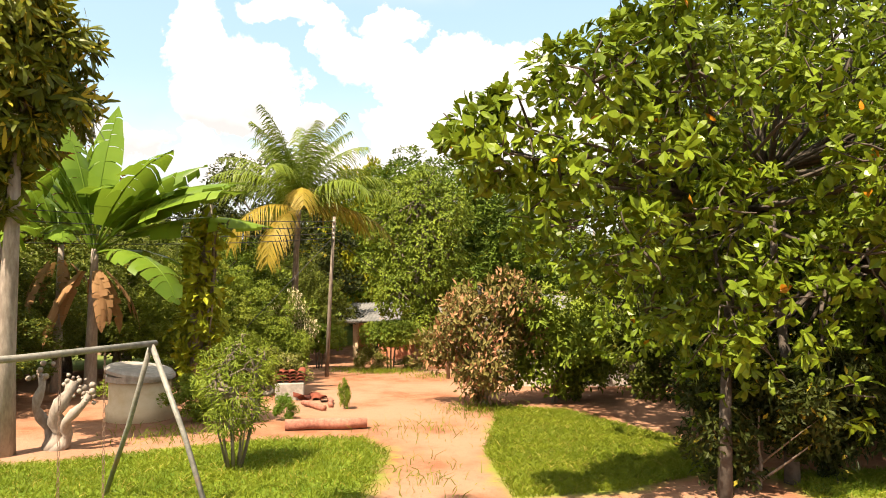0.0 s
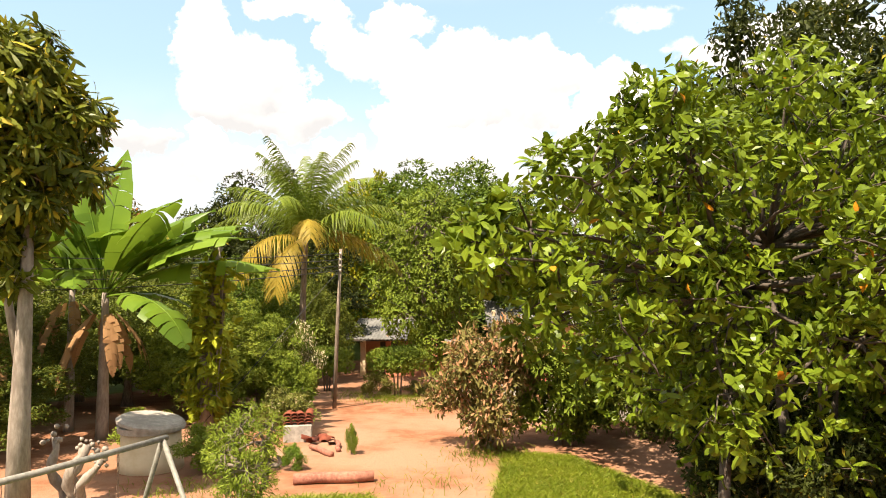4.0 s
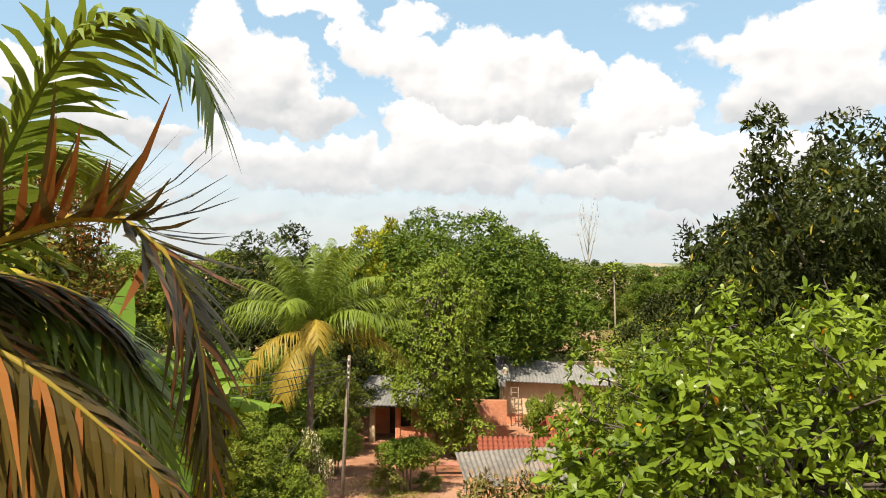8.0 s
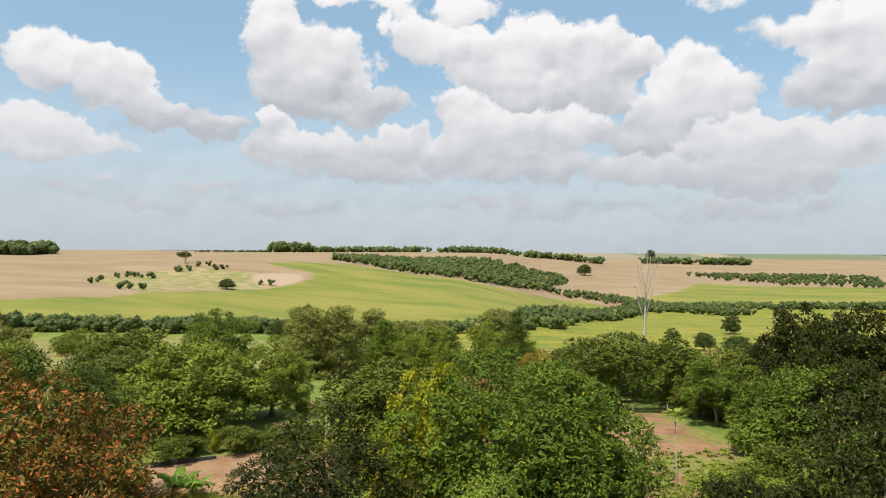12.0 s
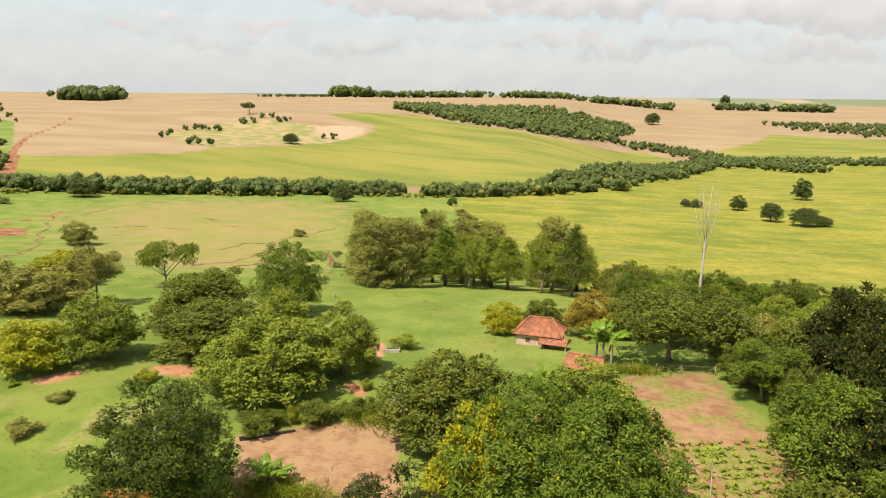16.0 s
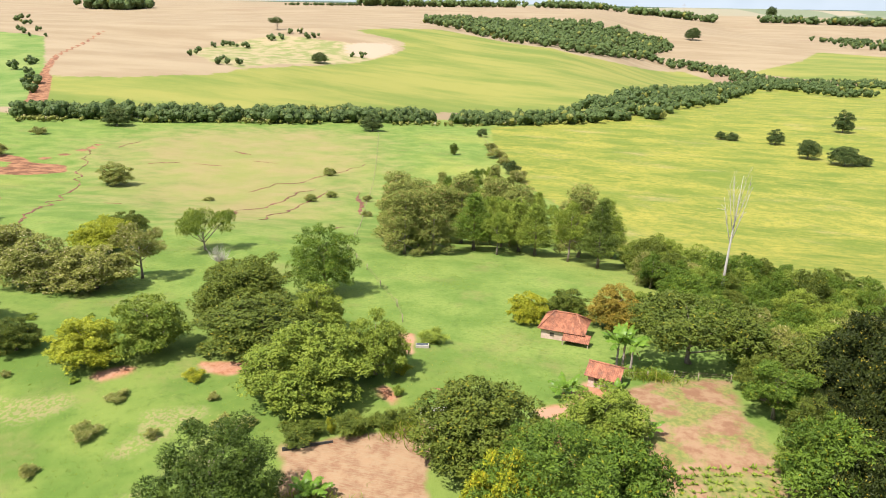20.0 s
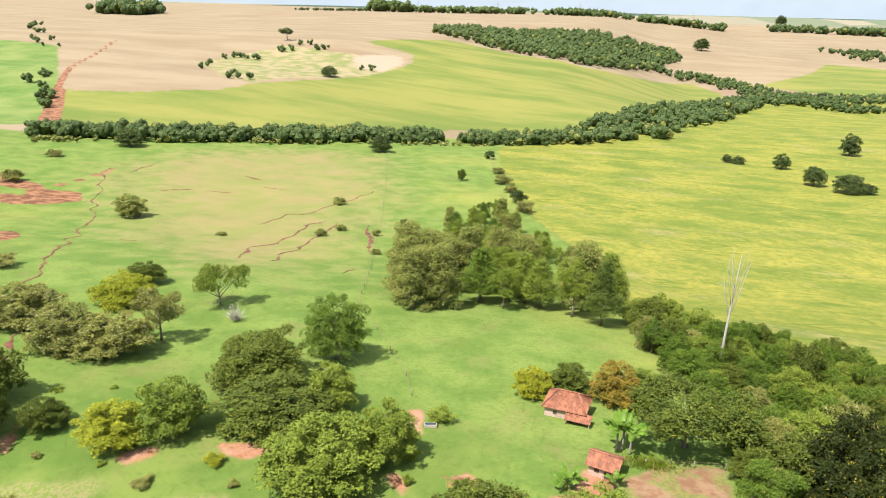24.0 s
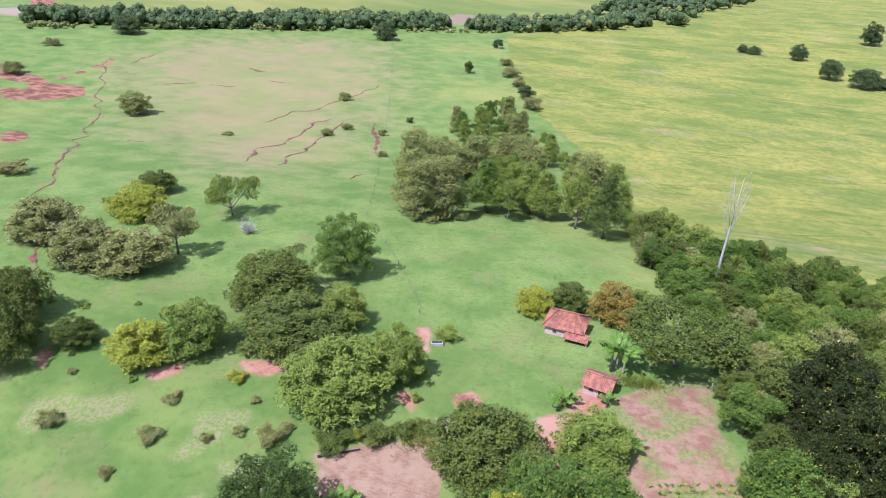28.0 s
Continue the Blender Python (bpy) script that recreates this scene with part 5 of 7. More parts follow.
# stems in the dark timber colour, which stands for the shade under the crown
leafy_tree("broadleaf_tree", "large broadleaf tree with glossy leaf rosettes beside the path", 4.6, 9.4,
           egg(1.0, 0.7, 3.6, 2.7, 3.2, 2.7, 40, 0.9) + egg(-2.6, -2.2, 4.2, 1.0, 0.7, 1.3, 12, 0.5) + egg(-1.6, -1.6, 5.6, 0.7, 0.6, 0.8, 9, 0.5) + egg(-3.9, -2.8, 4.3, 0.4, 0.4, 0.4, 4, 0.3) + egg(-0.8, -1.2, 3.4, 0.6, 0.9, 1.0, 7, 0.5) + egg(-0.7, -1.4, 2.3, 1.0, 0.5, 0.5, 4, 0.4) + egg(3.2, -1.2, 3.4, 1.5, 1.2, 2.2, 10, 0.8) + egg(1.6, 1.4, 1.5, 1.7, 0.9, 0.6, 9, 0.6) + egg(3.8, -2.2, 4.6, 2.0, 1.8, 1.7, 14, 0.75) + egg(1.8, -2.0, 4.6, 2.0, 0.7, 1.6, 12, 0.6) + egg(0.4, 0.2, 6.4, 1.6, 1.5, 0.6, 6, 0.6) + egg(-0.6, 3.5, 4.0, 2.0, 1.6, 1.6, 16, 0.8) + egg(3.6, 2.4, 4.0, 2.2, 2.0, 1.8, 16, 0.8),
           [(((-0.7, -1.3, -0.05), (-0.6, -1.1, 1.2), (-0.3, -0.5, 2.6), (0, 0, 3.8)), 0.08), (((0.5, -0.6, -0.05), (0.6, -0.4, 1.2), (0.7, 0.2, 2.6), (0.8, 0.6, 4.4)), 0.09), (((1.6, 0.4, -0.05), (1.7, 0.5, 1.4), (1.9, 0.7, 3.0)), 0.07)],
           3700, 7, 0.178, 0.07, BIG_LEAF, 0.75, DARK, fine=True)
leafy_tree("strap_leaf_tree", "tall tree hung with drooping strap leaves", -6.7, 10.4,
           egg(-0.1, 0, 6.5, 1.2, 1.2, 1.25, 20, 0.5) + egg(-0.1, 0, 4.6, 0.4, 0.4, 0.8, 6, 0.26) + egg(-0.9, 0, 5.6, 0.8, 0.8, 1.3, 7, 0.45),
           [(((0, 0, -0.05), (0.02, 0, 1.5), (0.06, 0.05, 3.2), (0.15, 0, 5.2)), 0.17), (((0.02, 0.1, 2.2), (-0.3, 0.2, 3.5), (-0.5, 0.1, 5.0)), 0.08)],
           900, 7, 0.34, 0.075, STRAP_LEAF, 0.6, PALE_BARK, 1.1, fine=True)
leafy_tree("vine_covered_tree", "slender tree smothered in hanging vines before the house", -0.9, 33.3,
           egg(0.2, 0, 5.5, 2.2, 1.9, 3.5, 36, 0.85) + egg(-1.9, 0.2, 5.4, 0.7, 0.7, 2.2, 7, 0.6) + egg(1.2, -0.2, 3.8, 0.8, 0.8, 1.6, 6, 0.6) + egg(0.8, -0.4, 1.7, 1.5, 0.8, 1.1, 9, 0.6),
           [(((0, 0, -0.05), (0.05, 0, 2.5), (-0.1, 0.1, 5), (0.1, 0, 8)), 0.16)], 3600, 6, 0.19, 0.085, VINE_LEAF, 0.6, None, 1.2)
leafy_tree("broken_trunk", "broken trunk overgrown with yellow-green climbing leaves", -6.0, 17.3,
           egg(0.05, 0, 1.6, 0.3, 0.3, 1.2, 8, 0.3) + egg(0.2, -0.1, 3.6, 0.3, 0.3, 0.8, 5, 0.28),
           [(((0, 0, -0.05), (-0.05, 0, 1.6), (0.1, 0, 3.2), (0.3, 0.05, 4.9)), 0.2)], 190, 5, 0.32, 0.17, YELLOW_LEAF, 0.0, BARK, 0.6)
leafy_tree("willow_shrub", "feathery light green shrub with many stems in the lawn", -2.75, 9.6,
           egg(0, 0, 1.25, 0.48, 0.45, 0.62, 18, 0.24),
           [(((0.1 * math.cos(a), 0.1 * math.sin(a), 0), (0.25 * math.cos(a), 0.25 * math.sin(a), 0.6), (0.35 * math.cos(a), 0.35 * math.sin(a), 1.1)), 0.016) for a in np.arange(0, 6.2, 0.7)],
           700, 7, 0.11, 0.018, SHRUB_LEAF, 0.0, BARK, 0.5)

# the trees round the yard: kind, place, height, width, leaves, label
YARD_TREES = (
    ("mango", 0.7, 48.8, 12.6, 18.6, GREEN_LEAF, "large mango tree with dense crown behind the house"),
    ("broad", -5.4, 47.4, 12.2, 8.6, BRIGHT_LEAF, "mango tree with bright yellow-green new leaves"),
    ("light", 4.4, 52.5, 11.0, 9, GREEN_LEAF, "mango tree with fresh green upper leaves"),
    ("leafy", -9.8, 38.2, 11.9, 11, DEEP_SHADED_LEAF, "dark spreading tree with red blossoms"),
    ("leafy", -19.0, 27, 15.4, 11.6, RED_LEAF, "mango tree flushed with reddish-brown new leaves"),
    ("leafy", 17.8, 35.5, 14.2, 12, DEEP_SHADED_LEAF, "tall dark tree towering over the house"),
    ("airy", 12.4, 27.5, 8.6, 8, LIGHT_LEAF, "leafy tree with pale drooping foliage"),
    ("broad", 25, 42, 11.5, 13, DEEP_SHADED_LEAF, "tall dark tree at the edge of the woodland"),
    ("airy", 20, 27, 11, 10, DEEP_SHADED_LEAF, "feathery green tree at the edge of the yard"),
    ("broad", 26, 30, 12, 12, DEEP_SHADED_LEAF, "dark dense tree beyond the yard"),
    ("broad", 18, 48, 7.5, 10, MANGO_LEAF, "dark tree beside the garden"),
    ("leafy", -7.8, 24.5, 5.6, 5.5, GREEN_LEAF, "dense green bush tree behind the palm"),
    ("leafy", -10.5, 22.5, 5.2, 5, MANGO_LEAF, "dense dark bush tree behind the bananas"),
    ("leafy", -13.5, 17.0, 4.6, 5, MANGO_LEAF, "dense dark bush tree behind the bananas"),
    ("leafy", -6.6, 33.5, 5.5, 4.5, MANGO_LEAF, "dark tree beside the porch"),
    ("light", 21.8, 64.5, 4.8, 5.5, LIGHT_LEAF, "round green bush tree beside the garden"),
    ("leafy", -13, 24, 5.6, 6.5, MANGO_LEAF, "dark bushy tree behind the bananas"),
    ("leafy", -10, 27, 5.4, 6, MANGO_LEAF, "dark bushy tree behind the bananas"),
    ("broad", -14, 31, 6.5, 7, MANGO_LEAF, "dark bushy tree at the yard's edge"),
    ("light", -8.5, 31, 5.4, 5.5, LIGHT_LEAF, "green bushy tree behind the palm"),
    ("leafy", -7.2, 20.5, 4.2, 4.2, LIGHT_LEAF, "dense green bush beside the yard"),
    ("leafy", -5.7, 21.3, 3.6, 3.2, SHRUB_LEAF, "dense green bush beside the palm"),
    ("leafy", -12, 18.5, 4.6, 5, MANGO_LEAF, "dark bush behind the bananas"),
    ("leafy", -10.5, 14.5, 3.4, 4, MANGO_LEAF, "dark bush beside the tank"),
    ("light", -15, 20, 6, 6, LIGHT_LEAF, "green bush at the yard's edge"),
    # right-hand trees with the darkest leaves: shade of their sides is in the colour
    ("leafy", 6.8, 19.5, 5.0, 6.0, DEEP_SHADED_LEAF, "dark tree shading the yard"),
    ("leafy", 9.4, 17.2, 12.2, 8.0, DEEP_SHADED_LEAF, "tall leafy tree towering over the yard"),
    ("leafy", 13.6, 18.2, 12.2, 7.5, DEEP_SHADED_LEAF, "tall leafy tree towering over the yard"),
    ("broad", 31, 67, 13.2, 10.5, DEEP_SHADED_LEAF, "very tall dark tree at the edge of the woodland"),
    ("broad", 25.8, 57, 10.2, 9, DEEP_SHADED_LEAF, "tall dark tree beside the garden"),
    ("broad", 31, 80, 13, 12, DEEP_SHADED_LEAF, "tall dark tree of the woodland edge"),
    ("broad", 13.2, 39.8, 8.2, 8, DEEP_SHADED_LEAF, "dark tree beside the garden"),
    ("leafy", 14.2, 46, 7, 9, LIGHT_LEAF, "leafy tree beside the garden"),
    ("leafy", 9.6, 13.6, 6.5, 6.5, DEEP_SHADED_LEAF, "dark tree beside the broadleaf tree"),
    ("leafy", 9, 31, 6.5, 6, LIGHT_LEAF, "green tree beside the tiled annex"),
)
for kind, x, y, h, w, foliage, label in YARD_TREES:
    plant(kind, x, y, h, w, foliage, label)

YARD_SHRUBS = (
    (1.3, 15.6, 3.35, 2.8, DRY_BUSH, "half-dry bush with brown and pink blossoms"),
    (3.0, 16.1, 3.0, 3.0, SHRUB_LEAF, "green bush beside the dry bush"),
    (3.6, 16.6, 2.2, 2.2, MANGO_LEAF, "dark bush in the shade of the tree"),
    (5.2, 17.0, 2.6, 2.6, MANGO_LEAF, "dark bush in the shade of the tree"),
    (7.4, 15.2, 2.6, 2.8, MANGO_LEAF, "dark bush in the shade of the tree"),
    # the darkest of these bushes carry the tree's shade in their leaf colour
    (6.2, 13.4, 2.0, 2.6, DEEP_SHADED_LEAF, "dark bush in the shade of the tree"),
    (4.5, 8.5, 2.0, 2.0, DEEP_SHADED_LEAF, "dark leafy shoots round the broadleaf trunks"),
    (5.8, 9.3, 2.2, 2.2, DEEP_SHADED_LEAF, "dark leafy shoots round the broadleaf trunks"),
    (8.6, 12.6, 2.6, 3.0, DEEP_SHADED_LEAF, "dark bush in the shade of the tree"),
    (9.0, 10.6, 2.4, 2.8, DEEP_SHADED_LEAF, "dark bush in the shade of the tree"),
    (-4.6, 22.2, 3.0, 1.5, FLOWER_LEAF, "bush covered in white blossom beside the pole"),
    (-4.2, 20.6, 1.8, 1.4, SHRUB_LEAF, "low green bush beside the pole"),
    (-6.6, 15.3, 1.1, 1.6, SHRUB_LEAF, "low leafy bush beside the tank"),
    (-4.7, 13.6, 1.0, 1.3, SHRUB_LEAF, "low leafy bush beside the tank"),
    (-3.9, 17.4, 1.3, 1.4, GREY_LEAF, "grey-green shrub beside the tile stack"),
    (-1.9, 15.1, 0.75, 0.35, SHRUB_LEAF, "slender green seedling on bare earth"),
    (-2.9, 13.7, 0.6, 0.5, BANANA_LEAF, "fleshy green plant beside the tile stack"),
    (-2.3, 25.6, 1.1, 1.3, GREY_LEAF, "tall grass clump beside the clipped bush"),
    (-0.9, 26.3, 0.6, 1.2, GREY_LEAF, "low shrub beside the clipped bush"),
    (4.7, 37.2, 2.7, 1.9, SHRUB_LEAF, "clipped green bush before the house wall"),
)
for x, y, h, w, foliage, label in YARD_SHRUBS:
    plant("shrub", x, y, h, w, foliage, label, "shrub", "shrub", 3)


def clipped_bush(x, y, top, wide, tall, label):
    """A bush clipped to a flat dome on bare stems."""
    root = thing("clipped_bush", label, "shrub", x, y)
    h = top - ground_z(x, y)
    lobes = [(np.array((math.cos(i * 2.4) * wide * 0.36 * math.sqrt(i / 13), math.sin(i * 2.4) * wide * 0.36 * math.sqrt(i / 13), h - tall * 0.55 + rng.uniform(-0.05, 0.05))), tall * 0.5) for i in range(14)]
    wood, crown = Pile(), Pile()
    for i in range(4):
        a = i * 1.6
        wood.add(*tube(np.array([(0.1 * math.cos(a), 0.1 * math.sin(a), -0.03), (0.15 * math.cos(a), 0.15 * math.sin(a), h * 0.4), (wide * 0.25 * math.cos(a), wide * 0.25 * math.sin(a), h - tall * 0.6)]), [0.04, 0.03, 0.02], 6))
    inner_leaves(crown, lobes, 60, 0.2, 0.14, 0.85)
    at, out = on_lobes(lobes, 900, -0.5)
    rosettes(crown, at, out, 6, 0.09, 0.045, 0.9, 0.0)
    part("stem", wood.mesh("clipped_stems", True), BARK, root)
    part("crown", crown.mesh("clipped_crown"), SHRUB_LEAF, root)


clipped_bush(-1.65, 26.0, 5.35, 2.0, 1.15, "dome-clipped bright green bush on bare stems")
clipped_bush(-4.9, 29.0, 5.0, 1.5, 1.3, "clipped green bush beside the porch")

# ---- buildings ----
def sheet_roof(pile, a, b, c, d, thick=0.05, wave=0.0, pitch=0.18, rows=1):
    """A roof sheet over four corners (a-b the low edge, d-c the high one), waved along a-b."""
    a, b, c, d = (np.array(p, float) for p in (a, b, c, d))
    n = max(2, int(np.linalg.norm(b - a) / pitch * 4)) if wave else 2
    up = unit(np.cross(b - a, d - a))
    v, f = [], []
    k = rows + 1
    for layer in (0, 1):
        for i in range(n):
            u = i / (n - 1)
            for j in range(k):
                w = j / rows
                p = (a * (1 - u) + b * u) * (1 - w) + (d * (1 - u) + c * u) * w
                v.append(p + up * (wave * math.sin(u * (n - 1) * math.pi / 2) + (0 if layer == 0 else -thick)))
    top = n * k
    for i in range(n - 1):
        for j in range(rows):
            q = i * k + j
            f += [(q, q + k, q + k + 1, q + 1), (top + q + 1, top + q + k + 1, top + q + k, top + q)]
        f += [(i * k, top + i * k, top + (i + 1) * k, (i + 1) * k), (i * k + rows, (i + 1) * k + rows, top + (i + 1) * k + rows, top + i * k + rows)]
    for i in (0, n - 1):
        for j in range(rows):
            q = i * k + j
            f.append((q, q + 1, top + q + 1, top + q))
    pile.add(v, f)
    return pile


def wall_with_hole(pile, x0, x1, z0, z1, y0, y1, hole=None):
    """A thick wall along x with an opening through it."""
    if not hole:
        return pile.add(*box(x0, y0, z0, x1, y1, z1))
    hx0, hx1, hz0, hz1 = hole
    for b in ((x0, z0, hx0, z1), (hx1, z0, x1, z1), (hx0, z0, hx1, hz0), (hx0, hz1, hx1, z1)):
        if b[2] > b[0] and b[3] > b[1]:
            pile.add(*box(b[0], y0, b[1], b[2], y1, b[3]))
    return pile


def tile_mesh(name, wide=0.21, long=0.42, high=0.05):
    """A half-round roof tile, slightly tapered."""
    v, f = [], []
    for y, s in ((0, 1.0), (long, 0.86)):
        for layer in (0, 0.014):
            for i in range(6):
                a = math.pi * i / 5
                v.append((-math.cos(a) * wide / 2 * s, y, math.sin(a) * high * (1.4 if s == 1 else 1.25) - layer))
    for i in range(5):
        f += [(i, i + 1, 12 + i + 1, 12 + i), (6 + i + 1, 6 + i, 18 + i, 18 + i + 1), (i + 1, i, 6 + i, 6 + i + 1)]
    return quad_mesh(name, v, f, True)


ROOF_TILE = tile_mesh("roof_tile")
ROOF_TILE.materials.append(CLAY)


def tiled(parent, corner, across, rise, columns, rows, mesh):
    """Rows of single tiles over a slope."""
    across, rise = Vector(across), Vector(rise)
    x, y = across.normalized(), rise.normalized()
    z = x.cross(y)
    for j in range(rows):
        for i in range(columns):
            at = Vector(corner) + across * ((i + 0.5) / columns) + rise * (j / rows)
            ob = new("tile", mesh)
            ob.parent = parent
            wobble = rng.uniform(-0.03, 0.03)
            ob.matrix_local = Matrix(((x.x, y.x, z.x, at.x), (x.y, y.y, z.y, at.y), (x.z, y.z, z.z, at.z + 0.012 * (j % 2)), (0, 0, 0, 1))) @ pose(0, 0, rng.uniform(0, 0.012), 2.5, 0, math.degrees(wobble))


def farmhouse():
    g = 2.3
    house = thing("farmhouse", "cream and terracotta farmhouse with grey fibre-cement roof", "house", 0, 0, 0.0)
    walls = Pile()
    wall_with_hole(walls, 2.9, 10.2, g, 5.0, 41.2, 41.4, None)
    walls.add(*box(2.9, 41.4, g, 3.1, 46.5, 5.6)).add(*box(10.0, 41.4, g, 10.2, 46.5, 4.8)).add(*box(2.9, 46.3, g, 10.2, 46.5, 5.4))
    part("wall", walls.mesh("house_wall"), CREAM, house, "cream plastered wall")
    part("dado", Pile().add(*box(2.88, 41.17, g, 10.22, 41.2, 3.0)).mesh("dado"), ORANGE_WALL, house, "terracotta painted wall base")
    roof = Pile()
    sheet_roof(roof, (2.5, 40.7, 5.05), (10.7, 40.5, 4.75), (10.7, 43.2, 5.25), (2.5, 43.6, 6.15), 0.06, 0.02, 0.2)
    sheet_roof(roof, (10.7, 47.0, 4.9), (2.5, 47.0, 5.3), (2.5, 43.6, 6.15), (10.7, 43.2, 5.25), 0.06, 0.02, 0.2)
    part("roof", roof.mesh("house_roof"), FIBRE, house, "grey weathered corrugated roof")
    gable = Pile()
    gable.add([(2.9, 41.2, 5.0), (2.9, 46.5, 5.0), (2.9, 46.4, 5.3), (2.9, 43.6, 6.05), (2.9, 43.5, 6.05), (2.9, 41.2, 5.1)], [(0, 1, 2, 3), (0, 3, 4, 5)])
    part("gable", gable.mesh("gable"), CREAM, house)
    part("tank_box", soft_box(2.55, 40.2, 4.75, 2.95, 40.66, 5.05, 0.03), FIBRE, house, "small grey box under the eave")
    # porch wing
    low = Pile()
    wall_with_hole(low, -4.4, 2.9, g, 4.3, 38.6, 38.8, (-3.6, -2.4, g, 4.1))
    wall_with_hole(low, -0.6, 2.9, g, 3.35, 36.6, 36.75)
    low.add(*box(-3.0, 36.6, g, -0.9, 36.75, 3.25)).add(*box(-4.4, 38.8, g, -4.2, 41.2, 4.3))
    part("porch_wall", low.mesh("porch_wall"), ORANGE_WALL, house, "terracotta porch wall")
    proof = Pile()
    sheet_roof(proof, (-5.2, 36.0, 4.55), (-1.2, 35.8, 4.5), (-1.0, 41.2, 5.3), (-5.1, 41.2, 5.2), 0.05, 0.02, 0.2)
    part("porch_roof", proof.mesh("porch_roof"), FIBRE, house, "grey sheet porch roof")
    for x, y in ((-4.3, 36.65), (-2.95, 36.68), (-1.0, 36.68)):
        part("pillar", soft_box(x - 0.14, y - 0.14, g, x + 0.14, y + 0.14, 4.62, 0.02), ORANGE_WALL if x > -4 else CREAM, house, "painted brick pillar")
    part("door", soft_box(-3.58, 38.66, g, -2.42, 38.72, 4.08, 0.01), DARK, house, "dark wooden door")
    part("floor_slab", soft_box(-5.6, 35.9, g - 0.3, -1.1, 38.6, g + 0.07, 0.02), CEMENT, house)
    part("step", soft_box(-4.9, 34.4, g - 0.2, -3.9, 35.9, g + 0.03, 0.02), CEMENT, house, "pale cement path strip")
    beam = Pile().add(*box(-5.1, 36.55, 4.42, -1.2, 36.68, 4.55)).add(*box(-5.1, 35.98, 4.4, -1.2, 36.02, 4.5))
    part("beam", beam.mesh("beam"), DARK, house)
    return house


farmhouse()


def annex():
    """A small wing with clay tiles on two slopes."""
    g = 2.9
    hut = thing("tiled_annex", "small terracotta annex with red clay tile roof", "house", -0.9, -1.0, -0.45)
    w = Pile()
    wall_with_hole(w, 5.6, 9.0, g, 4.35, 31.0, 31.2, (6.0, 6.8, g, 4.2))
    w.add(*box(5.6, 31.2, g, 5.8, 35.6, 4.35)).add(*box(8.8, 31.2, g, 9.0, 35.6, 4.35)).add(*box(5.6, 35.6, g, 9.0, 35.8, 4.35))
    part("wall", w.mesh("annex_wall"), ORANGE_WALL, hut)
    base = Pile()
    sheet_roof(base, (5.2, 30.5, 4.22), (9.4, 30.5, 4.22), (9.4, 33.3, 5.16), (5.2, 33.3, 5.16), 0.05)
    sheet_roof(base, (9.4, 36.2, 4.22), (5.2, 36.2, 4.22), (5.2, 33.3, 5.16), (9.4, 33.3, 5.16), 0.05)
    roof = part("roof", base.mesh("annex_roof"), CLAY, hut, "red clay tile roof")
    tiled(roof, (5.2, 30.45, 4.24), (4.2, 0, 0), (0, 2.85, 0.96), 19, 8, ROOF_TILE)
    gut = Pile()
    sheet_roof(gut, (2.0, 28.2, 4.1), (5.5, 28.2, 4.1), (5.5, 31.2, 4.72), (2.0, 31.2, 4.72), 0.05)
    low = part("low_roof", gut.mesh("low_roof"), CLAY, hut, "lower red clay tile roof")
    tiled(low, (2.0, 28.15, 4.12), (3.5, 0, 0), (0, 3.05, 0.63), 16, 8, ROOF_TILE)
    ridge = Pile()
    for i in range(15):
        x = 5.2 + i * 0.28
        ridge.add(*tube(np.array([(x, 33.3, 5.17), (x + 0.29, 33.3, 5.19)]), [0.11, 0.1], 8))
    part("ridge", ridge.mesh("annex_ridge", True), CLAY, hut)
    for x, y in ((2.1, 28.35), (5.4, 28.35), (2.1, 31.0)):
        part("post", soft_box(x - 0.06, y - 0.06, ground_z(x, y) + 0.4, x + 0.06, y + 0.06, 4.11 if y < 29 else 4.66, 0.01), WOOD, hut)
    return hut


annex()


def tin_shed():
    shed = thing("tin_shelter", "open shelter with rusty corrugated tin roof on posts", "shelter", 0, 0, 0.0)
    roof = Pile()
    sheet_roof(roof, (0.55, 20.1, 5.42), (3.7, 20.4, 5.4), (3.5, 22.4, 6.02), (0.19, 21.5, 6.03), 0.02, 0.025, 0.15)
    part("roof", roof.mesh("tin_roof"), TIN, shed, "rust-streaked corrugated tin")
    for x, y in ((0.75, 20.3), (3.45, 20.6), (0.5, 21.4), (3.3, 22.1)):
        part("post", Pile().add(*tube(np.array([(x, y, ground_z(x, y) - 0.03), (x + 0.03, y, 5.46 if y < 21 else 5.94)]), [0.06, 0.05], 7)).mesh("shelter_post", True), WOOD, shed)
    part("beam", Pile().add(*tube(np.array([(0.65, 20.3, 5.43), (3.6, 20.6, 5.42)]), [0.04, 0.04], 6)).mesh("shelter_beam", True), WOOD, shed)


tin_shed()

low_wall = thing("low_wall", "low white limewashed wall behind dark bushes", "wall", 0, 0, 0.0)
part("wall", soft_box(1.9, 19.2, ground_z(3, 19.3) - 0.3, 6.4, 19.38, ground_z(3, 19.3) + 0.95, 0.02), WHITE_WALL, low_wall)
part("coping", soft_box(1.86, 19.16, ground_z(3, 19.3) + 0.95, 6.44, 19.42, ground_z(3, 19.3) + 1.02, 0.01), CEMENT, low_wall)


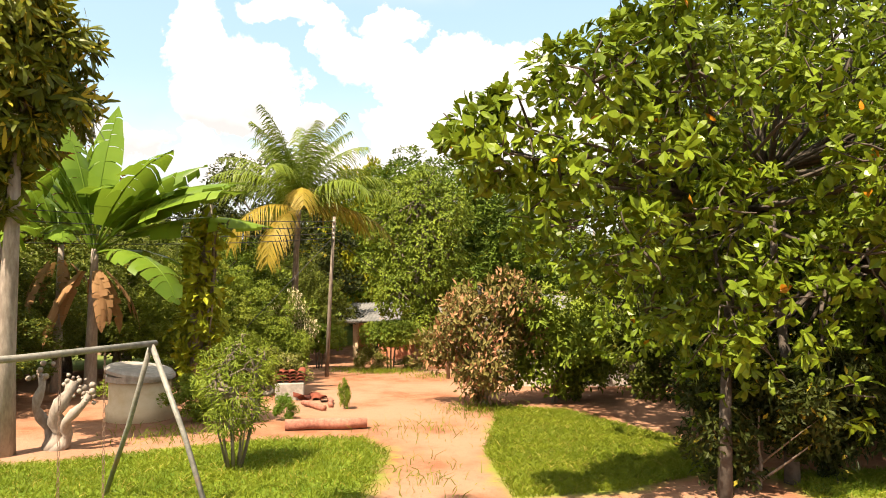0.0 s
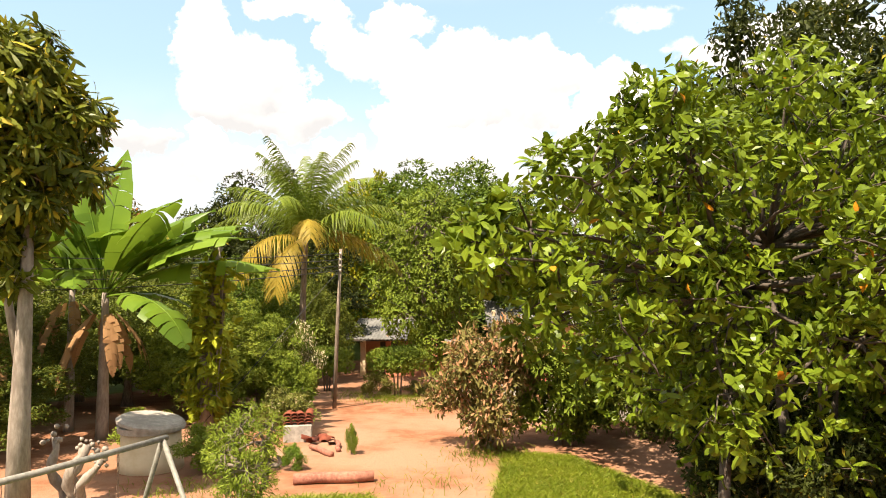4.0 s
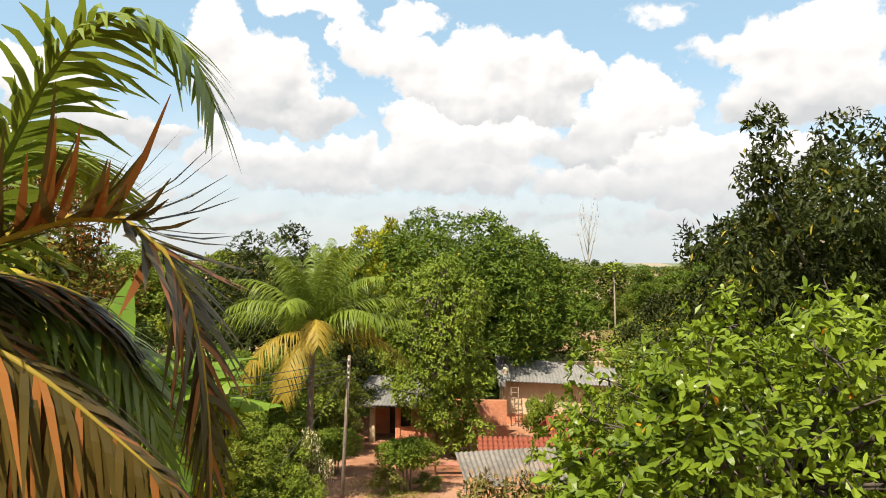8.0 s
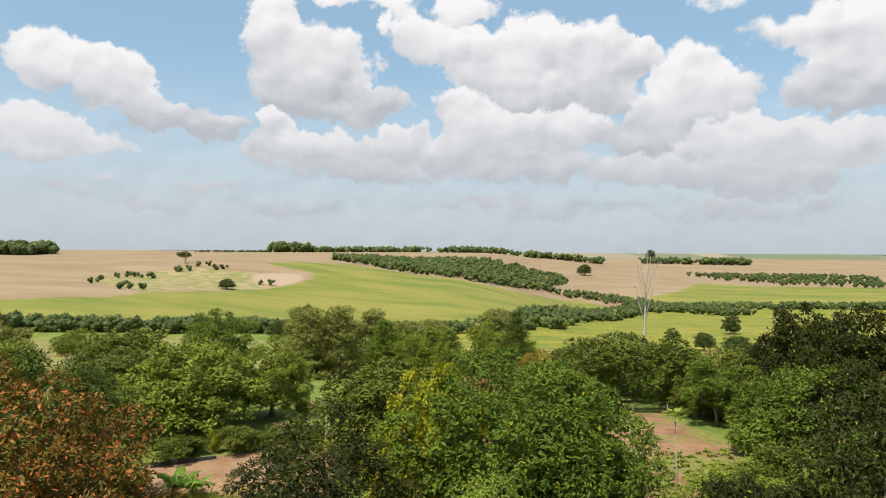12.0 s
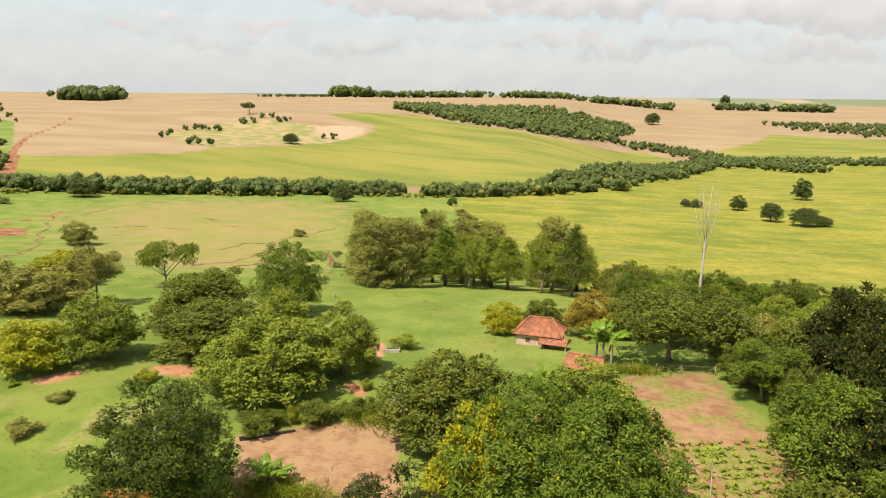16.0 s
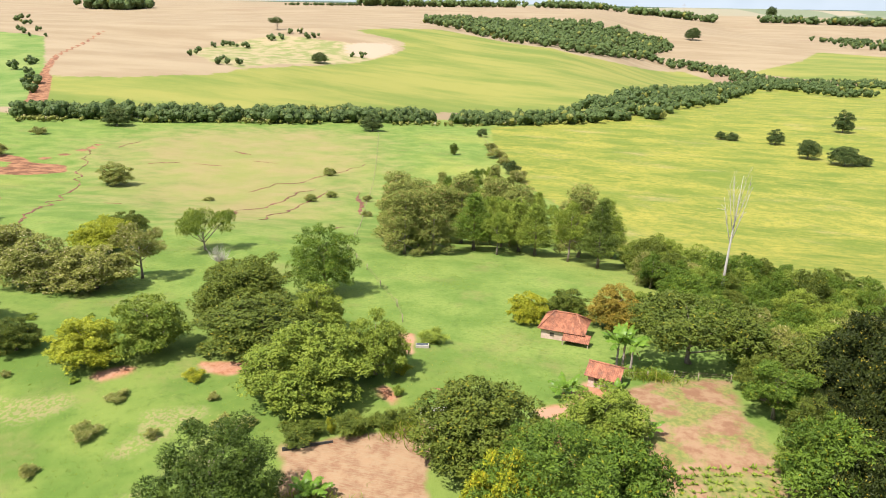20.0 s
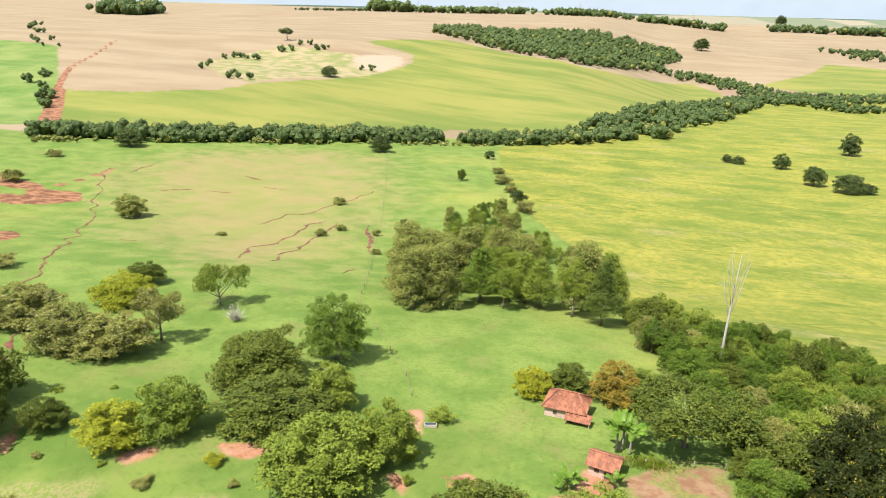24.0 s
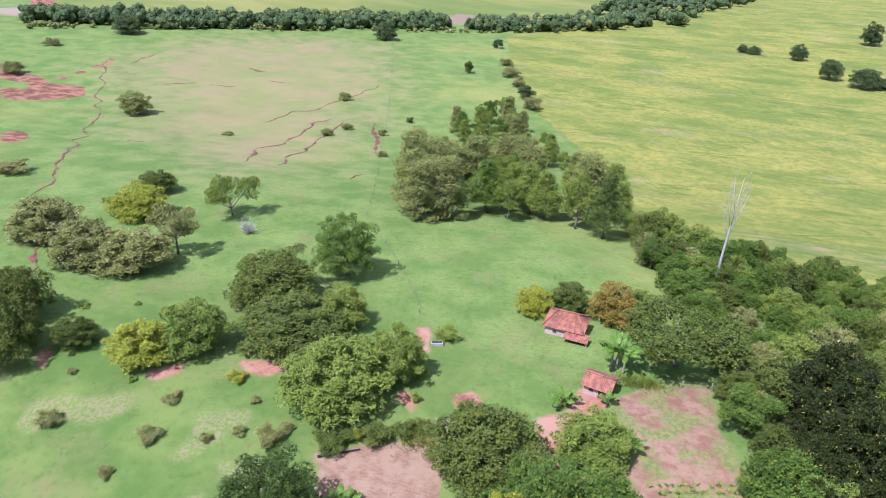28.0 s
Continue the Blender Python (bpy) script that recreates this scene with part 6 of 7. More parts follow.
def ladder():
    lad = thing("ladder", "wooden ladder leaning on the house wall", "ladder", 3.3, 40.6, 2.3)
    for x in (0, 0.42):
        part("rail", Pile().add(*tube(np.array([(x, 0, 0), (x, 0.32, 2.9)]), [0.03, 0.028], 6)).mesh("rail", True), WOOD, lad)
    for i in range(9):
        q = 0.1 + i * 0.1
        part("rung", Pile().add(*tube(np.array([(0, 0.32 * q, 2.9 * q), (0.42, 0.32 * q, 2.9 * q)]), [0.018, 0.018], 5)).mesh("rung", True), WOOD, lad)


ladder()


def clay_hut(name, label, x, y, w, d, wall_h, rise, turn, hip, lean=None):
    """A clay-tiled hut: walls, door, window and a ridged tile roof."""
    hut = thing(name, label, "hut", x, y, ground_z(x, y), turn)
    walls = Pile()
    wall_with_hole(walls, -w / 2, w / 2, -0.6, wall_h, -d / 2, -d / 2 + 0.2, (w * 0.1, w * 0.1 + 0.85, -0.1, min(1.8, wall_h - 0.1)))
    walls.add(*box(-w / 2, -d / 2 + 0.2, -0.6, -w / 2 + 0.2, d / 2, wall_h)).add(*box(w / 2 - 0.2, -d / 2 + 0.2, -0.6, w / 2, d / 2, wall_h)).add(*box(-w / 2 + 0.2, d / 2 - 0.2, -0.6, w / 2 - 0.2, d / 2, wall_h))
    part("wall", walls.mesh(name + "_wall"), surface("pink_plaster", (0.34, 0.24, 0.18), (0.48, 0.36, 0.29), 0.7, 0.9, 0.3, 0.01, (0.28, 0.17, 0.12)), hut, "pinkish plastered wall")
    part("door", soft_box(w * 0.1, -d / 2 + 0.08, -0.1, w * 0.1 + 0.85, -d / 2 + 0.13, min(1.8, wall_h - 0.1), 0.01), DARK, hut)
    part("window", soft_box(-w * 0.28, -d / 2 - 0.03, 0.8, -w * 0.28 + 0.6, -d / 2 - 0.002, 1.4, 0.01), DARK, hut)
    o = 0.45
    rl = w / 2 * hip
    e, r = wall_h - 0.08, wall_h + rise
    sw, se, ne, nw = (-w / 2 - o, -d / 2 - o, e), (w / 2 + o, -d / 2 - o, e), (w / 2 + o, d / 2 + o, e), (-w / 2 - o, d / 2 + o, e)
    a, b = (-w / 2 - o + rl, 0, r), (w / 2 + o - rl, 0, r)
    roof = Pile()
    for quad in ((sw, se, b, a), (ne, nw, a, b), (nw, sw, a, a), (se, ne, b, b)):
        if hip < 0.05 and quad[2] == quad[3]:
            continue
        sheet_roof(roof, *quad, 0.06, 0.035, 0.24, 8)
    roof_ob = part("roof", roof.mesh(name + "_roof"), OLD_CLAY, hut, "weathered red clay tiles")
    cap = Pile().add(*tube(np.array([a, b]) + (0, 0, 0.03), [0.12, 0.12], 7))
    if hip >= 0.05:
        for corner, top in ((sw, a), (nw, a), (se, b), (ne, b)):
            cap.add(*tube(np.array([corner, top]) + (0, 0, 0.04), [0.1, 0.1], 7))
    part("ridge", cap.mesh(name + "_ridge", True), OLD_CLAY, roof_ob)
    if lean:
        x0, x1, reach, top, drop = lean
        sheet = Pile()
        sheet_roof(sheet, (x0, -d / 2 - reach, top - drop), (x1, -d / 2 - reach, top - drop), (x1, -d / 2 + 0.1, top), (x0, -d / 2 + 0.1, top), 0.06, 0.035, 0.24, 5)
        part("porch_roof", sheet.mesh(name + "_porch_roof"), OLD_CLAY, hut)
        for px in (x0 + 0.15, x1 - 0.15):
            part("post", soft_box(px - 0.06, -d / 2 - reach + 0.1, -0.7, px + 0.06, -d / 2 - reach + 0.22, top - drop, 0.01), WOOD, hut)
    return hut


clay_hut("clay_hut", "old pinkish hut with a hipped clay tile roof", -3.3, 94.2, 5.8, 4.6, 2.0, 1.75, -8, 0.62, (0.4, 4.2, 1.7, 1.85, 0.5))
clay_hut("tiled_shed", "small shed with a red clay tile roof beside bananas", 2.6, 78.6, 3.4, 3.2, 1.8, 0.95, -14, 0.0)

# ---- yard things ----
def swing_set():
    s = thing("swing_set", "old metal swing set with rusty chains on the lawn", "swing set", 0, 0, 0.0)
    top, far = np.array((-3.0, 7.17, 6.40)), np.array((-4.3, 4.4, 6.46))
    part("top_bar", Pile().add(*tube(np.array([top + (0.03, 0.06, 0), (top + far) / 2 - (0, 0, 0.02), far])  , [0.035] * 3, 9)).mesh("top_bar", True), PIPE, s)
    for end, feet in ((top, ((-4.0, 8.2), (-2.1, 6.7))), (far, ((-5.2, 4.9), (-3.5, 3.9)))):
        for fx, fy in feet:
            foot = np.array((fx, fy, ground_z(fx, fy) - 0.05))
            part("leg", Pile().add(*tube(np.array([end, end * 0.5 + foot * 0.5 + (0.03, 0, 0.02), foot]), [0.03] * 3, 9)).mesh("leg", True), PIPE, s)
    for q in (0.2, 0.62):
        pair = []
        for dq in (0.0, 0.17):
            hang = top * (1 - q - dq) + far * (q + dq)
            pair.append(hang)
            links = Pile()
            for i in range(34):
                z = hang[2] - 0.03 - i * 0.05
                turn = (0.011, 0, 0) if i % 2 else (0, 0.011, 0)
                a = np.array((hang[0], hang[1], z))
                links.add(*tube(np.array([a - turn, a - turn - (0, 0, 0.05)]), [0.005, 0.005], 4)).add(*tube(np.array([a + turn, a + turn - (0, 0, 0.05)]), [0.005, 0.005], 4))
            part("chain", links.mesh("chain"), RUST, s)
        mid = (pair[0] + pair[1]) / 2
        ring = [(mid[0] + 0.24 * math.cos(a), mid[1] + 0.24 * math.sin(a), mid[2] - 1.73) for a in np.linspace(0, 2 * math.pi, 17)]
        part("seat", Pile().add(*tube(np.array(ring), [0.03] * 17, 7, False)).mesh("seat", True), RUST, s, "worn ring seat")
        part("seat_board", soft_box(mid[0] - 0.2, mid[1] - 0.12, mid[2] - 1.76, mid[0] + 0.2, mid[1] + 0.12, mid[2] - 1.73, 0.005), CEMENT, s)


swing_set()


def water_tank():
    x, y = -6.0, 13.9
    t = thing("water_tank", "round whitewashed cement water tank with a slab lid", "tank", x, y)
    t.scale = (1.12, 1.12, 1.0)
    part("body", Pile().add(*tube(np.array([(0, 0, -0.1), (0, 0, 0.3), (0, 0, 0.32), (0, 0, 0.86)]), [0.6, 0.59, 0.55, 0.54], 20)).mesh("tank_body", True), CREAM, t)
    part("rim", Pile().add(*tube(np.array([(0, 0, 0.82), (0, 0, 0.94)]), [0.6, 0.61], 20)).mesh("tank_rim"), CEMENT, t)
    part("lid", Pile().add(*tube(np.array([(0, 0, 0.94), (0, 0, 1.0), (0.02, 0, 1.06)]), [0.63, 0.63, 0.56], 20)).mesh("tank_lid"), CEMENT, t, "grey cement lid")


water_tank()


def gnarled_stump():
    s = thing("gnarled_stump", "gnarled pruned trunk with knobbly pale branch ends", "stump", -6.2, 10.9)
    wood = Pile()
    for px, py, h, r, lean in ((0, 0, 1.15, 0.12, 0.3), (0.12, -0.1, 0.95, 0.08, 0.5), (-0.12, 0.1, 1.25, 0.08, -0.15)):
        u = np.linspace(0, 1, 8)
        line = np.column_stack([px + lean * u + 0.06 * np.sin(u * 9), py + 0.1 * np.sin(u * 7), u * h - 0.04])
        wood.add(*tube(line, r * (1 + 0.2 * np.sin(u * 20)) * (1.25 - 0.5 * u), 9))
        for k in range(14):
            wood.add(*lump(line[-1] + rng.normal(scale=0.09, size=3), rng.uniform(0.025, 0.06)))
    part("trunk", wood.mesh("stump_wood", True), PALE_BARK, s)


gnarled_stump()


def utility_pole():
    p = thing("utility_pole", "thin wooden utility pole with sagging cables", "pole", -3.4, 21.8)
    g = ground_z(-3.4, 21.8)
    part("post", Pile().add(*tube(np.array([(0, 0, -0.05), (0.08, 0.1, 2.6), (0.18, 0.25, 8.95 - g)]), [0.07, 0.06, 0.05], 9)).mesh("post", True), BARK, p)
    for k, z in enumerate((8.75, 8.55, 8.35, 8.2)):
        part("insulator", Pile().add(*tube(np.array([(0.17, 0.15, z - g), (0.17, 0.15, z - g + 0.09)]), [0.035, 0.03], 8)).mesh("insulator", True), WHITE_WALL, p)
        u = np.linspace(0, 1, 22)
        a, b = np.array((0.17, 0.15, z + 0.05 - g)), np.array((-13.0, -13.5, 9.4 - k * 0.35 - g))
        line = a * (1 - u[:, None]) + b * u[:, None]
        line[:, 2] -= 0.9 * 4 * u * (1 - u) * 0.5
        part("cable", Pile().add(*tube(line, [0.012] * 22, 5)).mesh("cable", True), WIRE, p)
    stay = np.array([(0.17, 0.2, 8.3 - g), (-3.2, -6.0, -0.3)])
    part("stay", Pile().add(*tube(stay, [0.01, 0.01], 5)).mesh("stay", True), WIRE, p)
    u = np.linspace(0, 1, 12)
    line = np.array((0.17, 0.2, 8.3 - g)) * (1 - u[:, None]) + np.array((4.4, 15.8, 5.2 - g)) * u[:, None]
    line[:, 2] -= 0.5 * 4 * u * (1 - u)
    part("house_cable", Pile().add(*tube(line, [0.012] * 12, 5)).mesh("house_cable", True), WIRE, p)


utility_pole()


def tile_stack():
    s = thing("tile_stack", "stack of old red roof tiles on a cement block", "tile stack", -3.35, 16.6, turn=10)
    part("block", soft_box(-0.45, -0.2, -0.05, 0.25, 0.3, 0.42, 0.02), CEMENT, s)
    for i in range(16):
        ob = new("tile", ROOF_TILE)
        ob.parent = s
        ob.matrix_local = pose(-0.35 + (i % 4) * 0.17, -0.15, 0.43 + (i // 4) * 0.075, rng.uniform(-8, 8), rng.uniform(-6, 6), rng.uniform(-12, 12))
    for i in range(7):
        ob = new("tile", ROOF_TILE)
        ob.parent = s
        ob.matrix_local = pose(0.35 + (i % 3) * 0.2, -0.35 + (i // 3) * 0.22, 0.02, rng.uniform(-8, 25), rng.uniform(-20, 20), rng.uniform(0, 180))


tile_stack()
for label, x, y, turn, length, radius in (("reddish log lying on the bare earth", -1.9, 12.7, 8, 1.55, 0.11), ("short log beside the tile stack", -2.6, 15.2, 130, 0.9, 0.07), ("short log beside the tile stack", -2.3, 15.7, 100, 0.8, 0.06)):
    log = thing("log", label, "log", x, y, turn=turn, group="logs on the ground")
    part("wood", Pile().add(*tube(np.array([(-length / 2, 0, radius), (-length * 0.2, 0.02, radius * 1.05), (length * 0.2, -0.02, radius), (length / 2, 0.02, radius * 0.95)]), [radius, radius * 0.95, radius * 1.02, radius * 0.9], 10)).mesh("log", True), RED_WOOD, log)

bench = thing("bench", "low reddish wooden bench on the yard", "bench", -0.1, 29.3)
part("seat", soft_box(-0.7, -0.22, 0.38, 0.7, 0.22, 0.44, 0.01), RED_WOOD, bench)
for x in (-0.6, 0.6):
    for y in (-0.16, 0.16):
        part("leg", soft_box(x - 0.035, y - 0.035, -0.03, x + 0.035, y + 0.035, 0.38, 0.005), RED_WOOD, bench)

# ---- pasture things ----
def dead_tree():
    d = thing("dead_tree", "tall bare bleached dead tree rising from the woodland", "tree", 21.4, 118.5)
    wood = Pile()
    h = 18.5
    wood.add(*tube(np.array([(0, 0, -0.1), (0.15, 0, 4), (0.3, 0.1, 8), (0.45, 0, 11), (0.7, 0.1, 14.0), (0.85, 0, h)]), [0.42, 0.32, 0.26, 0.2, 0.12, 0.03], 9))
    for z, a, tilt, length, r in ((9.0, 2.9, 1.12, 6.5, 0.11), (9.6, 0.2, 1.18, 7.5, 0.11), (10.8, 3.4, 1.2, 6.5, 0.09), (12, 0.0, 1.15, 5.5, 0.07), (12.4, 2.2, 1.15, 5, 0.06), (11.2, 4.6, 1.15, 5, 0.07), (13.6, 3.3, 1.2, 4, 0.05), (13.9, 0.6, 1.15, 4, 0.05)):
        way = np.array((math.cos(a) * math.cos(tilt), math.sin(a) * math.cos(tilt), math.sin(tilt)))
        root = np.array((0.3 + z * 0.015, 0, z))
        mid, tip = root + way * length * 0.5 + (0, 0, -0.2), root + way * length + (0, 0, 0.6)
        wood.add(*tube(np.array([root, mid, tip]), [r * 1.15, r * 0.65, 0.02], 6))
        for k in range(8):
            q = rng.uniform(0.3, 0.95)
            p = root * (1 - q) + tip * q
            wood.add(*tube(np.array([p, p + unit(way + rng.normal(scale=0.5, size=3)) * rng.uniform(0.8, 2.0)]), [r * 0.35, 0.012], 4))
    d.scale = (0.72, 0.72, 1.24)
    part("trunk", wood.mesh("dead_wood", True), DEAD_WOOD, d)


dead_tree()
bare = thing("bare_shrub", "leafless grey shrub under a spreading tree", "shrub", -69.5, 113.5)
twigs = Pile()
for _ in range(90):
    a, t = rng.uniform(0, 6.28), rng.uniform(0.5, 1.4)
    way = np.array((math.cos(a) * math.cos(t), math.sin(a) * math.cos(t), math.sin(t)))
    end = way * rng.uniform(1.8, 3.6)
    twigs.add(*tube(np.array([(0, 0, 0), end * 0.5 + rng.normal(scale=0.15, size=3), end + rng.normal(scale=0.25, size=3)]), [0.06, 0.035, 0.015], 4))
part("twigs", twigs.mesh("bare_twigs"), DEAD_WOOD, bare)

papaya = thing("papaya_tree", "thin tall papaya stem with a small leaf tuft", "tree", 11.0, 49.0)
pz = 11.5 - ground_z(11.0, 49.0)
part("trunk", Pile().add(*tube(np.array([(0, 0, -0.05), (0.15, 0, pz * 0.5), (0.05, 0.1, pz)]), [0.075, 0.06, 0.04], 8)).mesh("papaya_stem", True), PALE_BARK, papaya)
tuft = Pile()
k = 26
ways = unit(np.column_stack([np.cos(np.arange(k) * 2.4), np.sin(np.arange(k) * 2.4), rng.uniform(-0.2, 0.9, k)]))
leaf_blades(tuft, np.tile((0.05, 0.1, pz), (k, 1)) + ways * 0.35, ways, np.tile((0, 0, 1.0), (k, 1)), rng.uniform(0.4, 0.65, k), rng.uniform(0.25, 0.4, k))
for w in ways:
    tuft.add(*tube(np.array([(0.05, 0.1, pz), np.array((0.05, 0.1, pz)) + w * 0.4]), [0.012, 0.008], 4))
part("crown", tuft.mesh("papaya_leaves"), SHRUB_LEAF, papaya)


def fence(name, label, line, gap, height=1.25, wires=3):
    f = thing(name, label, "fence", 0, 0, 0.0)
    post = Pile().add(*tube(np.array([(0, 0, -0.15), (0.02, 0, height)]), [0.07, 0.06], 6)).mesh(name + "_post", True)
    post.materials.append(WOOD)
    spots = []
    for (ax, ay), (bx, by) in zip(line, line[1:]):
        n = max(1, int(math.hypot(bx - ax, by - ay) / gap))
        spots += [(ax + (bx - ax) * i / n, ay + (by - ay) * i / n) for i in range(n)]
    spots.append(line[-1])
    for x, y in spots:
        ob = part("post", post, None, f)
        ob.matrix_local = pose(x, y, ground_z(x, y), rng.uniform(-4, 4), rng.uniform(-4, 4), rng.uniform(0, 360))
    for k in range(wires):
        pts = np.array([(x, y, ground_z(x, y) + height * (0.35 + 0.28 * k)) for x, y in spots])
        part("wire", Pile().add(*tube(pts, [0.01] * len(pts), 4)).mesh("fence_wire"), RUST, f)


fence("pasture_fence", "wire fence on old wooden posts across the pasture", ((-27, 92), (-30, 99), (-36, 109), (-42, 119), (-52, 135), (-60, 163), (-77, 217), (-91, 267), (-107, 319), (-123, 370), (-143, 433)), 9.0)
fence("garden_fence", "wire fence on short posts beside the clearing", ((4.5, 80.5), (11, 83), (14, 83.3), (18, 84)), 2.6, 1.1)
fence("crop_fence", "wire fence along the edge of the crop field", ((10, 152), (4, 178), (-12, 251), (-41, 316), (-60, 391), (-80, 455)), 11.0)

gate = thing("gate", "weathered wooden field gate", "gate", -15.6, 65.6, turn=20)
for i in range(4):
    part("rail", soft_box(-1.5, -0.03, 0.25 + i * 0.3, 1.5, 0.03, 0.37 + i * 0.3, 0.01), DEAD_WOOD, gate)
for x in (-1.5, 0, 1.5):
    part("post", soft_box(x - 0.06, -0.05, -0.2, x + 0.06, 0.05, 1.45, 0.01), DEAD_WOOD, gate)
trough = thing("salt_trough", "small pale trough on trampled red earth", "trough", -21.6, 83.0, turn=15)
part("body", soft_box(-0.9, -0.35, -0.05, 0.9, 0.35, 0.5, 0.04), CEMENT, trough)
part("water", soft_box(-0.8, -0.27, 0.49, 0.8, 0.27, 0.504, 0.001), GLASS_DARK, trough)
pile_spot = (-14.3, 70.8)
woodpile = thing("brush_pile", "heap of reddish cut branches on the grass", "brush pile", *pile_spot)
sticks = Pile()
for _ in range(150):
    c = np.array((rng.normal(scale=0.9), rng.normal(scale=0.55), 0))
    c[2] = max(0.03, 0.6 * math.exp(-c[0] ** 2 - 2 * c[1] ** 2) * rng.uniform(0.1, 1))
    way = unit(rng.normal(size=3) * (1, 1, 0.2)) * rng.uniform(0.3, 0.9)
    sticks.add(*tube(np.array([c - way, c + way]), [0.03, 0.02], 4))
part("branches", sticks.mesh("cut_branches"), RED_WOOD, woodpile)
band = thing("field_border_sheet", "dark plastic sheet edging the tilled field", "sheet", -27.2, 57.7, turn=28)
part("sheet", soft_box(-2.6, -0.04, -0.1, 2.6, 0.04, 0.38, 0.01), WIRE, band)

# shrubs of the pasture: place, height, width, leaves
PASTURE_SHRUBS = (
    (-20.7, 85.3, 1.9, 4.2, LIGHT_LEAF), (-21.9, 73.9, 1.7, 2.4, BRIGHT_LEAF), (-20.7, 69, 1.2, 1.6, LIGHT_LEAF), (-45.3, 66.3, 1.4, 2.8, BRIGHT_LEAF),
    (-64.7, 53, 1.9, 3.2, GREY_LEAF), (-50.8, 54.3, 1.4, 3.6, GREY_LEAF), (-36, 57.2, 2.6, 3.6, GREY_LEAF), (-51.7, 60.3, 1.0, 3, GREY_LEAF),
    (-43.9, 55.5, 1.1, 1.6, GREY_LEAF), (-53.1, 48.2, 1.2, 2.2, GREY_LEAF), (-28.3, 59, 2.0, 5, MANGO_LEAF), (-23.6, 60.8, 2.4, 4, MANGO_LEAF),
    (-25.6, 60.2, 2.2, 1.2, YELLOW_LEAF), (-20.5, 62.6, 2.0, 3.6, MANGO_LEAF), (-18.4, 64, 1.6, 2.6, MANGO_LEAF), (-77, 75.5, 0.8, 2, SHRUB_LEAF),
    (-70, 79, 0.6, 1.4, SHRUB_LEAF), (-40.5, 57.5, 1.0, 2, GREY_LEAF), (-41, 63, 0.9, 1.6, GREY_LEAF), (-35, 59.5, 1.2, 2.2, GREY_LEAF),
    (-68, 61.5, 0.7, 1.4, GREY_LEAF), (-59, 62.3, 0.6, 1.4, SHRUB_LEAF), (-107, 119, 1.0, 3, SHRUB_LEAF),
)
for x, y, h, w, foliage in PASTURE_SHRUBS:
    plant("shrub", x, y, h, w, foliage, "low shrub in the grazed pasture", "shrub", "shrub", 3, group="pasture shrubs")
HEDGE_SHRUBS = (
    (-115, 279, 4, 7, EUC_LEAF), (-100, 224, 3, 5, EUC_LEAF), (-97, 236, 2.5, 5, EUC_LEAF), (-129, 206, 1.5, 4, GREY_LEAF), (-78, 363, 7, 5, PINE_LEAF),
    (-78, 256, 2.5, 3, PINE_LEAF), (-82, 233, 2.5, 4, GREY_LEAF), (-142, 129, 3, 9, GREY_LEAF), (-72, 205, 2, 4, GREY_LEAF), (-79, 454, 6, 7, HAZED_FAR_LEAF),
    (-64, 398, 4, 9, GREY_LEAF), (-56, 368, 5, 10, GREY_LEAF), (-48, 344, 5, 8, GREY_LEAF), (-42, 322, 7, 9, HAZED_FAR_LEAF), (-36, 302, 6, 9, GREY_LEAF),
    (-255, 247, 6, 11, GREY_LEAF), (-283, 304, 4, 9, GREY_LEAF),
)
for x, y, h, w, foliage in HEDGE_SHRUBS:
    plant("shrub", x, y, h, w, foliage, "scrubby bush along the field edge", "shrub", "shrub", 3, group="field edge bushes")
FIELD_TREES = (
    ("light", 179, 602, 18, 16), ("light", 114, 520, 11, 12), ("broad", 121, 462, 12, 14), ("broad", 136, 443, 11, 18), ("light", 80, 531, 6, 8),
    ("light", 87, 527, 6, 10), ("light", 147, 446, 6, 10), ("light", -149, 438, 12, 15), ("light", -276, 354, 12, 16), ("broad", 201, 2036, 32, 42), ("broad", 811, 4300, 55, 60),
)
for kind, x, y, h, w in FIELD_TREES:
    plant(kind, x, y, h, w, HAZED_FAR_LEAF if y > 300 else MANGO_LEAF, "lone dark tree standing in a crop field", group="lone field trees")

QUARRY_TREES = ((-444, 702), (-455, 735), (-482, 814), (-477, 834), (-449, 830), (-371, 653), (-361, 655), (-378, 645), (-366, 664), (-384, 660), (-442, 893), (-435, 904), (-440, 950), (-428, 952), (-402, 919), (-450, 900), (-395, 925), (-307, 832), (-296, 834), (-470, 838), (-462, 832))
far_wood("quarry_scrub", "scrubby trees round an overgrown quarry", QUARRY_TREES, HAZED_FAR_LEAF, 6, 10, 1.3, 60)
plant("umbrella", -478, 985, 19, 24, HAZED_FAR_LEAF, "lone spreading tree above the quarry", group="lone field trees")
plant("broad", -318, 757, 12, 19, HAZED_FAR_LEAF, "dark round tree on the quarry's edge", group="lone field trees")
far_wood("skyline_gums", "clump of tall gum trees on the skyline", scatter(((-1530, 1880), (-1360, 1850), (-1380, 1990), (-1500, 1990)), 13, 70), HAZED_FAR_LEAF, 32, 46, 4.0, 50)
SKY_BELTS = (((-1240, 3500), (-1040, 3500), 50, 68), ((-1030, 3500), (-450, 3700), 28, 42), ((-400, 3700), (470, 3800), 24, 46), ((700, 3900), (1230, 3800), 28, 46), ((-1500, 3200), (-1240, 3500), 8, 16))
for a, b, low, high in SKY_BELTS:
    far_wood("skyline_belt", "belt of dark trees on the horizon", along((a, b), 22, 34), HAZED_FAR_LEAF, low, high, 4.5, 34)
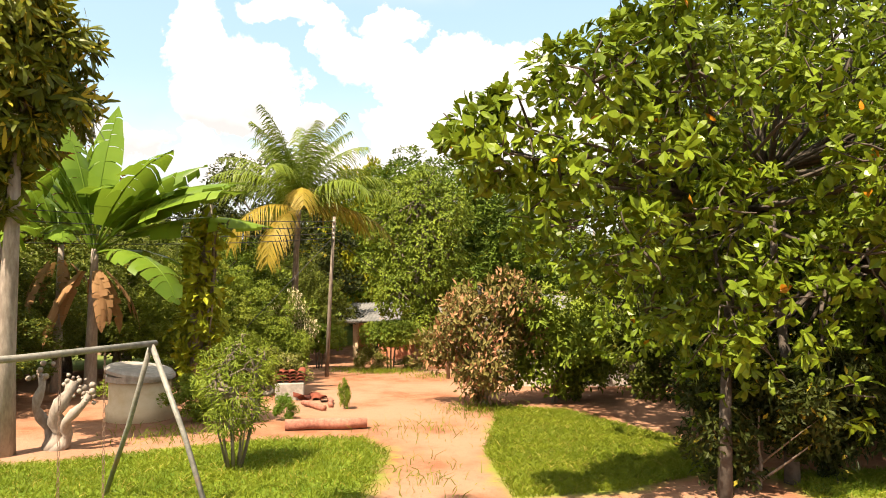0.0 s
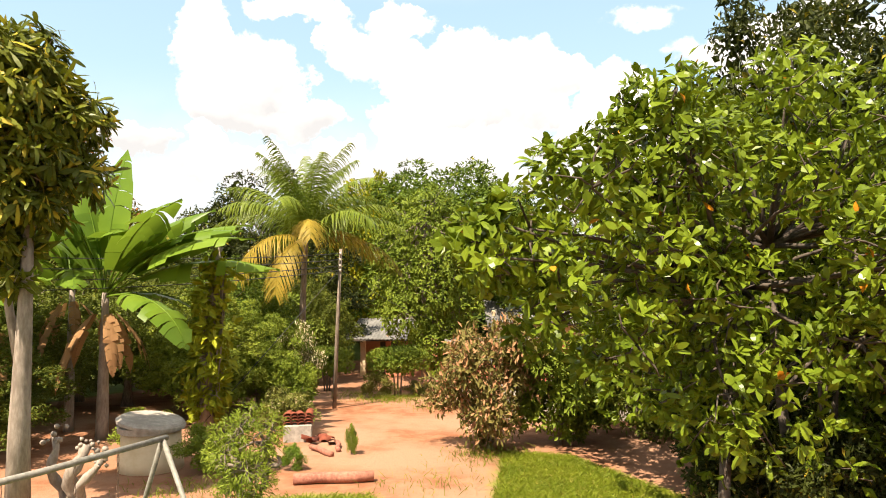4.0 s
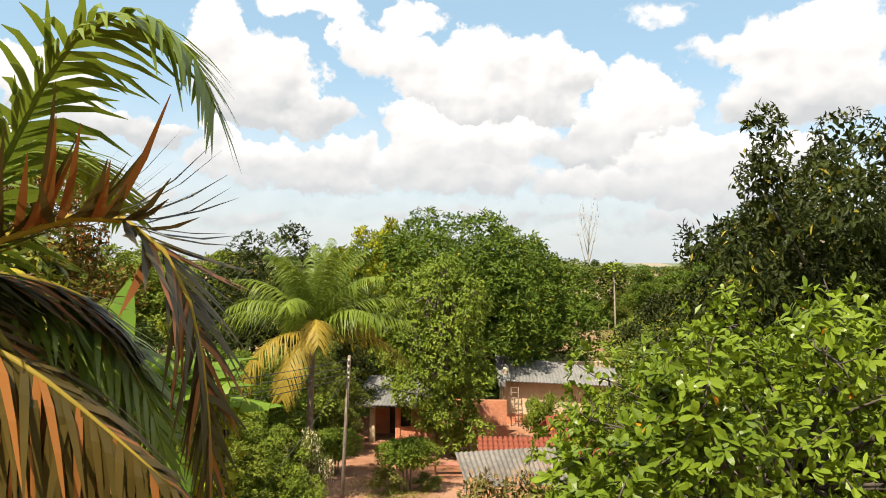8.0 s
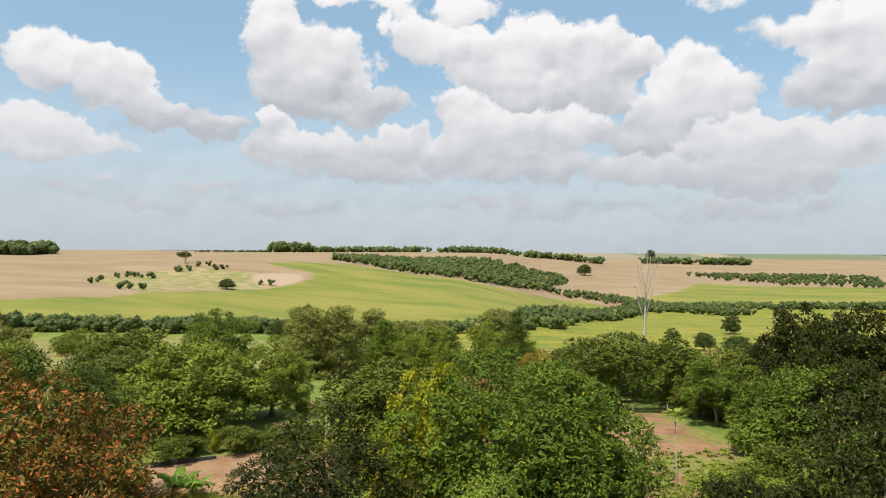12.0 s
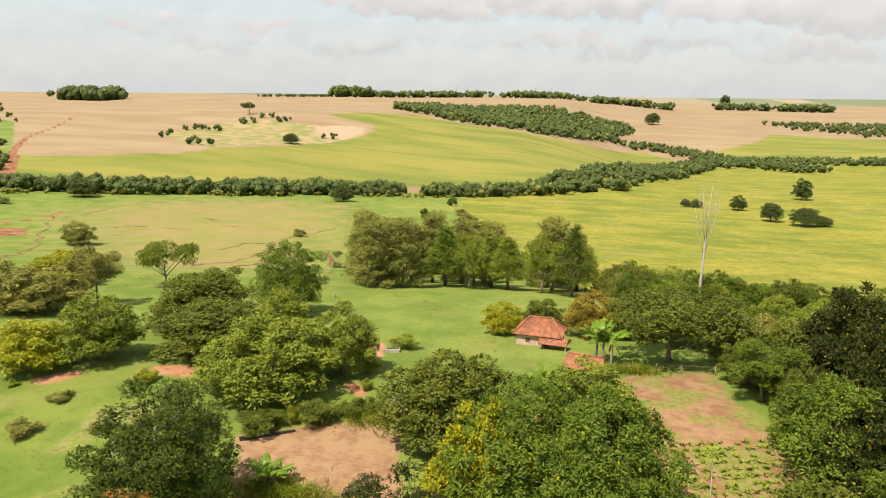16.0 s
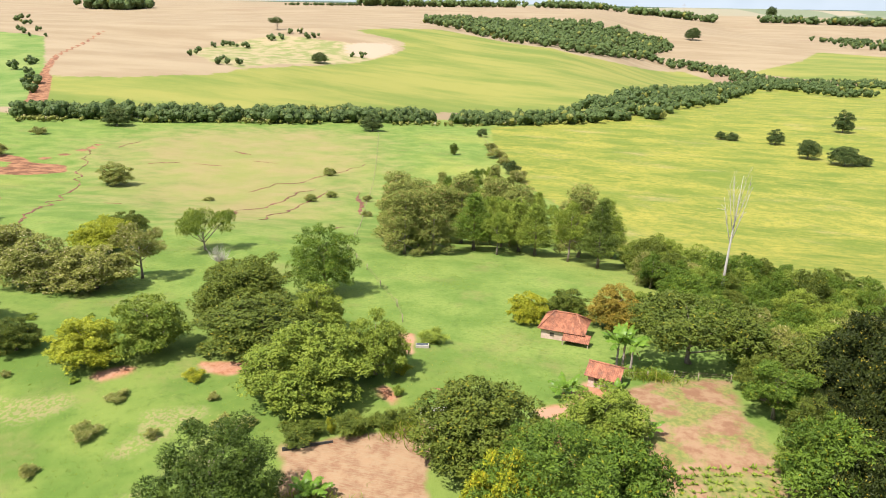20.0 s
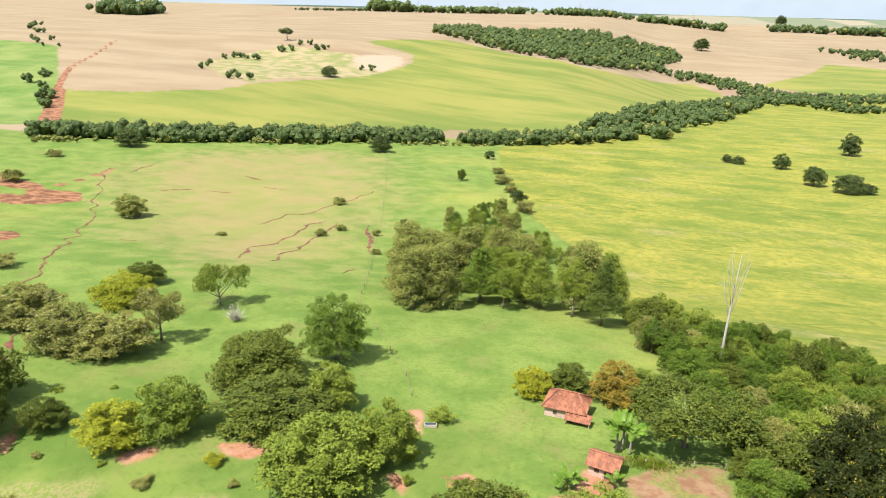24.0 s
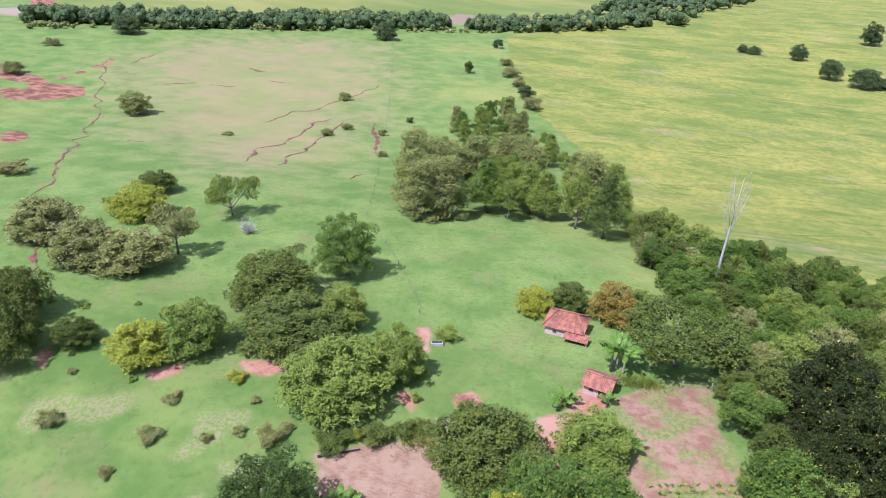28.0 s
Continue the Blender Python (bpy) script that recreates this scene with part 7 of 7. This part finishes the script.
far_wood("roadside_trees", "trees beside a red farm road", along(((-1050, 1130), (-780, 850), (-650, 700)), 40, 20) + along(((-560, 600), (-500, 535), (-420, 440)), 20, 10), HAZED_FAR_LEAF, 5, 10, 1.6, 50)
far_wood("stream_scrub", "low pale scrub along the stream", along(((-330, 335), (-235, 415), (-150, 480), (-90, 530), (-20, 580)), 6.5, 7), GREY_LEAF, 2.0, 4.0, 0.9, 30)

for x, y in ((-1150, 4050), (-700, 4100), (-250, 4150), (350, 4200)):
    mast = thing("pylon", "thin steel power pylon on the horizon", "pylon", x, y, group="power pylons")
    bars = Pile()
    for sx in (-5, 5):
        for sy in (-5, 5):
            bars.add(*tube(np.array([(sx, sy, 0), (sx * 0.2, sy * 0.2, 46), (0, 0, 58)]), [0.5, 0.4, 0.3], 4))
    for z, w in ((40, 13), (48, 10)):
        bars.add(*tube(np.array([(-w, 0, z), (w, 0, z)]), [0.45, 0.45], 4))
    part("lattice", bars.mesh("lattice"), CEMENT, mast)

# ---- erosion gullies ----
GULLY_SOIL = surface("gully_soil", (0.055, 0.02, 0.012), (0.17, 0.07, 0.038), 0.5, 0.95, 0.5, 0.05, (0.20, 0.11, 0.06))


def gully(line, half):
    """A winding strip of torn red earth with ragged edges."""
    pts = np.array(line, float)
    far = np.concatenate([[0], np.cumsum(np.hypot(*np.diff(pts, axis=0).T))])
    k = max(6, int(far[-1] / 1.6))
    u = np.linspace(0, far[-1], k)
    x, y = np.interp(u, far, pts[:, 0]), np.interp(u, far, pts[:, 1])
    way = unit(np.column_stack([np.gradient(x), np.gradient(y), np.zeros(k)]))
    side = np.column_stack([-way[:, 1], way[:, 0]])
    bend = np.array([noise.noise((a * 0.11, half * 7, b * 0.11)) for a, b in zip(x, y)]) * 3.2 + np.array([noise.noise((a * 0.5, 3.0, b * 0.5)) for a, b in zip(x, y)]) * 0.7
    x, y = x + side[:, 0] * bend, y + side[:, 1] * bend
    wide = half * np.clip(0.55 + np.array([noise.noise((a * 0.23, 9.0, b * 0.23)) for a, b in zip(x, y)]) * 1.3, 0.08, 1.3) * np.minimum(1, np.minimum(u, far[-1] - u) / 4 + 0.1)
    rows = []
    for q, lift in ((-1, 0.02), (-0.4, 0.14), (0.4, 0.14), (1, 0.02)):
        px, py = x + side[:, 0] * wide * q * rng.uniform(0.7, 1.25, k), y + side[:, 1] * wide * q * rng.uniform(0.7, 1.25, k)
        swell = np.array([noise.noise((a * 0.06, b * 0.06, 0.0)) for a, b in zip(px, py)]) * np.clip((np.hypot(px, py) - 60) / 200, 0, 1) * 0.8
        rows.append(np.column_stack([px, py, heights(px, py) + swell + lift]))
    v = np.stack(rows, axis=1).reshape(-1, 3)
    i, j = np.meshgrid(np.arange(k - 1), np.arange(3), indexing="ij")
    i, j = i.ravel(), j.ravel()
    return v, np.stack([i * 4 + j, i * 4 + j + 1, (i + 1) * 4 + j + 1, (i + 1) * 4 + j], axis=1)


for line, half in GULLIES:
    if half <= 2.1:
        ob = new("gully", Pile().add(*gully(line, half * 0.6)).mesh("gully", True))
        ob.data.materials.append(GULLY_SOIL)
        tagged(ob, "narrow erosion gully of torn dark red earth", "gully", kind="structure")

# ---- grass ----
def grass_patch(name, label, spots, low, high, material=GRASS, blade=0.012):
    k = len(spots)
    x, y = spots[:, 0], spots[:, 1]
    root = np.column_stack([x, y, heights(x, y) - 0.01])
    way = unit(np.column_stack([rng.normal(scale=0.45, size=(k, 2)), np.ones(k)]))
    h = rng.uniform(low, high, k)
    u = np.linspace(0, 1, 3)[None, :, None]
    line = root[:, None] + way[:, None] * h[:, None, None] * u
    line[:, 2, :2] += rng.normal(scale=0.35, size=(k, 2)) * h[:, None]
    line[:, 2, 2] -= h * 0.15
    pile = Pile()
    strips(pile, line, blade * np.array((1.0, 0.9, 0.15))[None] * np.ones((k, 1)), np.broadcast_to(unit(rng.normal(size=(k, 1, 3)) * (1, 1, 0.1)), line.shape))
    ob = new(name, pile.mesh(name))
    ob.data.materials.append(material)
    return tagged(ob, label, "grass", kind="stuff")


def inside(shape, count, edge=0.0):
    shape = np.array(shape, float)
    q = rng.uniform(shape.min(axis=0), shape.max(axis=0), (count, 2))
    d = away(q[:, 0], q[:, 1], [tuple(c) for c in shape])
    return q[d > edge + rng.exponential(0.12, len(q)) * 0.6]


grass_patch("lawn_grass", "thick sunlit lawn grass", inside(LAWNS[0], 60000), 0.06, 0.15)
grass_patch("shaded_lawn_grass", "thick lawn grass beside the path", inside(LAWNS[1], 55000), 0.07, 0.17)
grass_patch("lawn_edge_grass", "short grass under the trees", inside(LAWNS[2], 8000), 0.05, 0.12)
weeds = np.concatenate([rng.normal((x, y), s, (n, 2)) for x, y, s, n in ((1.2, 14.9, 0.5, 500), (-1.8, 24.5, 0.7, 900), (-0.3, 9.0, 0.6, 160), (-3.0, 27.0, 0.8, 500), (0.3, 22.0, 0.6, 300), (-4.6, 12.0, 0.5, 260), (0.2, 12.5, 0.7, 160))])
grass_patch("yard_weeds", "sparse weeds on the bare yard", weeds, 0.05, 0.3)

tufts = np.column_stack([rng.uniform(-95, 8, 26000), rng.uniform(44, 135, 26000)])
clumps = np.array([noise.noise((x * 0.09, y * 0.09, 3.0)) for x, y in tufts])
bare_land = np.maximum(np.maximum(away(tufts[:, 0], tufts[:, 1], FIELD_BARE), away(tufts[:, 0], tufts[:, 1], GARDEN)), union(tufts[:, 0], tufts[:, 1], EARTH))
tufts = tufts[(clumps > rng.uniform(-0.5, 0.6, len(tufts))) & (bare_land < 0)]
grass_patch("pasture_tufts", "tufts of longer grass in the pasture", np.repeat(tufts, 3, axis=0) + rng.normal(scale=0.12, size=(len(tufts) * 3, 2)), 0.06, 0.2, GRASS, 0.04)

# rows of young plants in the garden
rows = np.array([(9.5 + 0.42 * i + rng.normal(scale=0.12), 49.5 + 1.1 * j + 0.12 * i + rng.normal(scale=0.15)) for j in range(13) for i in range(24) if rng.uniform() < 0.6])
rows = rows[away(rows[:, 0], rows[:, 1], GARDEN) > 0.4]
greens = Pile()
for x, y in rows:
    k = 9
    ways = unit(rng.normal(size=(k, 3)) * (1, 1, 0.4) + (0, 0, 0.7))
    leaf_blades(greens, np.tile((x, y, ground_z(x, y)), (k, 1)), ways, np.tile((0, 0, 1.0), (k, 1)), rng.uniform(0.25, 0.6, k), rng.uniform(0.12, 0.25, k))
crop = new("garden_plants", greens.mesh("garden_plants"))
crop.data.materials.append(SHRUB_LEAF)
tagged(crop, "rows of leafy young plants on red garden soil", "crop", kind="stuff")
reeds = np.concatenate([rng.normal((8.2, 82.0), (1.6, 0.7), (500, 2)), rng.normal((-17.5, 62.0), (2.2, 1.0), (500, 2)), rng.normal((-22.5, 49.8), (2.4, 0.9), (1100, 2))])
grass_patch("tall_grass", "stands of tall cane grass beside the fields", reeds, 0.8, 1.9, GRASS, 0.07)
